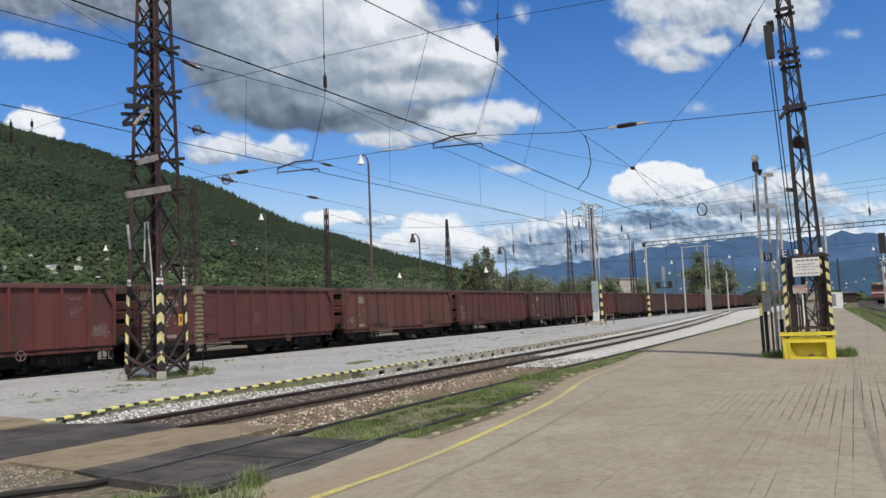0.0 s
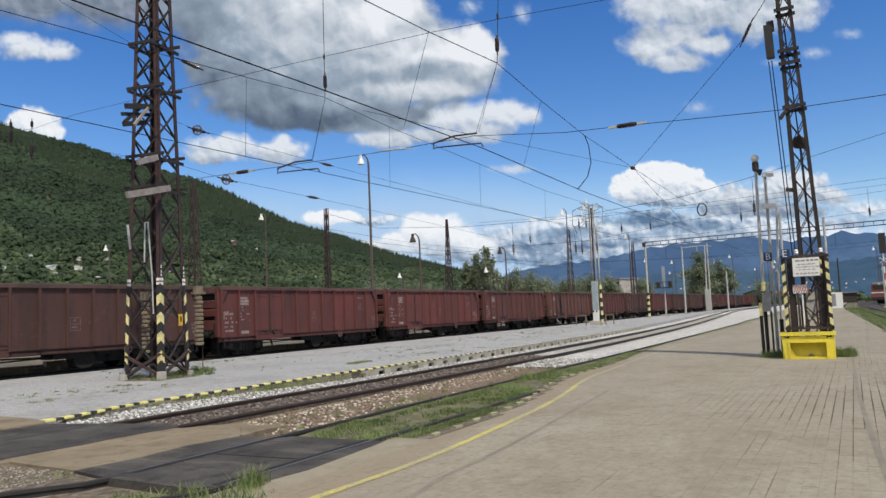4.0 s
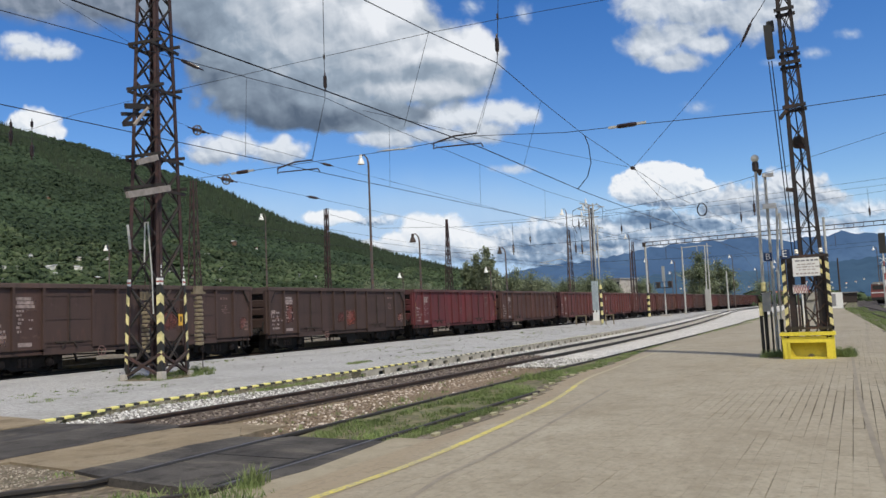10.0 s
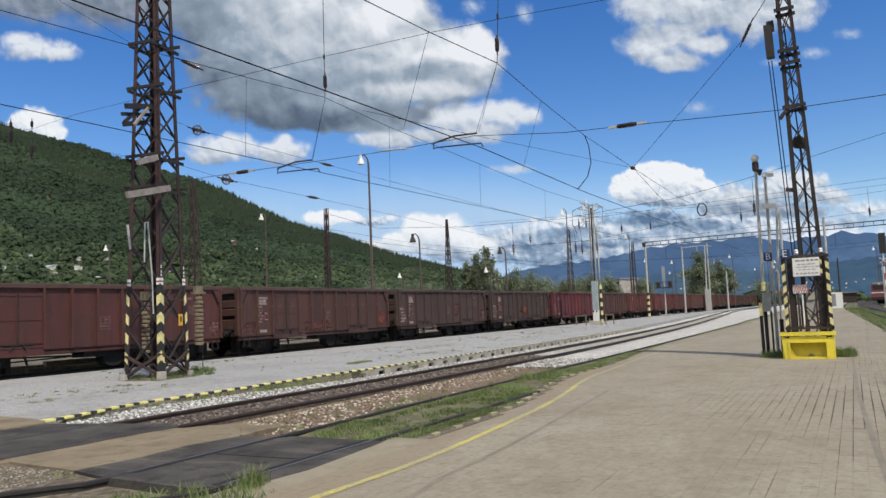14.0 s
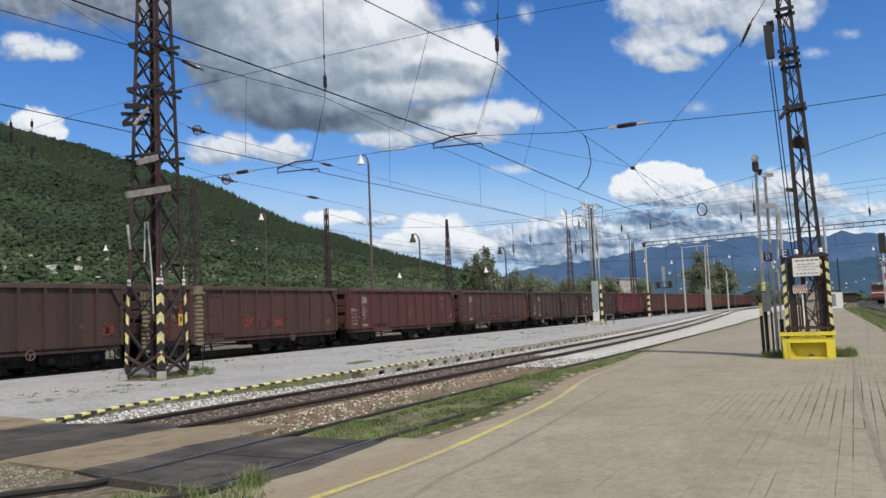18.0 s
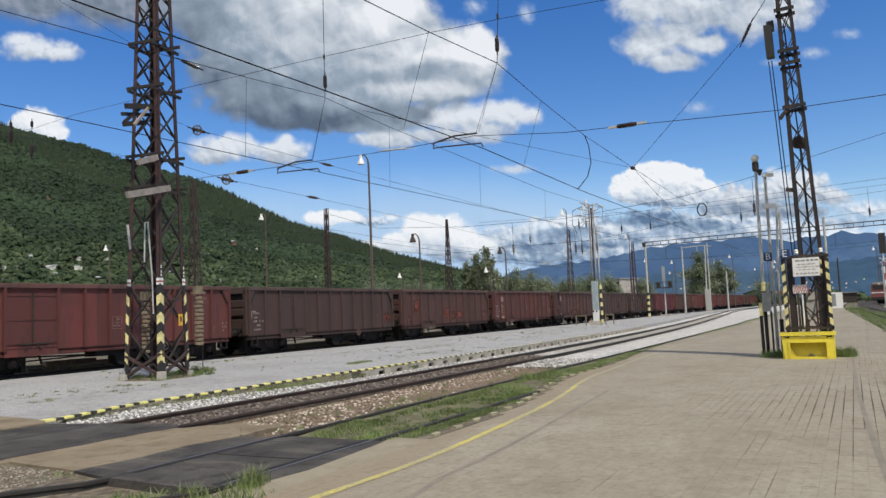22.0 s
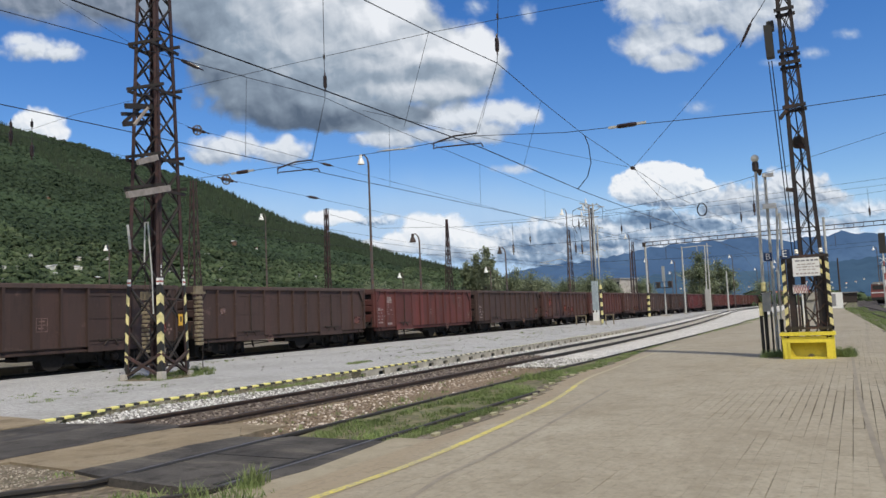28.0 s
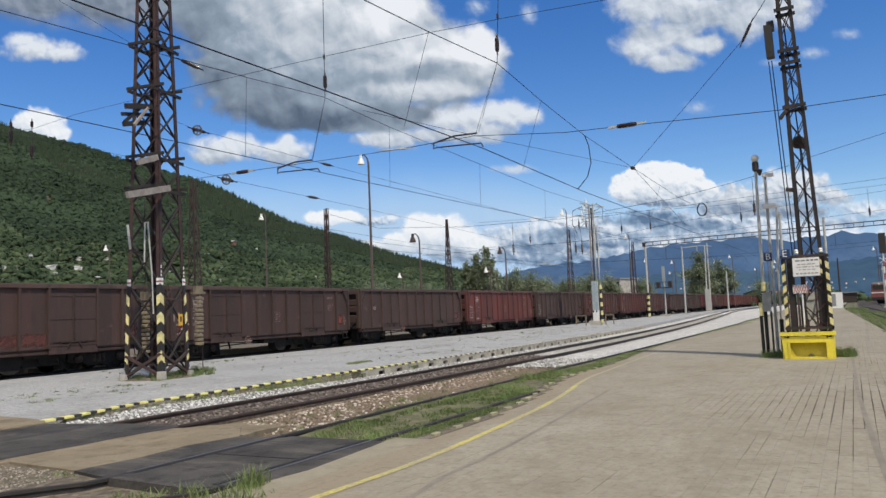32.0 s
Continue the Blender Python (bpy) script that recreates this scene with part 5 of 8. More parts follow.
# ---------------------------------------------------------------- masts and poles
BRACE_DARK = rusty("dark_rusted_brace", (0.03, 0.026, 0.025), (0.06, 0.036, 0.03), 0.35)


def lattice(t, w0, w1, z0, z1, marks, leg_w, bar_w, mat, cross=True):
    """Four corner angles with braces between the heights in marks, tapering from w0 to w1."""
    half = lambda z: (w0 + (w1 - w0) * (z - z0) / (z1 - z0)) / 2
    for sx, sy in ((-1, -1), (1, -1), (1, 1), (-1, 1)):
        m = Mesh().angle((sx * half(z0), sy * half(z0), z0), (sx * half(z1), sy * half(z1), z1), leg_w, (-sx, 0, 0), (0, -sy, 0), 0.016)
        part("leg", m, mat, t)
    for za, zb in zip(marks, marks[1:]):
        a, b = half(za) - 0.02, half(zb) - 0.02
        for f in range(4):
            c, s = ((1, 0), (0, 1), (-1, 0), (0, -1))[f]
            put = lambda u, v, z: (u * c - v * s, u * s + v * c, z)
            part("brace", Mesh().beam(put(-a, -a, za), put(b, -b, zb), bar_w, bar_w * 0.5), BRACE_DARK, t)
            if cross:
                part("brace", Mesh().beam(put(a, -a + bar_w * 0.5, za), put(-b, -b + bar_w * 0.5, zb), bar_w, bar_w * 0.5), BRACE_DARK, t)
    return half


def stripes(t, x, y, z0, z1, n, w, d, slant, first=0, name="stripe_panel"):
    """Alternate yellow and black sleeves up a post."""
    h = (z1 - z0) / n
    for i in range(n):
        k = slant
        a = z0 + i * h
        m = Mesh()
        o = [(-w / 2, a - k / 2), (w / 2, a + k / 2), (w / 2, a + h + k / 2), (-w / 2, a + h - k / 2)]
        m.prism([(x + p, q) for p, q in o], y - d / 2, y + d / 2, "Y")
        part(name, m, YELLOW_OLD if (i + first) % 2 == 0 else BLACK, t, "faded yellow warning stripe" if (i + first) % 2 == 0 else "black warning stripe")


def insulator(name, a, b, r, mat, t, n=7):
    """A ribbed insulator between two points, with its slim metal end fittings."""
    a, b = Vector(a), Vector(b)
    d = (b - a) * 0.3
    pts, rs = [a - d, a - d * 0.55, a - d * 0.1], [r * 0.22, r * 0.42, r * 0.3]
    n = n * 2 if n > 5 else n
    for i in range(n):
        for f, k in ((0.1, 0.78), (0.35, 1.0), (0.65, 1.0), (0.9, 0.78)):
            u = (i + f) / n
            pts.append(a + (b - a) * u)
            rs.append(r * k * (0.75 + 0.25 * min(1.0, 6 * min(u, 1 - u))))
    pts += [b + d * 0.1, b + d * 0.55, b + d]
    rs += [r * 0.3, r * 0.42, r * 0.22]
    return part(name, Mesh().tube(pts, rs, 10), mat, t, "ribbed brown insulator")


BROWN_GLAZE = plain("brown_glazed_porcelain", (0.045, 0.03, 0.028), 0.25, vary=0.2)
PALE_STEEL = plain("pale_weathered_steel", (0.32, 0.28, 0.25), 0.7, 0.2)
OLD_CONCRETE = plain("old_concrete_weight", (0.2, 0.165, 0.11), 0.9, vary=0.25)
ENAMEL_GREY = plain("grey_enamel", (0.3, 0.32, 0.33), 0.5, vary=0.1)
LAMP_GLASS = plain("milky_lamp_glass", (0.75, 0.73, 0.66), 0.3, vary=0.05)
SIGN_WHITE = plain("white_sign_enamel", (0.8, 0.8, 0.78), 0.4, vary=0.05)
SIGN_BLUE = plain("dark_blue_enamel", (0.02, 0.05, 0.14), 0.4, vary=0.1)
PRINT_RED = plain("dull_red_print", (0.4, 0.12, 0.1), 0.6)
PRINT_PALE = plain("faded_brown_print", (0.42, 0.36, 0.34), 0.6)
PRINT_GREY = plain("grey_print", (0.25, 0.25, 0.27), 0.6)

NOTICE = plain("orange_yellow_enamel", (0.75, 0.42, 0.04), 0.5, vary=0.15)
# the tall lattice tower on the gravel
TX, TY = 16.24, 18.39
tower = thing("lattice_tower", (TX, TY, 0), "tall rusty lattice tower with striped legs on the gravel", "tower", rz=10.3)
marks = [0.15, 1.45, 2.75, 4.05, 5.2, 6.2, 7.2, 8.1, 9.0, 9.8, 10.6, 11.4, 12.2, 13.0, 13.8]
LEG_RUST = rusty("red_rusted_steel", (0.05, 0.03, 0.03), (0.092, 0.044, 0.038), 0.55)
half = lattice(tower, 1.27, 0.62, 0.0, 14.0, marks, 0.12, 0.06, LEG_RUST)
for z, reach in ((5.55, 0.62), (6.5, 0.58), (8.6, 0.56), (10.0, 0.52), (12.0, 0.45)):
    for s in (-1, 1):
        part("cross_bar", Mesh().beam((-reach - 0.1, s * half(z), z), (reach + 0.1, s * half(z), z), 0.06, 0.085), BRACE_DARK, tower)
        part("cross_bar", Mesh().beam((s * half(z), -reach - 0.1, z + 0.14), (s * half(z), reach + 0.1, z + 0.14), 0.06, 0.085), BRACE_DARK, tower)
for sx, sy in ((-1, -1), (1, -1), (1, 1), (-1, 1)):
    h = half(0)
    foot = Mesh().add([(sx * h + a * 0.11, sy * h + b * 0.11, -0.2) for a, b in ((-1, -1), (1, -1), (1, 1), (-1, 1))] + [(sx * h + a * 0.09, sy * h + b * 0.09, 0.17 if (sx, sy) != (-1, -1) else 0.24) for a, b in ((-1, -1), (1, -1), (1, 1), (-1, 1))],
                      [(3, 2, 1, 0), (4, 5, 6, 7), (0, 1, 5, 4), (1, 2, 6, 5), (2, 3, 7, 6), (3, 0, 4, 7)])
    part("concrete_foot", foot, CONCRETE, tower)
    if (sx, sy) == (1, 1):
        continue
    n = 9
    for i in range(n):
        z0, z1 = 0.18 + i * 0.278, 0.18 + (i + 1) * 0.278
        e0, e1 = half(z0) + 0.012, half(z1) + 0.012
        up = 0.1
        for ax in (0, 1):
            q = []
            for z, e in ((z0, e0), (z1, e1)):
                inner = e - (0.135 if (sx, sy) == (-1, -1) else 0.1)
                if ax == 0:
                    q += [(sx * e, sy * e, z + up), (sx * inner, sy * e, z)]
                else:
                    q += [(sx * e, sy * e, z + up), (sx * e, sy * inner, z)]
            d = Vector((0, sy * 0.008, 0)) if ax == 0 else Vector((sx * 0.008, 0, 0))
            v = [Vector(p) for p in q] + [Vector(p) + d for p in q]
            part("chevron_panel", Mesh().add(v, [(0, 1, 3, 2), (4, 6, 7, 5), (0, 4, 5, 1), (2, 3, 7, 6), (0, 2, 6, 4), (1, 5, 7, 3)]),
                 BLACK if i % 2 == 0 else YELLOW_OLD, tower, "black chevron panel" if i % 2 == 0 else "faded yellow chevron panel")
    z = 2.74
    e = half(z) + 0.014
    part("white_band", Mesh().angle((sx * e, sy * e, z), (sx * e, sy * e, z + 0.2), 0.14, (-sx, 0, 0), (0, -sy, 0), 0.01), WHITE, tower, "white painted band")
    part("red_band", Mesh().angle((sx * e * 1.004, sy * e * 1.004, z + 0.07), (sx * e * 1.004, sy * e * 1.004, z + 0.12), 0.14, (-sx, 0, 0), (0, -sy, 0), 0.01), PRINT_RED, tower, "dull red painted band")
mound = thing("soil_patch", (TX, TY, 0), "trodden brown soil heaped round the tower's feet", "soil", kind="structure")
part("soil", Mesh().lathe((0, 0, 0), [(1.0, 0.003), (0.85, 0.02), (0.7, 0.05), (0.3, 0.06), (0.05, 0.06)], 22), EARTH, mound)
for a_, b_ in (((-0.62, -0.62, 0.1), (0.62, -0.62, 0.75)), ((0.62, -0.62, 0.1), (-0.62, -0.62, 0.75)), ((-0.62, 0.62, 0.1), (-0.62, -0.62, 0.75)), ((-0.62, -0.62, 0.1), (-0.62, 0.62, 0.7)), ((-0.6, 0.6, 0.1), (0.6, 0.6, 0.6)), ((-0.5, -0.3, 0.25), (0.55, 0.3, 0.2))):
    part("foot_brace", Mesh().beam(a_, b_, 0.075), LATTICE, tower)
for sx, sy in ((-1, -1), (1, -1), (-1, 1)):
    for z, h in ((3.02, 0.07), (3.12, 0.1), (3.27, 0.12)):
        e = half(z) + 0.012
        part("leg_mark", Mesh().box((sx * (e - 0.05), sy * e, z), (0.035, 0.008, h * 0.8)), WHITE, tower, "white painted mark")
part("timber_beam", Mesh().beam((-2.1, -0.72, 5.15), (-0.3, -0.72, 5.6), 0.1, 0.18), PALE_STEEL, tower, "pale weathered beam")
part("timber_beam", Mesh().beam((-1.6, -0.66, 6.15), (-0.75, -0.66, 6.45), 0.08, 0.16), PALE_STEEL, tower, "pale weathered beam")
part("switch_frame", Mesh().beam((-1.0, -0.55, 7.85), (0.35, -0.55, 8.15), 0.12, 0.15).beam((-1.05, -0.45, 7.62), (0.25, -0.45, 7.9), 0.08, 0.1).beam((-1.0, -0.5, 7.4), (-0.3, -0.5, 8.0), 0.08).beam((-1.1, -0.55, 7.3), (-0.2, -0.5, 7.55), 0.1, 0.14), BRACE_DARK, tower, "rusty switch frame").matrix_basis = pose(-0.5, 0.35, 0)
part("switch_arm", Mesh().beam((-0.75, -0.62, 7.35), (-0.15, -0.62, 8.0), 0.07), PALE_STEEL, tower, "pale switch arm").matrix_basis = pose(-0.5, 0.35, 0)
part("cable_riser", Mesh().tube([(-0.75, -0.2, 4.55), (-0.62, -0.2, 4.6), (-0.58, -0.3, 3.0), (-0.6, -0.35, 1.9)], 0.022, 6), GALV, tower, "thin pale cable pipe")
part("cable_riser", Mesh().tube([(-0.75, -0.2, 4.55), (-0.78, -0.2, 3.4)], 0.022, 6), GALV, tower)
part("cable_riser", Mesh().tube([(-1.35, -0.1, 4.45), (-1.25, -0.1, 3.75)], 0.035, 6), GALV, tower)
part("stay_bar", Mesh().beam((-1.35, -0.1, 3.72), (-0.5, 0.0, 3.7), 0.04), LATTICE, tower)
for a_, b_ in (((-0.6, -0.55, 2.35), (0.62, -0.55, 2.3)), ((-0.55, -0.5, 1.3), (0.0, -0.3, 2.4)), ((-0.3, -0.4, 0.3), (0.5, -0.2, 0.75)), ((-0.6, 0.3, 0.5), (0.5, -0.5, 0.3)), ((0.0, -0.5, 2.6), (-0.45, 0.0, 1.5))):
    part("stay_bar", Mesh().beam(a_, b_, 0.05), LATTICE, tower)
part("notice_plate", Mesh().box((0.28, -0.62, 1.7), (0.18, 0.02, 0.34)), NOTICE, tower, "small orange-yellow notice plate")
part("notice_symbol", Mesh().box((0.28, -0.634, 1.72), (0.07, 0.008, 0.16)), BLACK, tower)
for bx, by, n0, k in ((1.26, -0.4, 0.9, 12), (-0.12, 0.35, 0.75, 12)):
    disc = Mesh().lathe((0, 0, 0), [(0.11, 0), (0.135, 0.015), (0.135, 0.08), (0.11, 0.095)] if bx > 1 else [(0.1, 0), (0.12, 0.015), (0.12, 0.08), (0.1, 0.095)], 14).data("weight_disc", OLD_CONCRETE)
    hang = thing("counterweight_stack", (TX + bx, TY + by, n0), "stack of pale concrete tensioning weights hanging beside the tower", "counterweight")
    part("weight_rod", Mesh().tube([(0, 0, -0.05), (0, 0, 5.0 if bx > 1 else 4.6)], 0.016, 6), DARK_STEEL, hang)
    part("guide_rod", Mesh().tube([(0.2, 0.05, -n0), (0.2, 0.05, 2.2)], 0.014, 6), DARK_STEEL, hang)
    for i in range(k):
        w = part("weight_disc", disc, None, hang)
        w.matrix_basis = pose(random.uniform(-0.015, 0.015), random.uniform(-0.015, 0.015), i * 0.128, 0, 0, random.uniform(0, 90))
    part("hanger_plate", Mesh().box((0, 0, k * 0.128 + 0.08), (0.5, 0.12, 0.07)).box((0, 0, k * 0.128 + 0.2), (0.3, 0.1, 0.2)), OLD_CONCRETE, hang)

# the narrow lattice mast on the platform, in its striped cage
MX, MY = 22.55, 0.86
mast = thing("lattice_mast", (MX, MY, 0), "narrow dark lattice mast standing in a striped steel cage", "mast")
mast.matrix_basis = pose(MX, MY, 0, -1.35, 0, 0)
MAST_STEEL = rusty("dark_mast_steel", (0.026, 0.023, 0.024), (0.06, 0.036, 0.031), 0.4)
mh = lattice(mast, 0.64, 0.3, 0.0, 12.2, [0.2, 1.35, 2.5] + [2.5 + 0.775 * i for i in range(1, 13)], 0.085, 0.045, MAST_STEEL)
for z in (6.7, 7.9, 8.25, 9.4, 10.8):
    e = mh(z) + 0.06
    for s in (-1, 1):
        part("clamp_bar", Mesh().beam((s * e, -e, z), (s * e, e, z), 0.05, 0.09), MAST_STEEL, mast)
part("tension_wheel", Mesh().lathe((0.0, 0, 5.75), [(0.06, -0.05), (0.16, -0.04), (0.18, 0), (0.16, 0.04), (0.06, 0.05)], 14, "X").beam((-0.02, -0.15, 5.55), (-0.02, 0.02, 5.75), 0.09), DARK_STEEL, mast)
part("bracket", Mesh().beam((-0.3, 0.2, 6.6), (-0.3, 0.38, 6.4), 0.09), DARK_STEEL, mast)
part("bracket", Mesh().beam((-0.2, 0.25, 4.45), (-0.2, 0.42, 4.5), 0.1), DARK_STEEL, mast)
part("motor_box", Mesh().span((-0.15, 0.36, 8.2), (0.15, 0.56, 9.1)).span((-0.12, 0.3, 8.95), (0.12, 0.48, 9.2)), BLACK, mast, "dark tensioning gear box")
for dy in (0.44, 0.52):
    part("gear_cable", Mesh().tube([(-0.05, dy, 8.1), (-0.05, dy - 0.05, 5.0), (-0.05, dy - 0.08, 2.7)], 0.014, 5), WIRE, mast)
part("gear_cable", Mesh().tube([(-0.02, 0.05, 9.0), (-0.02, -0.02, 6.0), (-0.02, -0.02, 2.6)], 0.02, 6), WIRE, mast)
part("gear_cable", Mesh().tube([(0.02, -0.05, 5.6), (0.02, -0.04, 2.6)], 0.015, 6), WIRE, mast)
# striped cage round the mast's foot
cage = thing("mast_guard_cage", (22.5, 1.13, 0), "dark steel guard cage with yellow and black corner posts", "guard cage")
for sx in (-0.36, 0.36):
    for sy in (-0.56, 0.5):
        part("corner_post", Mesh().angle((sx, sy, 0.0), (sx, sy, 2.7), 0.06, (-1 if sx > 0 else 1, 0, 0), (0, -1 if sy > 0 else 1, 0), 0.014), DARK_STEEL, cage)
for sy, sl in ((-0.58, 0.06), (0.46, -0.06)):
    for i in range(13):
        a, h = (0.74 + i * 0.145, 0.115) if i % 2 == 0 else (0.71 + i * 0.145, 0.175)
        m = Mesh().prism([(sy - 0.042, a - sl / 2), (sy + 0.042, a + sl / 2), (sy + 0.042, a + h + sl / 2), (sy - 0.042, a + h - sl / 2)], -0.4, -0.375, "X")
        part("stripe_panel", m, YELLOW_OLD if i % 2 else BLACK, cage, "yellow warning stripe" if i % 2 else "black warning stripe")
for i in range(5):
    a = 2.05 + i * 0.12
    part("stripe_panel", Mesh().prism([(-0.46, a), (-0.34, a + 0.08), (-0.34, a + 0.2), (-0.46, a + 0.12)], -0.372, -0.36, "X"), YELLOW_OLD if i % 2 else BLACK, cage)
for z in (0.78, 2.66):
    part("ring_bar", Mesh().beam((-0.37, -0.62, z), (-0.37, 0.52, z), 0.04, 0.06), DARK_STEEL, cage)
    part("ring_bar", Mesh().beam((0.37, -0.62, z), (0.37, 0.52, z), 0.04, 0.06), DARK_STEEL, cage)
    part("ring_bar", Mesh().beam((-0.4, 0.5, z), (0.4, 0.5, z), 0.04, 0.06), DARK_STEEL, cage)
    part("ring_bar", Mesh().beam((-0.4, -0.6, z), (0.4, -0.6, z), 0.04, 0.06), DARK_STEEL, cage)
for y in (0.3, -0.38):
    part("upright", Mesh().beam((-0.22, y, 0.05), (-0.22, y, 2.64), 0.17, 0.1), MAST_STEEL, cage)
for y, z, h in ((0.42, 1.6, 1.8), (0.16, 1.2, 1.0), (-0.26, 1.7, 1.9), (-0.5, 1.7, 1.9)):
    part("upright", Mesh().beam((-0.3, y, z - h / 2), (-0.3, y, z + h / 2), 0.05, 0.03), LATTICE, cage)
for y in (-0.46, 0.12):
    part("insulator_cap", Mesh().lathe((-0.3, y, 2.72), [(0.03, 0), (0.055, 0.03), (0.04, 0.06), (0.055, 0.09), (0.03, 0.13)], 10), LAMP_GLASS, cage, "white insulator cap")
plate = part("hatch_plate", Mesh().box((-0.3, 0.1, 1.8), (0.02, 0.34, 0.22)), SIGN_WHITE, cage, "white plate with dull red cross-hatching")
for q in range(6):
    y0 = -0.13 + q * 0.06
    part("hatch_line", Mesh().prism([(y0, 1.7), (y0 + 0.015, 1.7), (y0 + 0.095, 1.9), (y0 + 0.08, 1.9)], -0.316, -0.311, "X"), PRINT_RED, plate)
    part("hatch_line", Mesh().prism([(y0 + 0.08, 1.7), (y0 + 0.095, 1.7), (y0 + 0.015, 1.9), (y0, 1.9)], -0.321, -0.317, "X"), PRINT_RED, plate)
part("white_rod", Mesh().tube([(-0.28, 0.06, 0.8), (-0.28, 0.06, 1.66)], 0.022, 6), SIGN_WHITE, cage, "white painted rod")
part("weight_rod", Mesh().tube([(0.1, 0.12, 0.8), (0.1, 0.12, 1.5)], 0.025, 6), DARK_STEEL, cage)
for y0, y1, z0, z1 in ((0.05, -0.46, 0.82, 1.4), (-0.1, -0.52, 1.62, 2.1)):
    part("lattice_bar", Mesh().beam((-0.3, y0, z0), (-0.3, y1, z1), 0.03), LATTICE, cage)
    part("lattice_bar", Mesh().beam((-0.27, y1, z0), (-0.27, y0, z1), 0.03), LATTICE, cage)
part("white_cabinet", Mesh().span((0.24, -0.3, 1.0), (0.36, 0.12, 1.72)), plain("pale_grey_cabinet", (0.5, 0.49, 0.46), 0.6), cage, "pale cabinet behind the bars")
board = thing("warning_board", (22.08, 1.04, 2.37), "white warning board with lines of small print", "sign")
part("panel", Mesh().box((0, 0, 0), (0.02, 0.64, 0.48)), SIGN_WHITE, board)
for k, (z, w, h, mt) in enumerate(((0.17, 0.5, 0.04, PRINT_GREY), (0.07, 0.4, 0.026, PRINT_PALE), (0.0, 0.46, 0.026, PRINT_PALE), (-0.07, 0.36, 0.026, PRINT_PALE), (-0.17, 0.5, 0.036, PRINT_PALE))):
    y = -w / 2
    r = random.Random(k)
    while y < w / 2:
        l = r.uniform(0.05, 0.12)
        part("print_bar", Mesh().box((-0.012, -(y + l / 2), z), (0.005, l, h)), mt, board)
        y += l + 0.025
part("fixing_bar", Mesh().beam((0.02, -0.3, 0.1), (0.06, -0.3, 0.1), 0.05).beam((0.02, 0.28, 0.1), (0.06, 0.28, 0.1), 0.05), DARK_STEEL, board)

# the yellow grit box before the cage
bin_ = thing("yellow_grit_box", (22.2, 1.13, 0), "bright yellow plastic grit box with an open front", "grit box")
part("front_frame", Mesh().prism([(-0.56, 0.0), (-0.44, 0.0), (-0.44, 0.53), (-0.62, 0.58)], -0.34, -0.3, "X").prism([(0.56, 0.0), (0.62, 0.58), (0.44, 0.53), (0.44, 0.0)], -0.34, -0.3, "X")
     .prism([(-0.44, 0.43), (0.44, 0.43), (0.44, 0.58), (-0.44, 0.58)], -0.34, -0.3, "X").prism([(-0.47, 0.42), (0.47, 0.42), (0.47, 0.46), (-0.47, 0.46)], -0.36, -0.34, "X").prism([(-0.47, 0.04), (-0.42, 0.04), (-0.42, 0.42), (-0.47, 0.42)], -0.36, -0.34, "X").prism([(0.42, 0.04), (0.47, 0.04), (0.47, 0.42), (0.42, 0.42)], -0.36, -0.34, "X").prism([(-0.44, 0.0), (0.44, 0.0), (0.44, 0.05), (-0.44, 0.05)], -0.34, -0.3, "X"), YELLOW, bin_)
part("lip", Mesh().prism([(-0.655, 0.6), (0.655, 0.6), (0.64, 0.68), (-0.64, 0.68)], -0.38, 0.36, "X"), YELLOW, bin_)
part("side_panel", Mesh().prism([(-0.3, 0.0), (0.28, 0.0), (0.32, 0.6), (-0.32, 0.6)], -0.61, -0.57, "Y"), YELLOW, bin_)
part("side_panel", Mesh().prism([(-0.3, 0.0), (0.28, 0.0), (0.32, 0.6), (-0.32, 0.6)], 0.57, 0.61, "Y"), YELLOW, bin_)
part("sloped_floor", Mesh().prism([(-0.3, 0.0), (0.26, 0.0), (0.26, 0.56), (0.06, 0.56), (-0.12, 0.06), (-0.3, 0.05)], -0.56, 0.56, "Y"), YELLOW, bin_)
part("inner_wedge", Mesh().add([(-0.26, 0.52, 0.06), (-0.2, 0.3, 0.06), (0.0, 0.52, 0.45), (-0.26, 0.52, 0.45)], [(0, 1, 2), (0, 2, 3), (1, 3, 2), (0, 3, 1)]), YELLOW, bin_)
part("grit_heap", Mesh().lathe((-0.12, -0.05, 0.05), [(0.1, 0), (0.08, 0.03), (0.04, 0.06), (0.01, 0.07)], 9), plain("grit_sand", (0.3, 0.24, 0.15), 0.95), bin_, "brown grit")


def letters(text, size, at, facing_rz, mat, parent):
    """A flat letter of the built-in font as a mesh, upright and facing along minus x."""
    cu = bpy.data.curves.new("letter", "FONT")
    cu.body, cu.size, cu.align_x, cu.align_y, cu.extrude = text, size, "CENTER", "CENTER", 0.003
    tmp = new("letter_curve", cu)
    me = bpy.data.meshes.new_from_object(tmp.evaluated_get(bpy.context.evaluated_depsgraph_get()))
    bpy.data.objects.remove(tmp)
    me.materials.append(mat)
    ob = part("letter_" + text.lower(), me, None, parent)
    ob.matrix_basis = pose(*at) @ pose(0, 0, 0, 90, 0, facing_rz)
    return ob


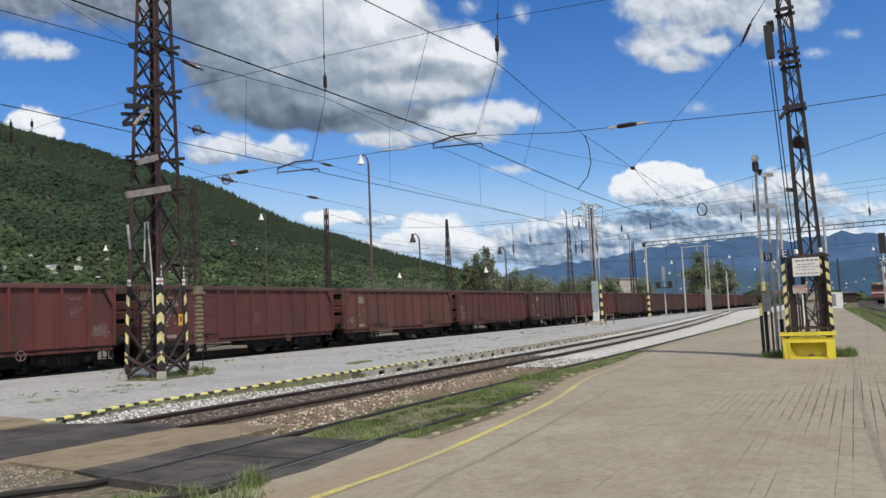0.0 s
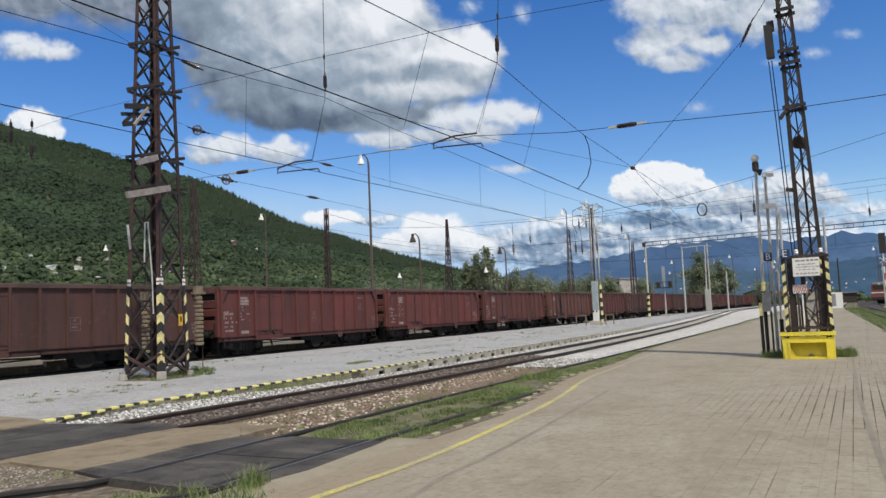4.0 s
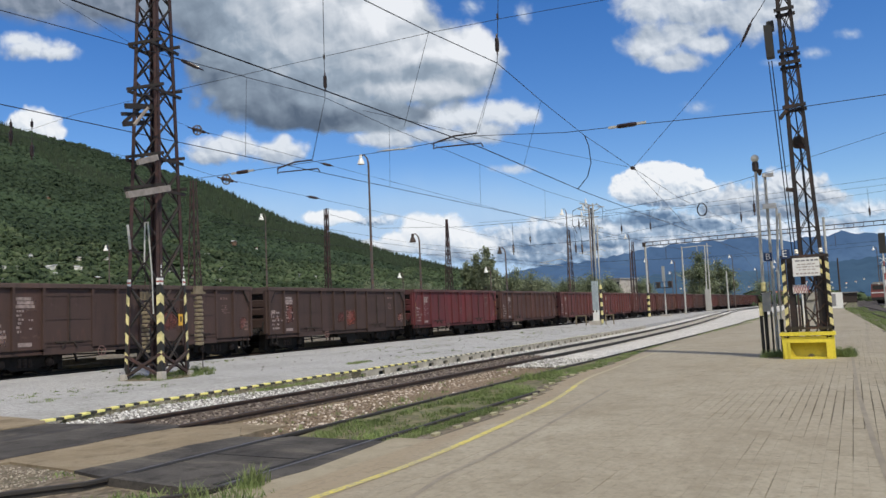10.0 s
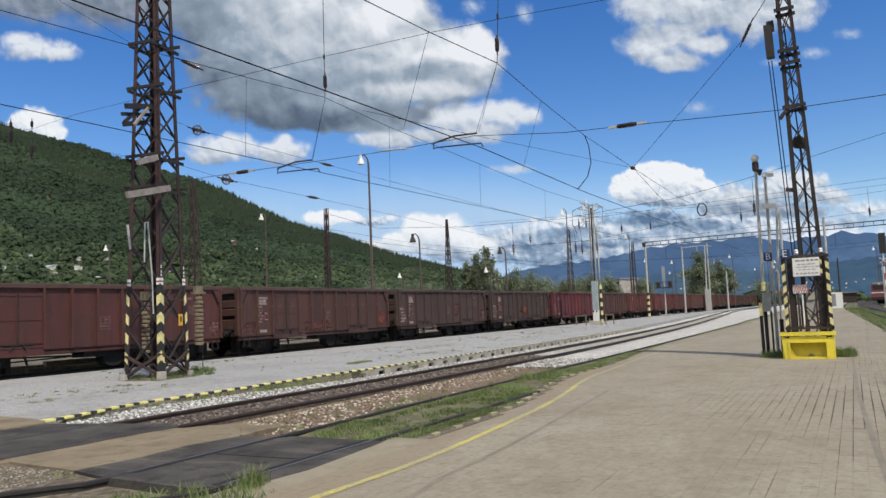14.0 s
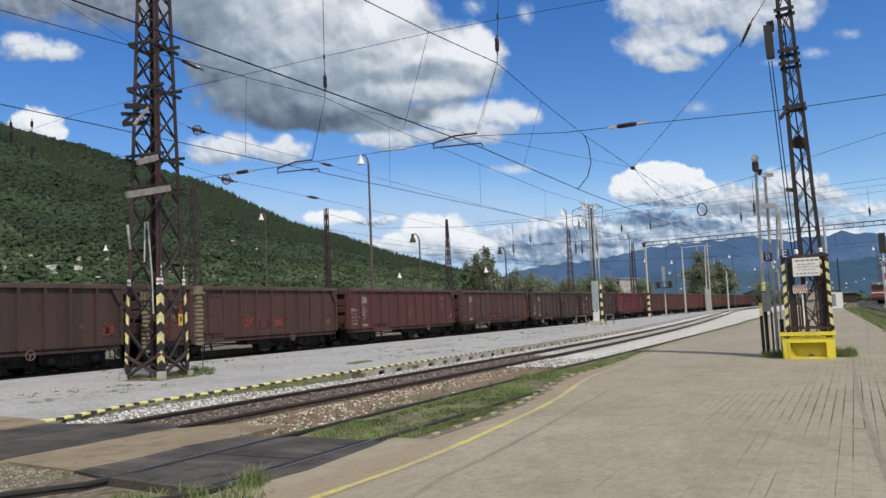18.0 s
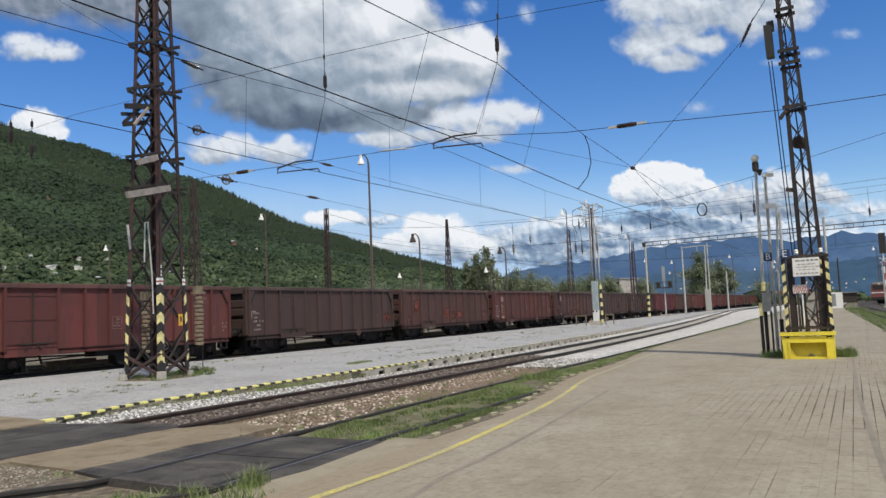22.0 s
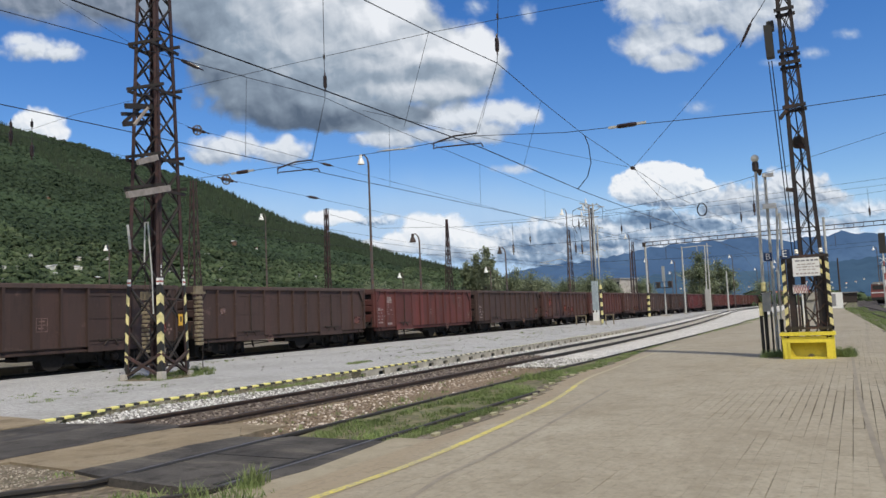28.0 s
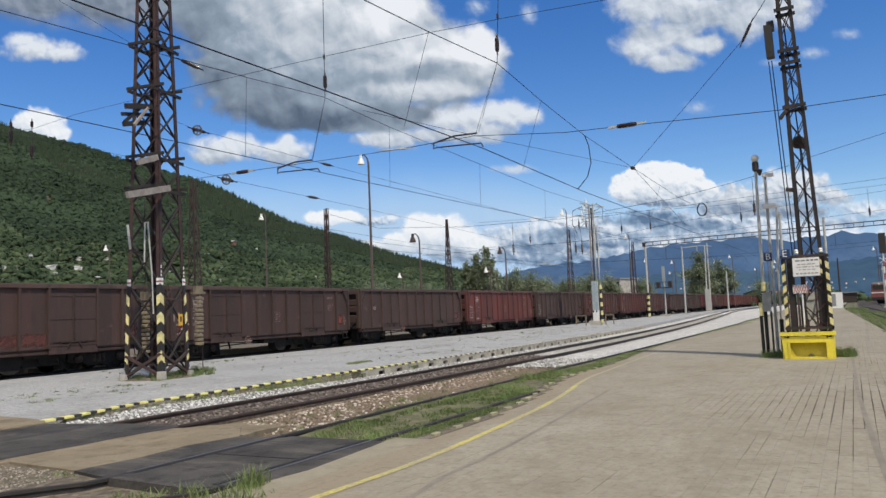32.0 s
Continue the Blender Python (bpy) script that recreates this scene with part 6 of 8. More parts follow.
# poles and boxes beside the cage
pole_a = thing("platform_lamp_pole", (23.3, 2.22, 0), "grey steel pole with a round white lamp", "lamp pole", "poles beside the mast")
part("tube", Mesh().tube([(0, 0, 0), (0, 0, 2.4), (0, -0.03, 5.45)], [0.05, 0.045, 0.04], 10), GALV, pole_a)
part("globe", Mesh().lathe((0, -0.03, 5.48), [(0.04, 0), (0.08, 0.02), (0.11, 0.08), (0.1, 0.16), (0.04, 0.21)], 12), LAMP_GLASS, pole_a, "milky round lamp globe")
part("lamp_collar", Mesh().lathe((0, -0.03, 5.2), [(0.05, 0), (0.09, 0.05), (0.09, 0.25), (0.06, 0.3)], 10), DARK_STEEL, pole_a)
part("loudspeaker", Mesh().lathe((-0.05, -0.13, 5.08), [(0.03, 0), (0.09, 0.16)], 10), DARK_STEEL, pole_a)
pole_b = thing("platform_sign_pole", (23.5, 1.98, 0), "thick grey steel pole with a small white lamp head", "pole", "poles beside the mast")
part("tube", Mesh().tube([(0, 0, 0), (0, 0, 3.0), (0, 0, 5.05)], [0.045, 0.042, 0.04], 10), GALV, pole_b)
part("lamp_head", Mesh().box((0, -0.08, 5.1), (0.14, 0.3, 0.1)), SIGN_WHITE, pole_b)
pole_c = thing("platform_bracket_pole", (23.4, 1.73, 0), "thin grey pole carrying a white lamp box", "pole", "poles beside the mast")
part("tube", Mesh().tube([(0, 0.1, 0), (0, 0.1, 2), (0, 0, 4.1), (0, 0.02, 4.2)], 0.032, 8), GALV, pole_c)
part("lamp_box", Mesh().box((0, 0.18, 4.2), (0.14, 0.36, 0.13)), SIGN_WHITE, pole_c, "white lamp box")
part("striped_sleeve", Mesh().tube([(0, 0.1, 0.02), (0, 0.1, 1.0)], 0.055, 8), BLACK, pole_c)
for i in range(8):
    part("stripe_sleeve", Mesh().tube([(0.0, 0.0, 0.05 + i * 0.25), (0, 0, 0.3 + i * 0.25)], 0.05 + 0.012 * (i > 4), 10), YELLOW_OLD if i in (5, 7) else BLACK, pole_a, "yellow stripe" if i in (5, 7) else "black stripe")
sign_b = thing("sector_sign", (23.36, 2.05, 2.76), "dark blue square sign with a white letter", "sign", "sector signs")
part("panel", Mesh().box((0, 0, 0), (0.02, 0.22, 0.24)), SIGN_BLUE, sign_b)
letters("B", 0.25, (-0.02, 0, 0), -90, SIGN_WHITE, sign_b)
sign_e = thing("sector_sign", (22.05, 1.5, 2.74), "dark blue square sign with a white letter beside the cage", "sign", "sector signs")
part("panel", Mesh().box((0, 0, 0), (0.02, 0.2, 0.24)), SIGN_BLUE, sign_e)
letters("E", 0.25, (-0.02, 0.03, 0), -90, SIGN_WHITE, sign_e)
part("bracket", Mesh().beam((0.02, 0.06, -0.06), (0.1, 0.12, -0.1), 0.04), GALV, sign_e)
part("bracket", Mesh().beam((0.02, 0, 0), (0.1, -0.03, 0), 0.03), GALV, sign_b)
box_g = thing("control_box", (23.18, 2.16, 1.18), "grey steel control box on thin black legs", "control box")
part("body", Mesh().span((-0.1, -0.1, 0.05), (0.1, 0.1, 0.55)), ENAMEL_GREY, box_g)
part("lid", Mesh().span((-0.12, -0.12, 0.55), (0.12, 0.12, 0.58)), ENAMEL_GREY, box_g)
for y in (-0.1, 0.18):
    part("leg", Mesh().beam((0, y, -1.18), (0, y, 0.06), 0.05), BLACK, box_g)
box_y = thing("yellow_box", (23.2, 2.31, 1.12), "narrow yellow ticket box with white front", "ticket box")
part("body", Mesh().span((-0.1, -0.05, 0), (0.1, 0.05, 0.36)), YELLOW_OLD, box_y)
part("stalk", Mesh().beam((0, 0, -1.18), (0, 0, 0), 0.05), BLACK, box_y)


def hook_lamp(x, y, height, label="tall steel lamp post with a bell-shaped lamp", size=1.0, side=1, hood=None):
    t = thing("yard_lamp_post", (x, y, -0.2), label, "lamp post", "yard lamp posts")
    part("post", Mesh().tube([(0, 0, 0), (0, 0, height * 0.5), (0, 0, height - 0.6), (0.02, 0.12 * side, height - 0.25), (0, 0.35 * side, height), (0, 0.6 * side, height - 0.05)],
                             [0.13, 0.095, 0.07, 0.055, 0.045, 0.04], 8), rusty("lamp_post_steel", (0.1, 0.085, 0.08), amount=0.4), t)
    part("lamp_bell", Mesh().lathe((0, 0.62 * side, height - 0.85 * size), [(0.34 * size, 0), (0.3 * size, 0.15), (0.16 * size, 0.4), (0.13 * size, 0.7), (0.05, 0.8 * size)], 12), hood or SIGN_WHITE, t, "bell-shaped lamp hood")
    return t


hook_lamp(44.4, 29.2, 13.1, size=0.75)
hook_lamp(54.3, 31.0, 8.4, "steel lamp post with a dark bell lamp", 0.8, 1, DARK_STEEL)
hook_lamp(71.9, 31.0, 8.3, "steel lamp post with a dark bell lamp", 0.8, 1, DARK_STEEL)
hook_lamp(100.0, 33.8, 15.4)
hook_lamp(69.0, 60.0, 14.4, "distant lamp post with a pale bell lamp", 0.9)
hook_lamp(65, 82, 12.2, "distant lamp post with a pale bell lamp", 0.9)
hook_lamp(103, 62.0, 8.5, "distant lamp post with a pale bell lamp", 1.0)
hook_lamp(88, 40.1, 7.4, "distant lamp post with a pale bell lamp", 0.8)
hook_lamp(135.7, 34.5, 14.6, "distant lamp post with a pale bell lamp", 1.0)


def slim_mast(x, y, height, w0, w1, label="slender rusty lattice mast behind the wagons"):
    t = thing("slim_mast", (x, y, -0.2), label, "mast", "slender yard masts")
    lattice(t, w0, w1, 0, height, steps(0.3, height - 0.3, 12), 0.075, 0.035, LEG_RUST, True)
    return t


slim_mast(30.4, 31.5, 9.6, 0.7, 0.25)
slim_mast(45.8, 34, 9.9, 0.42, 0.26)
slim_mast(65.0, 34, 10.8, 0.85, 0.18)
slim_mast(101.0, 34, 12.5, 1.0, 0.35)
slim_mast(140.0, 35, 13.5, 0.8, 0.35)
slim_mast(146.0, 37, 12.5, 0.8, 0.35)
# ---------------------------------------------------------------- overhead lines
def wire(name, pts, r, t, label=""):
    return part(name, Mesh().tube(pts, r, 5), WIRE, t, label)


SPAN_X = 16.6
# line A, over the front track
line_a = thing("overhead_line", (0, 0, 0), "dark catenary line with contact wire and droppers", "overhead line", "overhead lines")
ya = lambda x: 12.83 - 0.0413 * (x - 7.96)
ca = [(x, ya(x) - 0.01, 5.5) for x in (-40, 0, 16.6, 32, 60)] + [(110, 12.5, 5.5), (200, 20, 5.5)]
wire("contact_wire", ca, 0.0095, line_a)
ma = [(-40, ya(-40), 7.4), (-15, ya(-15), 6.75), (0, ya(0), 6.95), (8, ya(8), 7.19), (14, ya(14), 7.47), (16.6, 12.3, 7.56), (20, ya(20), 7.41), (26, ya(26), 7.13), (32.2, ya(32.2), 6.85), (42, ya(42), 6.8), (60, ya(60), 7.5), (110, 12.5, 7.4), (200, 20, 7.2)]
wire("messenger_wire", ma, 0.008, line_a)
for x, z in ((13.9, 7.46), (20.0, 7.41), (26.0, 7.13), (32.2, 6.85), (38.5, 6.8), (5.0, 7.1)):
    wire("dropper", [(x, ya(x), z), (x - 0.1, ya(x) - 0.01, 5.5)], 0.005, line_a)
# line B, over the siding
line_b = thing("overhead_line", (0, 0, 0), "dark catenary line anchored at the platform mast", "overhead line", "overhead lines")
yb = lambda x: 8.17 - 0.0165 * (x - 5.8)
cb = [(-40, 9.8, 5.5), (0, 8.42, 5.57), (5.8, 8.17, 5.57), (10.7, 7.93, 5.55), (16.6, 7.64, 5.5), (25.6, 7.85, 5.5), (54, 7.5, 5.5), (110, 7.0, 5.5), (200, 10, 5.5)]
wire("contact_wire", cb, 0.012, line_b)
mb = [(-40, 7.6, 7.6), (-10, 7.4, 6.8), (3, 7.2, 6.75), (10.9, 7.13, 7.06), (13.2, 7.13, 7.21), (16.6, 7.13, 7.5), (19.5, 7.13, 7.24), (23.3, 7.13, 6.99), (29.3, 7.13, 6.85), (38.5, 7.13, 6.69), (60, 7.2, 7.2), (110, 7.0, 7.2), (200, 10, 7.2)]
wire("messenger_wire", mb, 0.0095, line_b)
for x, z in ((13.2, 7.21), (19.5, 7.24), (34, 6.75)):
    wire("dropper", [(x, 7.13, z), (x + 0.45, yb(x), 5.5)], 0.005, line_b)
wire("jumper_cable", [(23.3, 7.13, 6.99), (23.9, 7.2, 6.8), (24.4, 7.3, 6.3), (24.6, 7.5, 5.9), (24.6, 7.86, 5.52)], 0.016, line_b, "looping jumper cable")
wire("anchor_wire", [(29.3, 7.13, 6.85), (22.5, 2.11, 8.9)], 0.008, line_b)
insulator("insulator", (22.45, 2.2, 8.75), (22.5, 1.95, 9.25), 0.045, BROWN_GLAZE, line_b)
wire("anchor_wire", [(22.5, 1.95, 9.25), (22.5, 1.4, 10.0)], 0.012, line_b)
wire("anchor_wire", [(29.3, 7.13, 6.85), (41, 7.4, 5.6)], 0.008, line_b)
wire("anchor_wire", [(29.3, 7.13, 6.85), (18.5, 8.65, 6.3), (14.6, 9.69, 6.32)], 0.006, line_b)
part("clamp", Mesh().box((29.3, 7.13, 6.84), (0.25, 0.12, 0.1)), DARK_STEEL, line_b)

# cross span between the tower and a mast past the platform
span = thing("cross_span", (0, 0, 0), "cross span of steel cables carrying the overhead lines", "cross span")
up = [(SPAN_X, 40, 9.0), (SPAN_X, 24.87, 8.6), (SPAN_X, 22.5, 8.74), (SPAN_X, 18.9, 8.75)]
wire("upper_cable", up, 0.006, span)
wire("upper_cable", [(SPAN_X, 17.9, 8.74), (SPAN_X, 12.2, 8.68), (SPAN_X, 8.95, 8.64), (SPAN_X, 6.8, 8.56), (SPAN_X, 4.4, 8.43), (SPAN_X, -14, 8.3)], 0.007, span)
wire("lower_cable", [(SPAN_X, 17.8, 5.9), (SPAN_X, 15.24, 5.86), (SPAN_X, 10.25, 5.79), (SPAN_X, 7.82, 5.82), (SPAN_X, 5.54, 5.56), (SPAN_X, 4.1, 5.5), (SPAN_X, 1.03, 5.34), (SPAN_X, -14, 5.3)], 0.008, span)
wire("top_cable", [(SPAN_X, 18.4, 13.9), (SPAN_X, 12.2, 12.0), (SPAN_X, 7.0, 11.2), (SPAN_X, -3, 11.6), (SPAN_X, -14, 13.8)], 0.007, span)
for y0, z0, y1, z1 in ((12.2, 12.0, 12.25, 7.52), (6.88, 11.2, 7.13, 7.5)):
    wire("hanger", [(SPAN_X, y0, z0), (SPAN_X, y1, z1)], 0.009, span)
    insulator("insulator", (SPAN_X, y1 - 0.02, z1 + 0.28), (SPAN_X, y1 - 0.02, z1 + 0.62), 0.055, BROWN_GLAZE, span)
    part("clamp", Mesh().box((SPAN_X, y1 - (0.01 if y1 > 10 else 0.07), z1 + 1.15), (0.04, 0.04, 0.12)), DARK_STEEL, span)
for y0, z0, y1 in ((12.25, 7.52, 12.74), (7.13, 7.5, 7.75)):
    for d in (-0.08, 0.08):
        wire("hanger", [(SPAN_X, y0, z0), (SPAN_X + d, y1 + d, 5.87)], 0.005, span)
for y in (15.24, 4.11):
    insulator("insulator", (SPAN_X, y - 0.22, 5.86 if y > 8 else 5.51), (SPAN_X, y + 0.22, 5.86 if y > 8 else 5.51), 0.055, BROWN_GLAZE, span)
    for s in (-1, 1):
        part("insulator_end", Mesh().beam((SPAN_X, y + s * 0.22, 5.86 if y > 8 else 5.51), (SPAN_X, y + s * 0.42, 5.86 if y > 8 else 5.51), 0.05), GALV, span)
insulator("insulator", (SPAN_X, 9.75, 5.78), (SPAN_X, 10.45, 5.82), 0.026, GALV, span)
for y, y2, y3 in ((13.95, 12.74, 12.5), (8.96, 7.75, 7.6)):
    part("registration_arm", Mesh().tube([(SPAN_X, y, 5.8), (SPAN_X, (y + y2) / 2, 5.9), (SPAN_X, y2, 5.88)], 0.022, 7), DARK_STEEL, span)
    part("registration_arm", Mesh().tube([(SPAN_X, y, 5.82), (SPAN_X, y, 5.66), (SPAN_X, y - 0.1, 5.68), (SPAN_X, y3 + 0.05, 5.62), (SPAN_X, y3, 5.52)], 0.018, 7), DARK_STEEL, span)
for x, z0, z1 in ((16.58, 8.96, 7.50), (15.82, 8.77, 7.88)):
    wire("hanger", [(x, 24.87, z0), (x, 24.87, z1)], 0.014, span)
    insulator("insulator", (x, 24.87, z1 + 0.1), (x, 24.87, z1 + 0.5), 0.07, BROWN_GLAZE, span)
    insulator("insulator", (x, 24.87, z0 - 0.3), (x, 24.87, z0 - 0.1), 0.05, BROWN_GLAZE, span)

# wires anchored at the tower
PULLEY = plain("weathered_pulley_iron", (0.12, 0.11, 0.105), 0.6, 0.4)
anchor = thing("anchored_wires", (0, 0, 0), "tensioned wires with ring insulators anchored at the tower", "wires")
wire("anchor_wire", [(16.7, 18.1, 7.85), (16.81, 17.38, 7.5), (22.5, 16.6, 7.15), (33, 15.2, 6.6), (46, 13.2, 5.9), (60, 11, 5.6)], 0.006, anchor)
wire("anchor_wire", [(16.7, 18.1, 6.5), (17.73, 16.94, 6.0), (22.4, 17.2, 6.0), (32.6, 18.0, 6.0), (60, 20, 5.9), (150, 25, 5.9)], 0.006, anchor)
wire("anchor_wire", [(16.6, 18.3, 9.9), (13.9, 12.6, 7.5)], 0.005, anchor)
wire("anchor_wire", [(-30, 25, 9.2), (12.0, 16.98, 9.78), (16.1, 18.7, 10.0)], 0.006, anchor)
wire("anchor_wire", [(-20, 18.6, 6.4), (16.0, 18.3, 6.5)], 0.005, anchor)
for x, y, z in ((16.95, 17.36, 7.48), (17.73, 16.96, 6.0)):
    rg = Mesh()
    for k in range(16):
        a, b = 2 * math.pi * k / 16, 2 * math.pi * (k + 1) / 16
        rg.tube([(x + 0.13 * math.cos(a) * 0.7, y - 0.13 * math.cos(a) * 0.7, z + 0.15 * math.sin(a)), (x + 0.13 * math.cos(b) * 0.7, y - 0.13 * math.cos(b) * 0.7, z + 0.15 * math.sin(b))], 0.022, 5, False)
    for a in (0.4, 1.45, 2.5):
        rg.beam((x + 0.09 * math.cos(a), y - 0.09 * math.cos(a), z + 0.14 * math.sin(a)), (x - 0.09 * math.cos(a), y + 0.09 * math.cos(a), z - 0.14 * math.sin(a)), 0.03)
    part("tension_pulley", rg, PULLEY, anchor, "dark spoked tension pulley")
    insulator("insulator", (x - 0.2, y + 0.03, z + 0.02), (x + 0.3, y - 0.03, z - 0.02), 0.05, BROWN_GLAZE, anchor)
insulator("insulator", (16.02, 17.0, 9.35), (16.69, 17.0, 9.29), 0.06, BROWN_GLAZE, anchor)
for x, y, z in ((22.5, 16.6, 7.16), (22.4, 17.2, 6.0)):
    insulator("insulator", (x - 0.25, y, z), (x + 0.25, y, z), 0.05, BROWN_GLAZE, anchor)

# second cross span farther on
span2 = thing("cross_span", (0, 0, 0), "farther cross span of thin cables", "cross span")
wire("upper_cable", [(45.8, 33.9, 9.3), (43.5, 28, 7.5), (43.5, 21.4, 7.0), (43.5, 14.8, 6.9), (43.5, 12.5, 7.08), (43.5, 8.2, 7.43), (43.5, 5.2, 7.95), (43.5, 2.65, 8.45), (43.5, 1.28, 8.85), (43.5, -2, 9.57), (43.5, -14, 12.5)], 0.012, span2)
wire("lower_cable", [(46, 26, 5.6), (46, 14, 5.7), (46, 8, 6.4), (46, -12, 7.6)], 0.008, span2)
for y, z0, z1 in ((18.2, 7.0, 5.1), (4.3, 8.1, 6.2)):
    wire("hanger", [(43.5, y, z0), (43.5, y, z1)], 0.012, span2)
    insulator("insulator", (43.5, y, z1), (43.5, y, z1 + 0.5), 0.07, BROWN_GLAZE, span2, 4)
ringc = Mesh()
for k in range(20):
    a, b = 2 * math.pi * k / 20, 2 * math.pi * (k + 1) / 20
    for q in (0.5, 0.44):
        ringc.tube([(60, 9.6 + q * 0.72 * math.cos(a), 8.57 + q * math.sin(a)), (60, 9.6 + q * 0.72 * math.cos(b), 8.57 + q * math.sin(b))], 0.025, 5, False)
coil = thing("cable_coil", (0, 0, 0), "coil of spare cable hanging from the wires", "cable coil")
part("loops", ringc, WIRE, coil)
wire("carrier_wire", [(60, 20, 8.7), (60, 9.6, 9.05), (60, -5, 9.6)], 0.012, coil)
far_wires = thing("far_wires", (0, 0, 0), "thin wires crossing the far yard", "wires")
for k, pts in enumerate(([(70, 32, 8.0), (70, 12, 7.6), (70, -4, 8.4)], [(85, 34, 6.8), (85, 12, 6.4), (85, -10, 7.0)], [(30, 30, 7.0), (70, 29.5, 6.6), (140, 29, 7)], [(30, 27, 5.9), (80, 26.4, 5.8), (200, 26.4, 5.8)],
                         [(44, 40, 9.6), (66, 38, 8.6), (100, 36, 9)], [(120, 40, 9), (120, 10, 8), (120, -20, 9)], [(25, -3.4, 5.6), (70, -3.8, 5.5), (200, -4, 5.5)], [(25, -3.4, 7.4), (50, -3.6, 6.7), (90, -3.8, 7.3)])):
    wire("span_wire", pts, 0.012 if k < 6 else 0.009, far_wires)

for y, z0, z1 in ((27.5, 10.0, 8.2), (22.5, 10.4, 9.2), (21.8, 10.4, 9.2), (18.45, 10.2, 8.4), (15.8, 10.2, 8.4), (8.05, 10.0, 8.5), (-1.6, 10.2, 8.0)):
    wire("hanger", [(70, y, z0), (70, y - 0.03, z1 + 0.7)], 0.012, far_wires)
    insulator("insulator", (70, y - 0.03, z1), (70, y - 0.03, z1 + 0.55), 0.085, BROWN_GLAZE, far_wires, 4)
wire("span_wire", [(70, 33, 10.6), (70, 22, 10.3), (70, 10, 9.95), (70, -6, 10.4)], 0.012, far_wires)
for y, z in ((29.6, 6.6), (25.2, 7.3)):
    part("cantilever_arm", Mesh().tube([(78, y, z), (78, y - 2.4, z + 0.25), (78, y - 2.9, z)], 0.035, 6).tube([(78, y, z), (78, y - 2.6, z - 0.5)], 0.03, 6), GALV, far_wires, "pale steel cantilever arm")

# ---------------------------------------------------------------- gantry and poles down the yard
gantry = thing("signal_gantry", (100, 23.4, 0), "long grey lattice gantry across the tracks with striped legs", "gantry")
part("leg", Mesh().tube([(0, 0, 0), (0, 0, 9.6)], 0.13, 8), GALV, gantry)
stripe_m = [Mesh().lathe((0, 0, 0), [(0.175, 0), (0.175, 0.38)], 10).data("stripe_sleeve", q) for q in (YELLOW_OLD, BLACK)]
for i in range(8):
    part("stripe_sleeve", stripe_m[i % 2], None, gantry).matrix_basis = pose(0, 0, 0.1 + 0.38 * i)
part("leg", Mesh().tube([(0, -40, 0), (0, -40, 9.4)], 0.16, 8), GALV, gantry)
for z in (9.2, 9.7):
    part("chord", Mesh().beam((0, 0, z), (0, -40, z + 0.5), 0.1), DARK_STEEL, gantry)
for i in range(40):
    part("web_bar", Mesh().beam((0, -i, 9.2 + i * 0.0125), (0, -i - 0.02, 9.7 + i * 0.0125), 0.06), DARK_STEEL, gantry)
part("head_block", Mesh().box((0, 0.1, 9.4), (0.3, 0.4, 0.6)), DARK_STEEL, gantry)
for y in (-2.6, -15, -22):
    part("hanger", Mesh().beam((0, y, 8.8), (0, y, 7.4), 0.05), DARK_STEEL, gantry)

eq = thing("switching_pole", (67.0, 20.12, 0), "pole with disconnector switches, grey cable covers and a striped foot", "switching pole")
for y, h, rr, mt in ((0.4, 10.8, 0.075, PALE_STEEL), (0.21, 10.5, 0.07, DARK_STEEL), (0.03, 10.9, 0.08, GALV), (-0.26, 8.9, 0.06, GALV)):
    part("pole", Mesh().tube([(0, y, 0), (0, y + 0.02, h * 0.6), (0, y - 0.03, h)], rr, 8), mt, eq)
for y, z, q in ((0.9, 10.9, 0.7), (-0.7, 10.5, 0.5), (0.8, 9.3, 0.5), (-0.5, 8.6, 0.6)):
    part("bracket", Mesh().beam((0, 0.2, z - q), (0.1, y, z), 0.06).beam((0.1, y - 0.3, z), (0.1, y + 0.3, z + 0.12), 0.07), GALV, eq)
COVER = plain("pale_blue_grey_cover", (0.36, 0.42, 0.45), 0.5)
for q in range(4):
    part("cable_cover", Mesh().span((-0.15 - 0.02 * (q % 2), -0.02 + q * 0.135, 1.3), (0.12, 0.1 + q * 0.135, 3.9)), COVER, eq, "pale blue-grey cable cover")
for q in range(4):
    part("cover_foot", Mesh().span((-0.16 - 0.02 * (q % 2), -0.02 + q * 0.135, 0.3), (0.12, 0.1 + q * 0.135, 1.3 - 0.2 * (q % 2))), SIGN_WHITE, eq, "white painted base")
part("plinth", Mesh().span((-0.3, -0.1, -0.1), (0.3, 0.85, 0.35)), CONCRETE, eq)
for i in range(9):
    part("stripe_sleeve", stripe_m[i % 2], None, eq).matrix_basis = pose(0, -0.27, 0.1 + 0.38 * i) @ Matrix.Diagonal((0.62, 0.62, 1, 1))
for y, z in ((0.55, 9.6), (0.35, 10.2), (0.1, 10.7)):
    part("switch_arm", Mesh().beam((0, 0.1, z), (0, y + 1.1, z + 0.35), 0.1).beam((0, -0.5, z + 0.1), (0, y + 0.6, z - 0.1), 0.07), GALV, eq)
    insulator("insulator", (0, y + 0.5, z + 0.1), (0, y + 0.55, z + 0.6), 0.1, SIGN_WHITE, eq, 4)
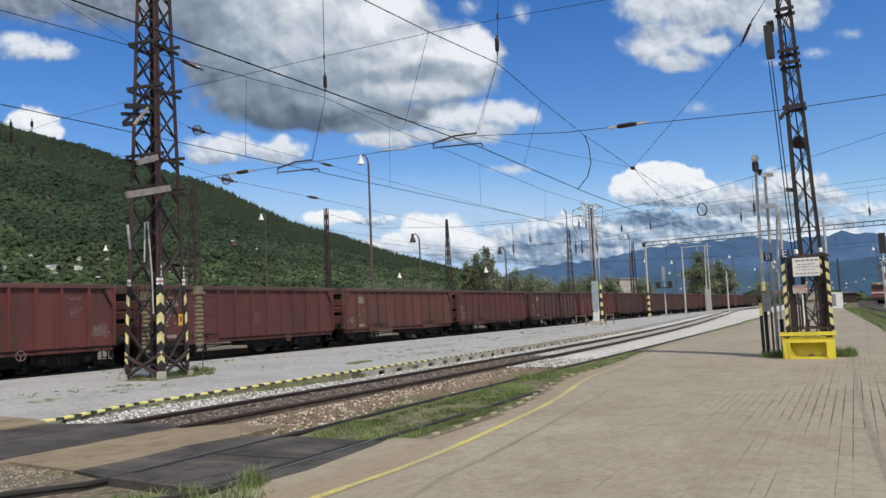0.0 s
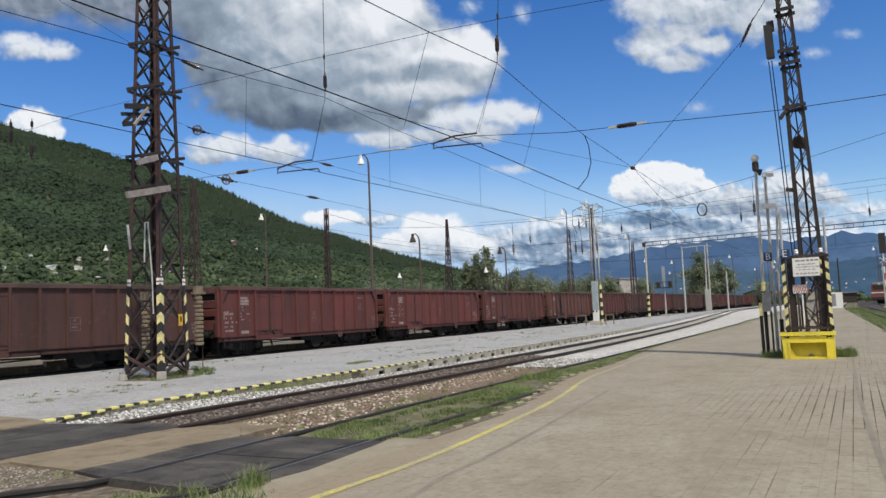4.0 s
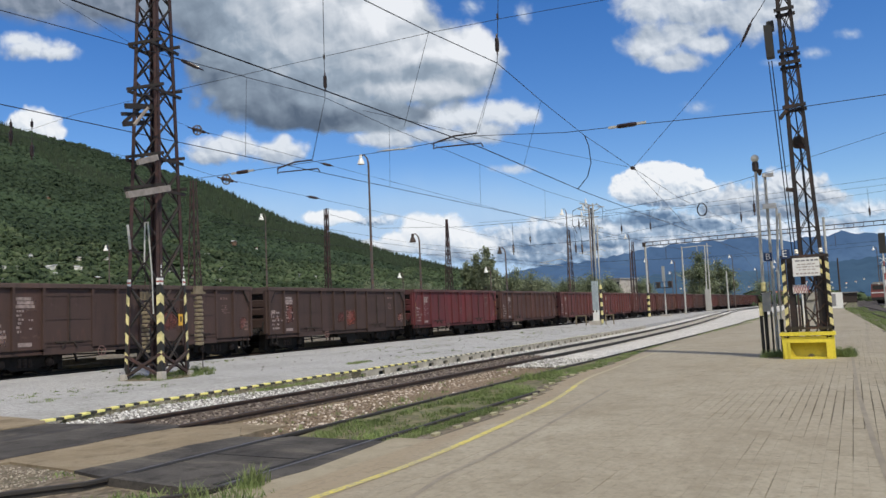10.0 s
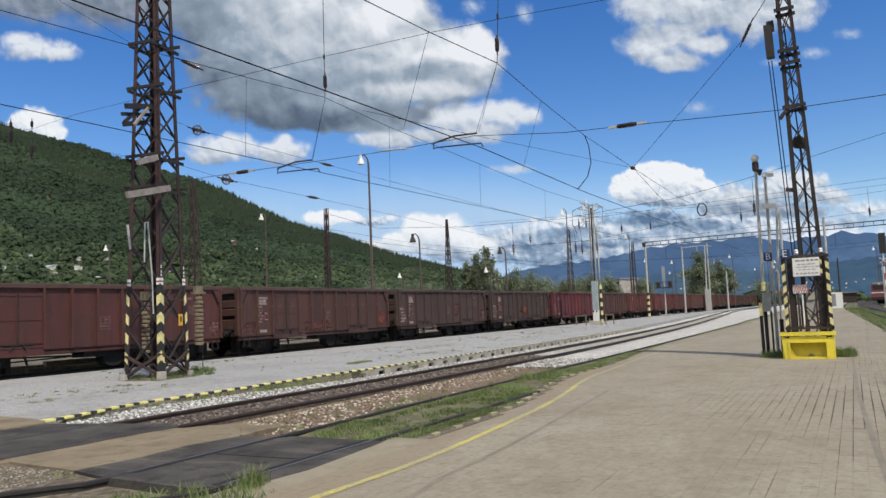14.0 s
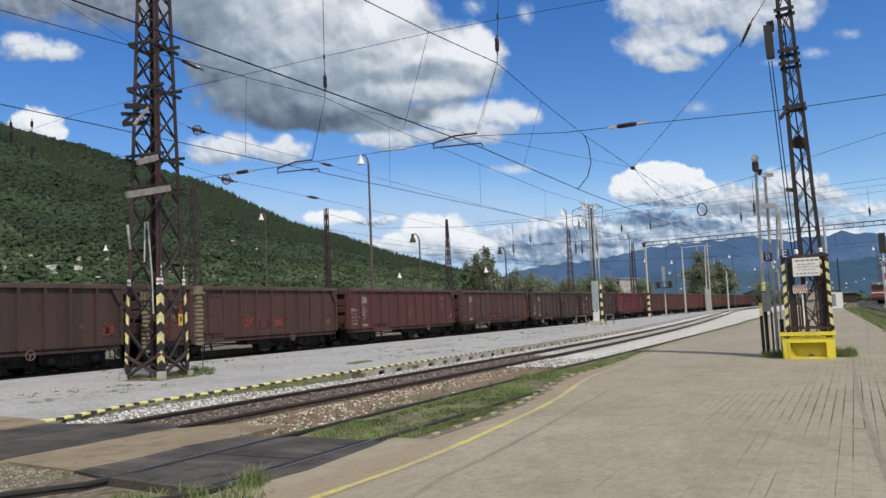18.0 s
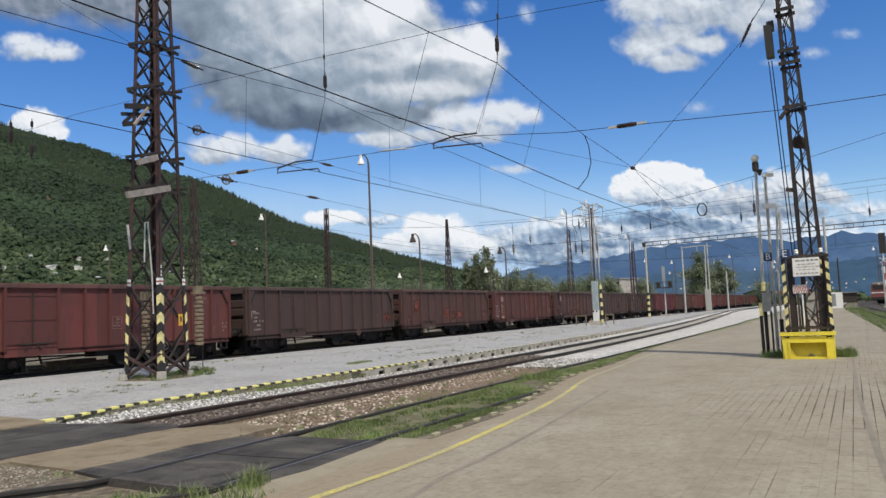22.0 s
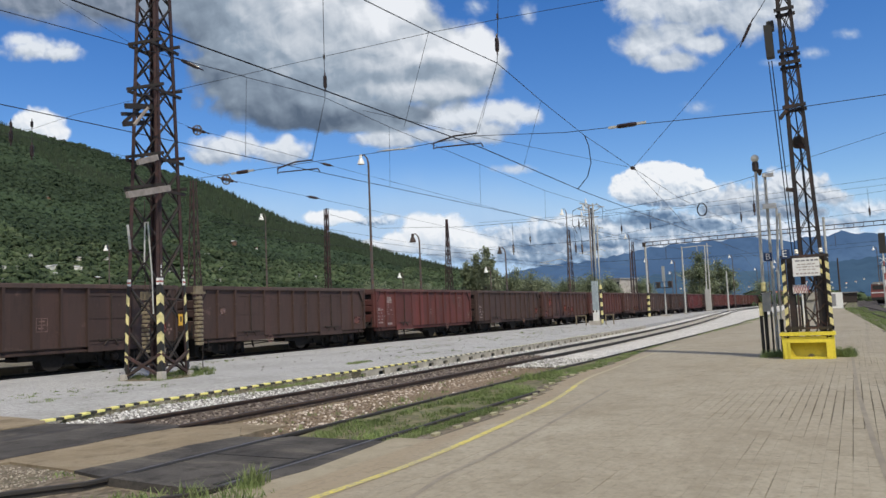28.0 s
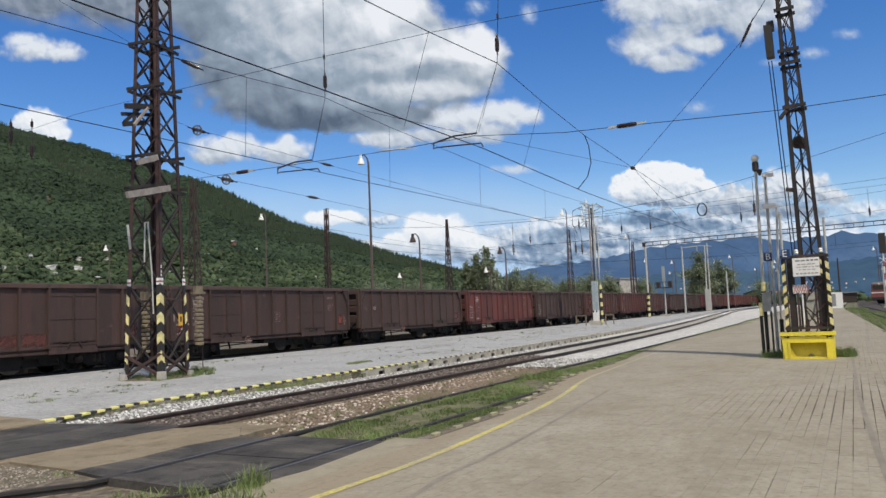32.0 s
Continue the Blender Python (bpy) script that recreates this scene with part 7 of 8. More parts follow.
for y in (1.6, 1.0, -0.4):
    wire("jumper_cable", [(0, y * 0.4 + 0.2, 9.4), (0, y + 0.3, 8.8), (0, y + 0.2, 7.4)], 0.02, eq)
    insulator("insulator", (0, y + 0.2, 6.6), (0, y + 0.2, 7.3), 0.1, BROWN_GLAZE, eq, 4)
part("jumper_cable", Mesh().tube([(0, 0.5, 10.9), (0, 1.9, 10.4), (0, 2.0, 9.2), (0, 1.6, 8.3)], 0.025, 6).tube([(0, -0.3, 10.9), (0, -0.9, 10.4), (0, -0.8, 9.4)], 0.025, 6), WIRE, eq)
for y0, y1 in ((-0.7, -1.4), (1.1, 2.0)):
    rl = thing("guard_rail", (66.6, 20.12, 0), "low pale guard rail beside the switching pole", "guard rail", "guard rails")
    part("rail", Mesh().beam((0, y0, 0.85), (0, y1, 0.85), 0.08), OLD_CONCRETE, rl)
    for y in (y0, y1):
        part("post", Mesh().beam((0, y, 0), (0, y, 0.85), 0.09), OLD_CONCRETE, rl)

for (x, y, h, lab) in ((118, 22.2, 10.2, "grey pole with a short arm"), (150, 23.6, 12.8, "grey mast with cable covers"), (142, 19.4, 7, "short grey signal pole"), (132, 1.8, 7.6, "thin dark pole by the platform edge")):
    p = thing("yard_pole", (x, y, -0.1), lab, "pole", "poles down the yard")
    part("tube", Mesh().tube([(0, 0, 0), (0, 0, h)], [0.15, 0.1], 8), GALV if h != 7.6 else DARK_STEEL, p)
    if h == 10.2:
        part("arm", Mesh().beam((0, 0, h - 0.2), (0, -2.2, h - 0.1), 0.12), GALV, p)
        part("arm", Mesh().beam((0, -2.2, h - 0.1), (0, -2.2, h - 0.9), 0.08), GALV, p)
    if h == 12.8:
        part("cable_cover", Mesh().span((-0.2, 0.1, 0.2), (0.2, 0.9, 4.2)), GALV, p)
        part("tube", Mesh().tube([(0, 0.7, 0), (0, 0.4, h - 0.5)], [0.14, 0.1], 8), GALV, p)
        part("cross_arm", Mesh().beam((0, -0.8, h - 0.6), (0, 1.6, h - 0.3), 0.12), GALV, p)
    part("base", Mesh().box((0, 0, 0.1), (0.5, 0.5, 0.3)), CONCRETE, p)
sig = thing("colour_light_signal", (103, 21.9, 0), "grey colour-light signal with a ladder platform", "signal")
part("pole", Mesh().tube([(0, 0, 0), (0, 0, 6.6)], 0.1, 8), GALV, sig)
part("signal_head", Mesh().span((-0.12, -0.14, 4.6), (0.12, 0.22, 6.6)), ENAMEL_GREY, sig)
part("platform", Mesh().span((-0.4, -1.0, 3.7), (0.4, 1.1, 3.8)).beam((-0.4, -1.0, 4.5), (-0.4, 1.1, 4.5), 0.06).beam((-0.4, -1.0, 3.7), (-0.4, -1.0, 4.5), 0.06).beam((-0.4, 1.1, 3.7), (-0.4, 1.1, 4.5), 0.06), DARK_STEEL, sig)
part("box", Mesh().span((-0.3, 0.55, 3.8), (0.3, 1.0, 4.5)), DARK_STEEL, sig)
part("box", Mesh().span((-0.3, -1.0, 3.85), (0.3, -0.5, 4.6)), DARK_STEEL, sig)
part("base", Mesh().box((0, 0, 0.1), (1.2, 1.2, 0.3)), CONCRETE, sig)
sig2 = thing("platform_signal", (128, -4.2, 0), "black signal head on a red and white striped pole", "signal")
part("signal_head", Mesh().span((-0.2, -0.45, 7.6), (0.2, 0.45, 10.6)), BLACK, sig2)
for i in range(8):
    part("stripe_sleeve", Mesh().tube([(0, 0, i * 0.95), (0, 0, i * 0.95 + 0.95)], 0.1, 8), SIGN_WHITE if i % 2 else PRINT_RED, sig2)
part("cross_plate", Mesh().beam((-0.12, -0.5, 6.2), (-0.12, 0.5, 7.0), 0.08).beam((-0.12, 0.5, 6.2), (-0.12, -0.5, 7.0), 0.08), SIGN_WHITE, sig2)
cabin = thing("white_cabinet", (113, 2.0, 0), "white switch cabinet standing on the platform", "cabinet")
part("body", Mesh().span((-0.5, -0.7, 0.05), (0.5, 0.7, 2.2)), SIGN_WHITE, cabin)
part("plinth", Mesh().span((-0.55, -0.75, 0.0), (0.55, 0.75, 0.12)), CONCRETE, cabin)
part("door_panel", Mesh().box((-0.506, 0.35, 1.2), (0.01, 0.5, 1.6)), PRINT_GREY, cabin)
for x, y, h in ((25.2, 0.62, 3.9), (24.9, 1.78, 4.1)):
    p = thing("thin_pole", (x, y, 0), "thin grey steel pole behind the mast", "pole", "thin poles behind the mast")
    part("tube", Mesh().tube([(0, 0, 0), (0, 0, h)], 0.035, 8), GALV, p)
    part("cap", Mesh().box((0, 0, h), (0.08, 0.08, 0.04)), GALV, p)

# ---------------------------------------------------------------- tracks and stock past the platform
PLAT_R = lambda x: -2.3 + 0.031 * min(x, 130)
slab("grass_verge", LONG, lambda x: PLAT_R(x) - 0.2, lambda x: PLAT_R(x) - 2.2, -0.1, 0.2, GRASSY, "mown grass verge beside the platform")
slab("ballast_bed_side", LONG, lambda x: PLAT_R(x) - 2.2, lambda x: PLAT_R(x) - 14, -0.1, 0.2, BALLAST_DARK, "dark crushed stone of the side tracks")
for o, nm in ((-1.5, "side_track"), (-5.5, "side_track_middle"), (-10, "side_track_outer")):
    track(nm, LONG, LONG, lambda x, o=o: PLAT_R(x) + o - 0.75, 0.0, "rusty side track beside the platform", RUST_RAIL, DARK_RAIL)
loco = thing("red_railcar", (168, -4.4, 0), "dull red railcar standing far down the yard", "railcar", rz=-9)
ROOF_FELT = plain("dusty_grey_roof", (0.3, 0.29, 0.28), 0.8)
LOCO_RED = plain("dull_red_paint", (0.24, 0.075, 0.065), 0.5)
part("body", Mesh().prism([(-1.5, 1.1), (-1.5, 2.4), (-1.35, 3.7), (-0.9, 4.1), (0.9, 4.1), (1.35, 3.7), (1.5, 2.4), (1.5, 1.1)], 0, 14, "X"), LOCO_RED, loco)
part("windscreen", Mesh().box((-0.02, 0, 3.1), (0.06, 2.3, 0.8)), BLACK, loco, "dark windscreen")
part("stripe", Mesh().box((-0.03, 0, 2.1), (0.06, 2.8, 0.2)), SIGN_WHITE, loco)
part("buffer_beam", Mesh().box((-0.1, 0, 1.0), (0.3, 2.8, 0.5)), BLACK, loco)
part("roof", Mesh().prism([(-1.36, 3.72), (-0.9, 4.12), (0.9, 4.12), (1.36, 3.72)], -0.1, 14.1, "X"), ROOF_FELT, loco, "grey roof")
for x in (1.4, 3.2, 5.0, 6.8, 8.6, 10.4, 12.2):
    part("window", Mesh().box((x, 1.45, 2.95), (1.2, 0.12, 0.75)), BLACK, loco, "dark window")
part("headlamp", Mesh().lathe((-0.06, 0, 3.75), [(0.16, -0.06), (0.16, 0.06)], 10, "X"), SIGN_WHITE, loco)
for x in (2.5, 5, 9, 11.5):
    part("wheelset", Mesh().lathe((x, 0, 0.55), [(0.55, -0.8), (0.55, 0.8)], 14, "Y"), GRIME_AND_SHADE, loco)
for k in range(5):
    rw = thing("parked_wagon", (225 + 15 * k, -13.2, 0), "dark red covered wagon parked far down the yard", "wagon", "parked wagons")
    part("body", Mesh().prism([(-1.4, 1.0), (-1.4, 3.3), (-0.8, 3.9), (0.8, 3.9), (1.4, 3.3), (1.4, 1.0)], -6.5, 6.5, "X"), LOCO_RED if k % 2 else LATTICE, rw)
    for x in (-4, 4):
        part("bogie", Mesh().box((x, 0, 0.55), (2.2, 1.8, 0.8)), GRIME_AND_SHADE, rw)

station = thing("station_building", (300, -14, -0.2), "long brown station building with a dark tiled roof", "building")
part("wall", Mesh().span((0, -22, 0), (10, 8, 3.3)), plain("dull_brown_plaster", (0.17, 0.125, 0.11), 0.85), station)
part("roof", Mesh().prism([(-0.6, 3.3), (10.6, 3.3), (5, 5.2)], -22.5, 8.5, "Y"), LATTICE, station, "dark red tiled roof")
arch = Mesh().prism([(-0.8, 0.1), (0.8, 0.1), (0.8, 1.7), (0.5, 2.2), (0, 2.4), (-0.5, 2.2), (-0.8, 1.7)], -0.1, 0.1, "X").data("window", BLACK)
for y in range(-19, 8, 4):
    part("window", arch, None, station, "tall arched dark window").matrix_basis = pose(-0.02, y, 0.4)
shed = thing("yard_shed", (240, 2.2, -0.2), "low dark shed between the far tracks", "shed")
part("wall", Mesh().span((0, -3, 0), (6, 3, 2.8)), DARK_STEEL, shed)
part("roof", Mesh().span((-0.4, -3.4, 2.8), (6.4, 3.4, 3.1)), plain("grey_felt_roof", (0.2, 0.2, 0.2), 0.8), shed)
part("door", Mesh().box((-0.03, 0.8, 1.1), (0.06, 1.2, 2.1)), LATTICE, shed)
yr = random.Random(77)
for i in range(14):
    x, y = yr.uniform(110, 260), yr.uniform(-16, -3)
    h = yr.uniform(5, 9.5)
    p = thing("yard_pole", (x, y, -0.1), "thin dark pole among the side tracks", "pole", "poles down the yard")
    part("tube", Mesh().tube([(0, 0, 0), (0, 0, h)], [0.11, 0.07], 7), DARK_STEEL if i % 2 else GALV, p)
    part("cross_arm", Mesh().beam((0, -0.6, h - 0.3), (0, 0.6, h - 0.3), 0.08), DARK_STEEL, p)
    part("base", Mesh().box((0, 0, 0.1), (0.5, 0.5, 0.3)), CONCRETE, p)
for i in range(9):
    x, y = yr.uniform(60, 190), yr.choice((-4.4, -8.3, -12.4))
    sg = thing("dwarf_signal", (x, y, -0.1), "small dark dwarf signal between the side tracks", "signal", "dwarf signals")
    part("post", Mesh().tube([(0, 0, 0), (0, 0, 0.7)], 0.05, 7), DARK_STEEL, sg)
    part("signal_head", Mesh().span((-0.12, -0.16, 0.7), (0.12, 0.16, 1.2)), BLACK, sg)
    part("lens", Mesh().box((-0.13, 0, 1.0), (0.02, 0.14, 0.14)), SIGN_WHITE, sg)

rear_edge = thing("rear_platform_edge", (0, 0, 0), "low pale concrete platform edge behind the goods line", "kerb", kind="structure")
edge_block = Mesh().prism([(-0.14, -0.16), (-0.16, 0.16), (-0.13, 0.2), (0.16, 0.2), (0.16, -0.16)], -0.99, 0.99, "X").data("edge_block", OLD_CONCRETE)
for q in range(34):
    part("edge_block", edge_block, None, rear_edge).matrix_basis = pose(14 + 2.0 * q, T3 + 2.75 + random.uniform(-0.02, 0.02), random.uniform(-0.02, 0.01))
pile = thing("timber_pile", (20.7, 28.9, -0.14), "pale weathered beams lying behind the goods line", "beams")
for k_, (y_, z_, l_, a_) in enumerate(((0, 0.12, 3.4, 2), (0.3, 0.12, 3.0, -1), (0.15, 0.34, 2.4, 3), (-0.28, 0.1, 2.0, -4))):
    part("beam", Mesh().box((0, 0, 0), (l_, 0.24, 0.22)), OLD_CONCRETE, pile).matrix_basis = pose(0.2 * k_, y_, z_, 0, 0, a_)
# ---------------------------------------------------------------- trees and buildings
BARK = plain("tree_bark", (0.12, 0.09, 0.065), 0.9, vary=0.4)
LEAF_NEAR = foliage("tree_leaves", (0.19, 0.23, 0.14), (0.29, 0.33, 0.22), (0.4, 0.43, 0.33), 0.4, (0.15, 0.18, 0.105), 0.4)


def tree(x, y, height, width, seed, label, poplar=False, leaves=2600, name="tree"):
    """A tapered trunk, bent limbs and a crown of small leaf clumps gathered round the limbs' ends."""
    r = random.Random(seed)
    t = thing(name, (x, y, -0.3), label, "tree")
    lean = (r.uniform(-0.03, 0.03) * height, r.uniform(-0.03, 0.03) * height)
    part("trunk", Mesh().tube([(0, 0, 0), (lean[0] * 0.3, lean[1] * 0.3, height * 0.35), (lean[0], lean[1], height * 0.85)], [height * 0.022, height * 0.017, height * 0.004], 8), BARK, t)
    knots = []
    for i in range(16):
        a, f = r.uniform(0, 6.28), r.uniform(0.22, 0.85)
        reach = width / 2 * (math.sin(math.pi * min(1, f * 0.9 + 0.12)) ** 0.6) * r.uniform(0.5, 1.0)
        rise = reach * (1.3 if poplar else 0.6)
        o = Vector((lean[0] * f, lean[1] * f, height * f * 0.85))
        e = o + Vector((math.cos(a) * reach, math.sin(a) * reach, rise))
        part("limb", Mesh().tube([o, o.lerp(e, 0.5) + Vector((0, 0, -reach * 0.06)), e], [height * 0.008, height * 0.005, height * 0.002], 5), BARK, t)
        knots += [o.lerp(e, 0.55), o.lerp(e, 0.85), e]
    knots += [Vector((lean[0], lean[1], height * q)) for q in (0.75, 0.85, 0.93)]
    v = []
    for i in range(leaves):
        c = knots[i % len(knots)]
        s = width * 0.105 * r.uniform(0.4, 1.5)
        p = c + Vector((r.gauss(0, 1) * s, r.gauss(0, 1) * s, r.gauss(0, 1) * s * (1.25 if poplar else 0.8)))
        if p.z < height * 0.12:
            continue
        n = Vector((r.gauss(0, 1), r.gauss(0, 1), r.gauss(0.9, 0.8))).normalized()
        u = n.orthogonal().normalized()
        w = n.cross(u)
        k = height * 0.0165 * r.uniform(0.6, 1.4)
        v += [p - u * k, p + w * k * 0.7, p + u * k, p - w * k * 0.7 + n * k * 0.4]
    crown = bulk("crown", np.array([q[:] for q in v]), np.arange(len(v)).reshape(-1, 4), LEAF_NEAR)
    crown.parent = t
    return t


def polar(az, r):
    return r * math.cos(radians(az)), r * math.sin(radians(az))


for i, (az, r, h, w, pop, lab, n) in enumerate(((26.2, 152, 12.0, 2.9, True, "leafy silver-green poplar behind the wagons", 2600), (25.6, 151, 13.6, 2.9, True, "leafy silver-green poplar behind the wagons", 2800), (24.95, 150, 14.6, 2.9, True, "leafy silver-green poplar behind the wagons", 3000), (24.3, 152, 12.6, 2.9, True, "leafy silver-green poplar behind the wagons", 2200),
                                               (22.6, 160, 10.6, 7.0, False, "round green tree behind the wagons", 2200), (21.5, 158, 9.6, 7.0, False, "round green tree behind the wagons", 2200),
                                               (9.6, 205, 14.8, 8.0, False, "tall dark green tree beyond the yard", 2800), (8.3, 208, 12.5, 8.0, False, "tall dark green tree beyond the yard", 2400),
                                               (17.9, 190, 9.4, 7.0, False, "green tree beyond the yard", 1800), (13.4, 215, 9.2, 7.0, False, "green tree beyond the yard", 1800), (19.2, 200, 8.5, 8.0, False, "green tree beyond the yard", 1800),
                                               (30.2, 170, 9.2, 9, False, "green tree at the yard's edge", 1800), (33.5, 165, 9.6, 8, False, "green tree at the yard's edge", 1800), (5.6, 260, 8.5, 8, False, "green tree beyond the yard", 1200),
                                               (37.2, 175, 8.8, 9, False, "green tree at the yard's edge", 1800), (28.2, 190, 8.2, 9, False, "green tree at the yard's edge", 1500),
                                               (20.4, 170, 8.8, 8, False, "green tree beyond the yard", 1800), (18.6, 172, 8.6, 8, False, "green tree beyond the yard", 1800), (17.2, 176, 9.6, 6, False, "green tree beyond the yard", 1800), (15.9, 210, 10.5, 7, False, "green tree beyond the yard", 1800))):
    tree(*polar(az, r), h, w, 40 + i, lab, pop, n * 4)
r = random.Random(21)
bush = []
for _ in range(420):
    a, d = r.uniform(26.5, 60), r.uniform(150, 340)
    s = r.uniform(1.5, 3.6)
    bush.append((*polar(a, d), -0.6, s, s * r.uniform(1.1, 1.7) + d * 0.004))
for _ in range(160):
    a, d = r.uniform(-6, 24), r.uniform(230, 420)
    s = r.uniform(2, 5)
    bush.append((*polar(a, d), -0.6, s, s * r.uniform(1.0, 1.5)))
tagged(scatter("yard_bushes", bush, FINE, LEAF_BRIGHT, 8), "green bushes along the far edge of the yard", "bushes", kind="stuff")

HUT_WHITE, HUT_TIMBER = plain("white_plaster", (0.72, 0.7, 0.66), 0.8), plain("brown_boards", (0.2, 0.12, 0.08), 0.8)
ROOF_PALE = plain("pale_sheet_roofing", (0.55, 0.55, 0.54), 0.7)
ROOF_GREY, ROOF_RED = plain("grey_roofing", (0.3, 0.3, 0.3), 0.7), plain("red_tiles", (0.28, 0.1, 0.07), 0.8)


def hut(x, y, z, w, h, rz, wall, roof, label, name="garden_hut", group="garden huts on the hillside", cat="hut"):
    t = thing(name, (x, y, z), label, cat, group, rz)
    part("wall", Mesh().prism([(-w / 2, -2), (w / 2, -2), (w / 2, h * 0.6), (0, h * 0.95), (-w / 2, h * 0.6)], -w * 0.6, w * 0.6, "X"), wall, t)
    for s in (-1, 1):
        part("roof_slope", Mesh().add([(-w * 0.68, 0, h), (w * 0.68, 0, h), (w * 0.68, s * w * 0.62, h * 0.55), (-w * 0.68, s * w * 0.62, h * 0.55), (-w * 0.68, 0, h - 0.2), (w * 0.68, 0, h - 0.2), (w * 0.68, s * w * 0.62, h * 0.55 - 0.2), (-w * 0.68, s * w * 0.62, h * 0.55 - 0.2)],
                                     [(0, 1, 2, 3), (7, 6, 5, 4), (0, 4, 5, 1), (1, 5, 6, 2), (2, 6, 7, 3), (3, 7, 4, 0)]), roof, t)
    part("window", Mesh().box((-w * 0.6 - 0.02, 0, h * 0.35), (0.06, w * 0.25, h * 0.2)), BLACK, t, "dark window")
    part("door", Mesh().box((w * 0.1, -w / 2 - 0.02, h * 0.2), (w * 0.2, 0.06, h * 0.4)), HUT_TIMBER, t)
    return t


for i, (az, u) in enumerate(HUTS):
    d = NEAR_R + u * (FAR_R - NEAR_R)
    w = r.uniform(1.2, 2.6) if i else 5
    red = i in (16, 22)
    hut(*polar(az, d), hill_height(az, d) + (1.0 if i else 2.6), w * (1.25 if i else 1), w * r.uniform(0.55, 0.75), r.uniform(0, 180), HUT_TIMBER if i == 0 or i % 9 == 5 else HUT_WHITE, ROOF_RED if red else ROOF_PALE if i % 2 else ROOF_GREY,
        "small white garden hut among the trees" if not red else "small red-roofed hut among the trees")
for i in range(44):
    az = r.uniform(-4, 11)
    f = r.uniform(0.25, 0.95)
    h = lerp_table(MOUNT2, az) * 2700 * 0.55 * f
    hut(*polar(az, 2690 + 120 * f), h, 4.2, 3.4, r.uniform(0, 180), HUT_WHITE, ROOF_RED if i % 3 else ROOF_GREY, "tiny white house far off on the mountain slope", "far_house", "houses of the far village", "house")
for i in range(16):
    az, d = r.uniform(-2, 20), r.uniform(170, 330)
    if -1.5 < az < 3.6:
        az += 5
    hook_lamp(*polar(az, d), r.uniform(8, 13), "distant lamp post with a pale bell lamp", 0.9)
OFFICE_WALL = plain("stained_grey_plaster", (0.4, 0.37, 0.34), 0.85, vary=0.3, scale=0.6)
office = thing("yard_building", (*polar(15.0, 260), -0.3), "low pale flat-roofed building beyond the wagons", "building", rz=-20)
part("wall", Mesh().span((-5, -3, 0), (5, 3, 10.6)), OFFICE_WALL, office)
part("roof", Mesh().span((-5.3, -3.3, 10.6), (5.3, 3.3, 11.0)), ROOF_GREY, office)
part("wing", Mesh().span((-5, 3, 0), (5, 13, 7.2)), HUT_WHITE, office)
part("wing_roof", Mesh().span((-5.2, 3, 7.2), (5.2, 13.2, 7.6)), ROOF_GREY, office)
for y in (-2, 0, 2):
    part("window", Mesh().box((-5.02, y, 9.0), (0.06, 1.4, 1.6)), BLACK, office)
for i, az in enumerate((6.9, 6.2, 5.2, 4.6)):
    hut(*polar(az, 420), 0, 9, 5 + i % 2, 20 * i, HUT_WHITE, ROOF_RED if i % 2 else ROOF_GREY, "far house at the edge of the yard", "yard_house", "houses by the yard", "house")

# ---------------------------------------------------------------- weeds, stones and grass
def stones(name, boxes, per_m2, size, mat, label, seed):
    q = np.random.RandomState(seed)
    spots = []
    for x0, x1, y0, y1, z in boxes:
        for _ in range(int((x1 - x0) * abs(y1 - y0) * per_m2)):
            x = q.uniform(x0, x1)
            s = size * q.uniform(0.5, 1.3)
            y = q.uniform(y0, y1)
            spots.append((x, y + (bend(x) if x > 22 else 0), (z(x, y) if callable(z) else z) - s * 0.3, s * 0.55, s * 0.9))
    return tagged(scatter(name, spots, [ball(1)], mat, seed, True), label, "stones", kind="stuff")


def stone_mat(name, a, b, c):
    k = Nodes(name, 0.9)
    g_ = k.n("NewGeometry")
    return k.done(k.ramp(g_.outputs["Random Per Island"], [(0, a), (0.6, b), (1, c)]))


STONE_PALE = stone_mat("pale_stone", (0.1, 0.093, 0.085), (0.36, 0.35, 0.33), (0.74, 0.73, 0.7))
STONE_BROWN = stone_mat("brown_stone", (0.09, 0.062, 0.042), (0.25, 0.195, 0.145), (0.68, 0.61, 0.53))
fall = lambda x, y: -0.12 - 0.12 * smooth(11.3, 12.5, y) * smooth(11, 20, x)
stones("pale_ballast_stones", [(8.3, 24, 11.0, 12.95, fall), (24, 40, 11.0, 12.9, fall)], 330, 0.055, STONE_PALE, "clean white ballast stones", 3)
stones("brown_ballast_stones", [(8.6, 13, 7.1, 9.1, -0.12), (9.4, 13, 7.1, 7.9, -0.12), (8.6, 24, 8.5, 9.1, -0.12), (13, 24, 8.1, 9.1, -0.13), (13, 16, 7.1, 7.6, -0.13)], 80, 0.05, STONE_BROWN, "brown and pale ballast stones between the tracks", 4)
stones("rusty_ballast_stones", [(8.8, 26, 9.5, 10.8, -0.085)], 90, 0.045, stone_mat("rusty_stone", (0.05, 0.037, 0.03), (0.11, 0.085, 0.066), (0.36, 0.31, 0.26)), "rust-stained ballast stones between the rails", 14)
stones("gravel_litter", [(16, 40, 14.5, 22.5, 0.0), (36, 75, 15.5, 22.5, 0.0)], 0.3, 0.05, stone_mat("dark_litter", (0.05, 0.045, 0.035), (0.12, 0.105, 0.08), (0.2, 0.18, 0.14)), "dark clods and litter strewn on the gravel", 12)
STONE_GREY = stone_mat("grey_stone", (0.13, 0.11, 0.085), (0.25, 0.21, 0.165), (0.42, 0.38, 0.31))
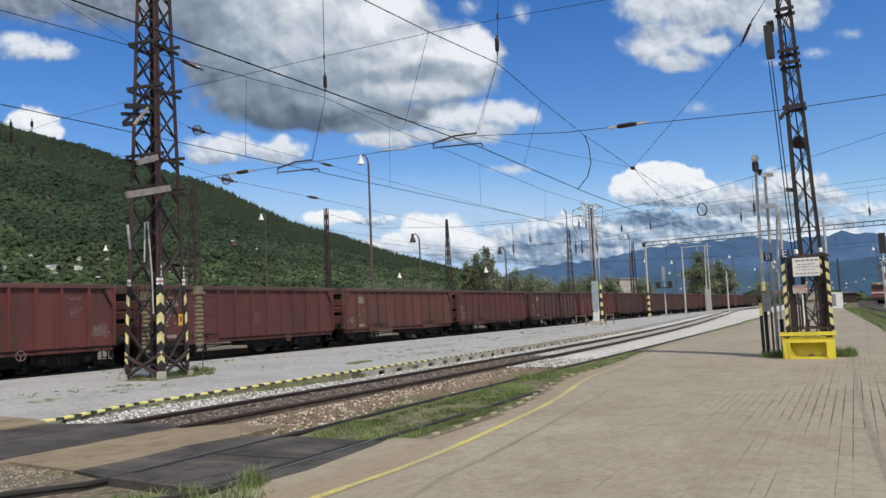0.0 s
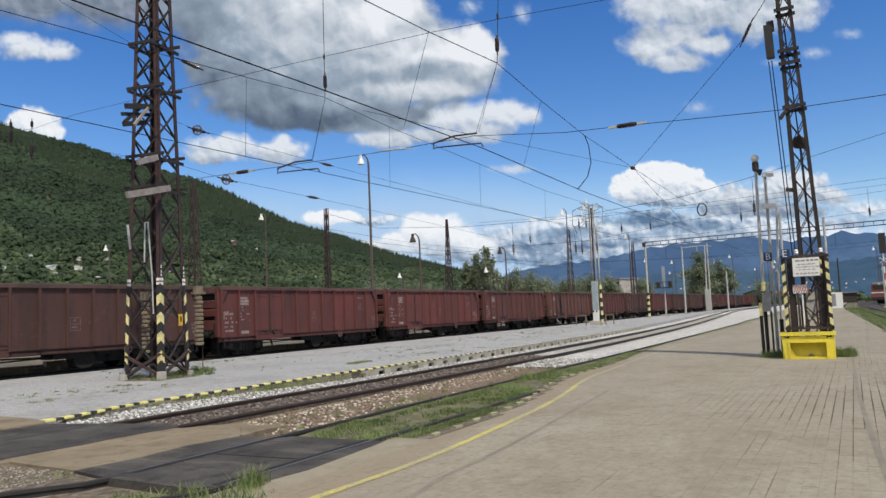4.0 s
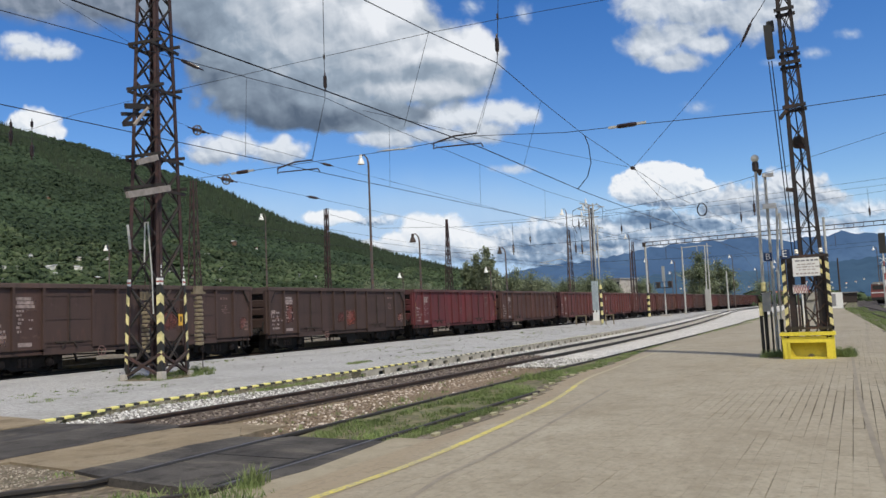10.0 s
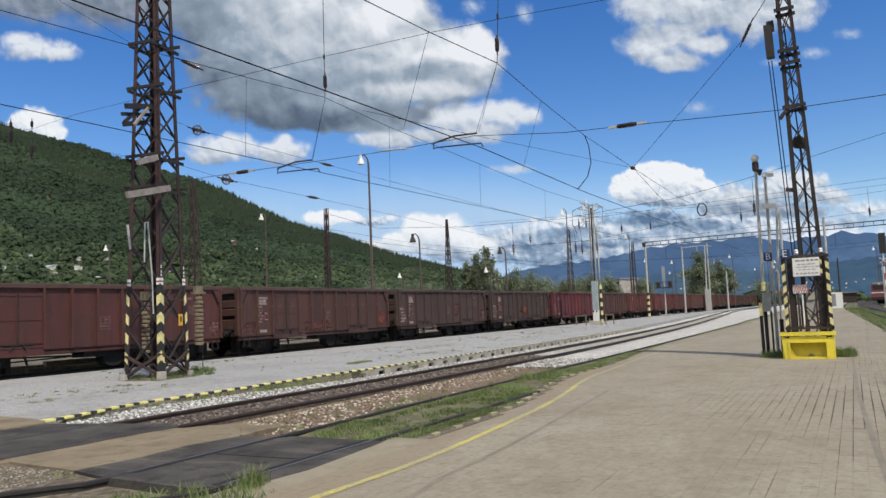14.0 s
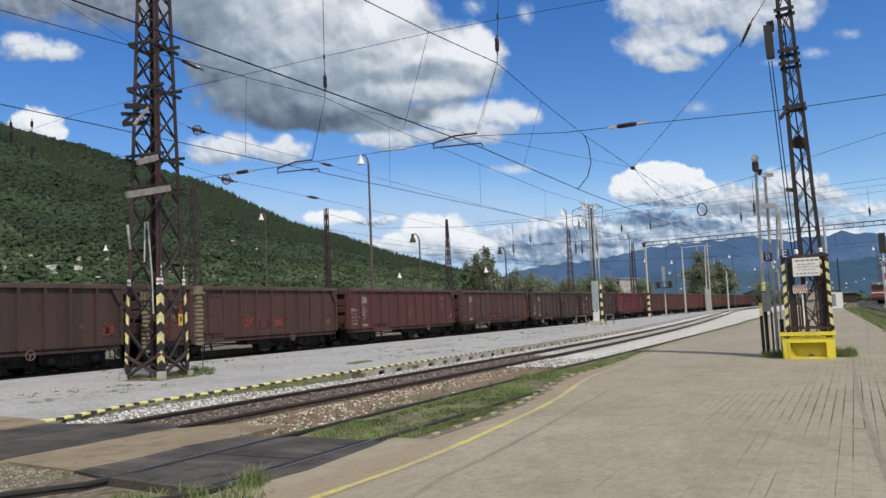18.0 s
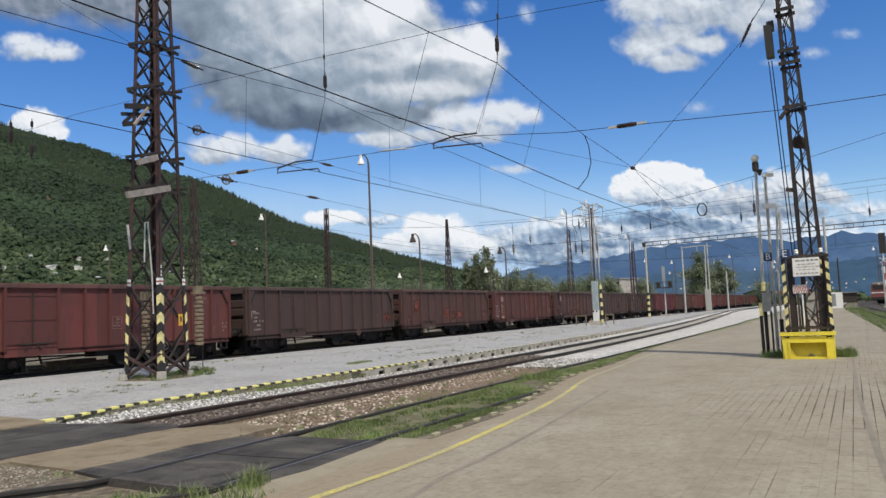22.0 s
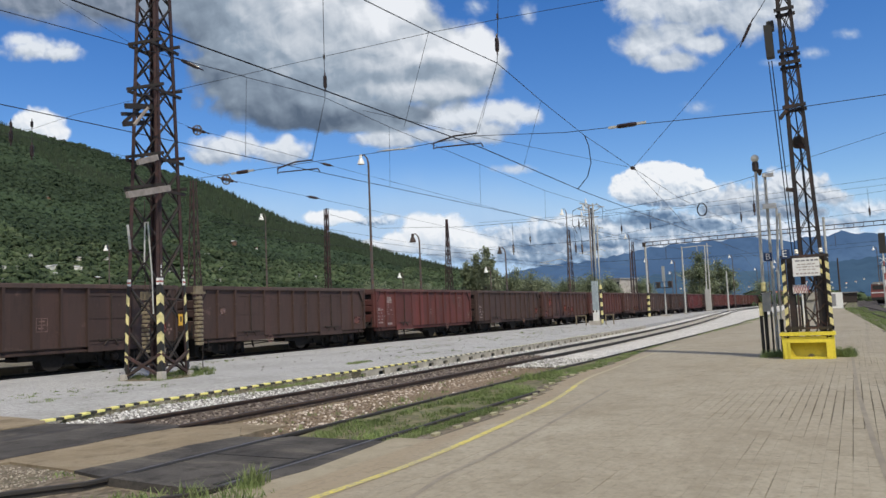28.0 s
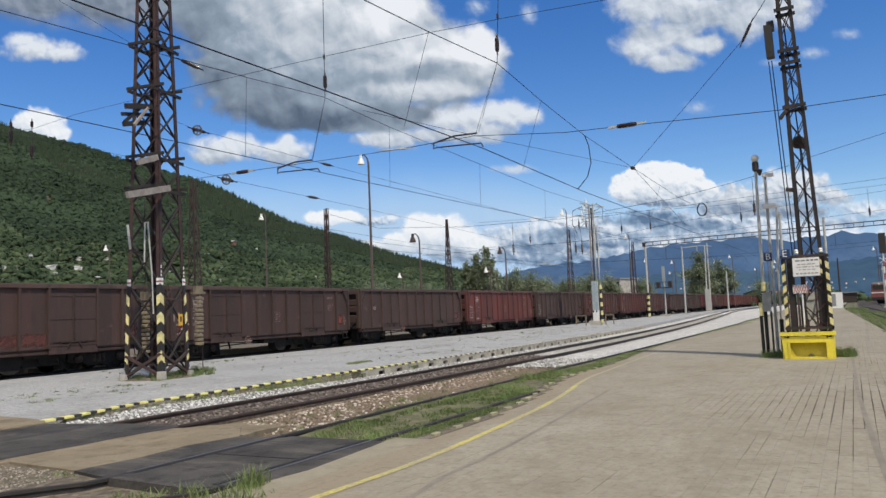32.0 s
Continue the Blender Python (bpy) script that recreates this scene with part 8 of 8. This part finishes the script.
stones("corner_stones", [(4.2, 5.7, 7.6, 9.3, -0.035)], 700, 0.022, STONE_GREY, "loose grey stones beside the crossing", 9)
stones("fresh_ballast_stones", [(20.5, 24, 7.4, 9.0, -0.08)], 230, 0.055, STONE_PALE, "fresh pale ballast stones", 6)

GRASS_BLADE = foliage("grass_blades", (0.145, 0.195, 0.07), (0.255, 0.325, 0.125), (0.42, 0.42, 0.24), 1.5, (0.19, 0.215, 0.095), 0.4)


def grass(name, patches, label, seed, thin=0.12):
    """Blades in tufts; patches are rows of (x0, x1, y0, y1, z, tufts, height)."""
    q = random.Random(seed)
    v = []
    for x0, x1, y0, y1, z, n, h in patches:
        for _ in range(n):
            cx, cy = q.uniform(x0, x1), q.uniform(y0, y1)
            if noise.noise((cx * 1.1, cy * 2.2, z * 9)) < (thin if h < 0.13 else -0.2) - 0.35 * q.random():
                continue
            big = q.uniform(0.4, 1.2)
            for _ in range(13):
                a = q.uniform(0, 6.28)
                l = h * big * q.uniform(0.4, 1.1)
                o = Vector((cx + q.gauss(0, 0.05), cy + q.gauss(0, 0.05), z))
                d = Vector((math.cos(a), math.sin(a), 0))
                s = Vector((-d.y, d.x, 0)) * q.uniform(0.004, 0.009)
                m_ = o + d * l * 0.22 + Vector((0, 0, l * 0.65))
                e = o + d * l * q.uniform(0.4, 0.8) + Vector((0, 0, l))
                v += [o - s, o + s, m_ + s * 0.7, m_ - s * 0.7, m_ - s * 0.7, m_ + s * 0.7, e, e]
    v = np.array([p[:] for p in v])
    f = np.arange(len(v)).reshape(-1, 4)
    return tagged(bulk(name, v, f, GRASS_BLADE), label, "grass", kind="stuff")


grass("siding_grass", [(8.4, 14.2, 5.55, 6.8, -0.06, 950, 0.085), (14.2, 16.5, 5.75, 6.85, -0.06, 330, 0.09), (8.3, 12.6, 5.12, 5.42, -0.05, 260, 0.075), (12.6, 14.6, 5.5, 6.0, -0.05, 90, 0.075), (9.6, 12.5, 7.02, 7.35, -0.11, 60, 0.1), (16.5, 24, 6.08, 6.8, -0.06, 520, 0.075), (24, 40, 6.5, 6.85, -0.06, 480, 0.07), (40, 60, 6.55, 7.05, -0.06, 700, 0.11), (60, 95, 6.95, 7.7, -0.06, 700, 0.12), (16.4, 18.4, 6.5, 6.9, -0.08, 90, 0.2)], "rough green grass growing over the siding", 31, -0.02)
grass("crossing_weeds", [(4.95, 5.5, 4.75, 5.2, -0.06, 26, 0.22), (4.2, 5.2, 5.5, 6.4, -0.1, 150, 0.1), (5.3, 5.7, 7.3, 7.9, -0.05, 34, 0.07), (5.55, 5.8, 5.05, 5.3, -0.03, 16, 0.2), (4.9, 5.4, 5.2, 5.8, -0.1, 16, 0.18)], "tall weeds at the crossing's corner", 32)
grass("kerb_weeds", [(9.6, 18, 12.75, 12.98, -0.13, 170, 0.09), (9, 22, 12.5, 12.95, -0.13, 60, 0.1), (8.8, 24, 7.0, 9.0, -0.12, 110, 0.1)], "thin dry weeds along the kerb and ballast", 33)
grass("gravel_weeds", [(15.4, 17.8, 17.4, 19.4, 0.0, 200, 0.16), (17.4, 18.8, 18.6, 19.4, 0.0, 120, 0.2), (21.2, 22.6, 14.8, 15.3, 0.0, 70, 0.07), (10.5, 14.5, 15.2, 18.2, 0.0, 90, 0.06), (27, 34, 17, 21, 0.0, 70, 0.06), (36, 60, 16, 22, 0, 130, 0.08), (18, 26, 21.5, 23.8, 0.0, 60, 0.08), (24, 31, 14.2, 15.6, 0.0, 50, 0.06)], "sparse weeds on the gravel", 34)
grass("mast_weeds", [(22.4, 23.5, 1.75, 2.3, 0.0, 80, 0.2), (22.4, 23.3, 0.1, 0.5, 0.0, 110, 0.24)], "green weeds round the mast's foot", 35)
grass("verge_grass", [(22, 60, -3.2, -1.4, -0.1, 900, 0.14), (40, 90, -2.4, -0.4, -0.1, 900, 0.15), (80, 130, -1.4, 1.2, -0.1, 800, 0.16), (60, 140, -5.0, -3.4, -0.1, 700, 0.16)], "mown grass of the verge", 36)

# ---------------------------------------------------------------- paving, piece by piece
stripe = thing("yellow_safety_line", (0, 0, 0), "worn yellow safety line painted along the platform", "painted line", kind="structure")
k = Nodes("worn_yellow_line", 0.8)
_n = k.noise(k.where(), 22, 5, 0.7)
_m = k.noise(k.where(), 1.3, 3)
_q = k.n("SeparateXYZ")
k.link(k.where(), _q.inputs[0])
_n = k.math("ADD", k.math("ADD", _n, k.math("MULTIPLY", _m, 0.4)), k.band(_q.outputs[0], 14.5, 17.5, 0, 0.2))
worn = k.done(k.mix(k.band(_n, 0.56, 0.82, 0, 0.93), (0.62, 0.53, 0.1), (0.33, 0.29, 0.21)))
LINE = ((3.0, 4.36), (5.5, 4.26), (6.7, 4.19), (7.9, 4.21), (10.0, 4.38), (11.3, 4.48), (12.6, 4.64), (14.2, 4.91), (15.3, 5.12), (16.6, 5.32), (17.6, 5.39), (20.1, 5.52), (24.4, 5.78), (30, 6.0))
lm = Mesh()
pts = []
for (xa, y_a), (xb, y_b) in zip(LINE, LINE[1:]):
    for i in range(8):
        f = i / 8
        pts.append((xa + (xb - xa) * f, y_a + (y_b - y_a) * f))
pts = [(x, sum(p[1] for p in pts[max(0, i - 3):i + 4]) / len(pts[max(0, i - 3):i + 4])) for i, (x, y) in enumerate(pts)]
lm.add([(x, y + s, 0.0045) for x, y in pts for s in (-0.048, 0.048)], [(2 * i, 2 * i + 2, 2 * i + 3, 2 * i + 1) for i in range(len(pts) - 1)])
part("paint_strip", lm, worn, stripe)
TYRE = plain("rubbed_tyre_mark", (0.235, 0.205, 0.158), 0.85, vary=0.2, scale=2)
for row_ in (((3.6, 3.08), (5.0, 3.33), (6.53, 3.58), (8.24, 3.63), (10.82, 3.85), (14.27, 4.16)), ((27.71, 0.26), (20.94, 0.13), (14.62, 0.07), (11.91, 0.00), (9.72, -0.06), (7.65, -0.14))):
    tm = Mesh().add([(x, y + s, 0.0035) for x, y in row_ for s in (-0.03, 0.03)], [(2 * i, 2 * i + 2, 2 * i + 3, 2 * i + 1) for i in range(len(row_) - 1)])
    tagged(part("tyre_mark", tm, TYRE), "dark rubbed tyre mark across the paving", "tyre mark", kind="structure")
edge = thing("edge_stones", (0, 0, 0), "row of pale flat stones along the platform edge", "edging stones", kind="structure")
es = Mesh().prism([(-0.1, -0.03), (-0.03, -0.05), (0.085, -0.036), (0.1, 0.03), (0.0, 0.05), (-0.08, 0.036)], -0.03, 0.003, "Z").data("edge_stone", plain("pale_edge_stone", (0.38, 0.35, 0.22), 0.9, vary=0.2))
x = 8.9
while x < 20:
    part("edge_stone", es, None, edge).matrix_basis = pose(x, EDGE(x) + 0.1, 0.0, random.uniform(-4, 4), random.uniform(-4, 4), random.uniform(-25, 25))
    x += 0.66
slab("platform", [x for x in LONG if x >= 40], lambda x: EDGE(x), PLAT_R, 0.0, 0.28, PAVING, "worn tan platform paving")
slab("platform_rear", [x for x in LONG if x <= 4.25], lambda x: 4.9, PLAT_R, -0.006, 0.28, PAVING, "worn tan platform paving behind")
GAPS = (0.0006, 0.002, 0.005, 0.01)


def paver_sides(a, b, g0, g1):
    """Corners of a block with a near and a far joint of their own width."""
    return [(-a, -b, -0.03), (a, -b, -0.03), (a, b, -0.03), (-a, b, -0.03), (-a, -b + g0, 0), (a, -b + g0, 0), (a, b - g1, 0), (-a, b - g1, 0)]


PAVER_F = [(4, 5, 6, 7), (0, 1, 5, 4), (1, 2, 6, 5), (2, 3, 7, 6), (3, 0, 4, 7)]
A, B = 0.2499, 0.0611
paver = [[Mesh().add(paver_sides(A, B, g0, g1), PAVER_F).data("paver", PAVING) for g1 in GAPS] for g0 in GAPS]
r = random.Random(5)


def gap(x, y, line_no):
    """How far the joint has opened: worn out in broken runs, most of all beside the mast's approach."""
    worn_run = smooth(9.5, 11.5, x) * smooth(17, 13.5, x) * smooth(3.4, 1.6, y)
    open_ = 0.48 * noise.noise((x * 0.5, line_no * 7.3, 0)) + 0.42 * noise.noise((x * 1.9, line_no * 3.1, 4)) + 0.46 * worn_run + 0.14 * smooth(1.6, 0.6, y) - 0.2 - 0.12 * smooth(2, 3, y)
    return 0 if open_ < 0.02 else 1 if open_ < 0.16 else 2 if open_ < 0.36 else 3


base_part = platform
rest = Mesh()
y = -2.14
row = 0
single = 0
while y < 6.7:
    x = 4.0 + (0.25 if row % 2 else 0.0) + 0.005 * row
    while x < 40:
        if PLAT_R(x) + 0.1 < y < EDGE(x) - 0.06 and not (x < 8.4 and y > 4.86):
            z = r.uniform(-0.0015, 0.001)
            g0, g1 = gap(x, y, row), gap(x, y, row + 1)
            if x < 8.8 and -0.6 < y < 4.8 and single < 300:
                p = part("paver", paver[g0][g1], None, base_part)
                p.matrix_basis = pose(x, y, z, 0, 0, r.uniform(-0.15, 0.15))
                single += 1
            else:
                w = r.uniform(-0.0012, 0.0012)
                rest.add([(x + u, y + v_ + w, z + q) for u, v_, q in paver_sides(A, B, GAPS[g0], GAPS[g1])], PAVER_F)
        x += 0.5
    y += 0.1225
    row += 1
beyond = bulk("pavers_beyond", np.array(rest.v), np.array(rest.f), PAVING)
beyond.parent = base_part
tagged(beyond, kind="stuff")
# ---------------------------------------------------------------- movement
def motions():
    """All that moves: the wagons and their wheels, and the drifting clouds."""
    times = [i for i in range(33)]
    for n, wg in train.items():
        walk(wg, [(t, pose(START - n * PITCH_LEN + travelled(t), T3, 0)) for t in times])
    turns = []
    t, last = 0.0, 0.0
    while t < 32.0:
        turns.append(t)
        t = round(t + (1 / 15 if t < 12 else 0.1 if t < 24 else 2 / 15), 4)
    turns.append(32.0)
    first = {}
    for n in range(-18, 17):
        for o in train[n].children_recursive:
            if not o.name.startswith("wheelset"):
                continue
            x = round(o.matrix_basis.translation.x, 2)
            if x not in first:
                walk(o, [(t, pose(x, 0, 0.46) @ pose(0, 0, 0, 0, math.degrees(travelled(t) / 0.46), 0)) for t in turns])
                first[x] = o
            else:
                o.rotation_mode = "QUATERNION"
                o.animation_data_create()
                o.animation_data.action = first[x].animation_data.action
                o.animation_data.action_slot = first[x].animation_data.action_slot
    for c, dx, dy in CLOUDS:
        base = c.matrix_basis.copy()
        walk(c, [(0.0, base), (32.0, base @ pose(dx * CLOUD_UNIT, dy * CLOUD_UNIT, 0))])


motions()
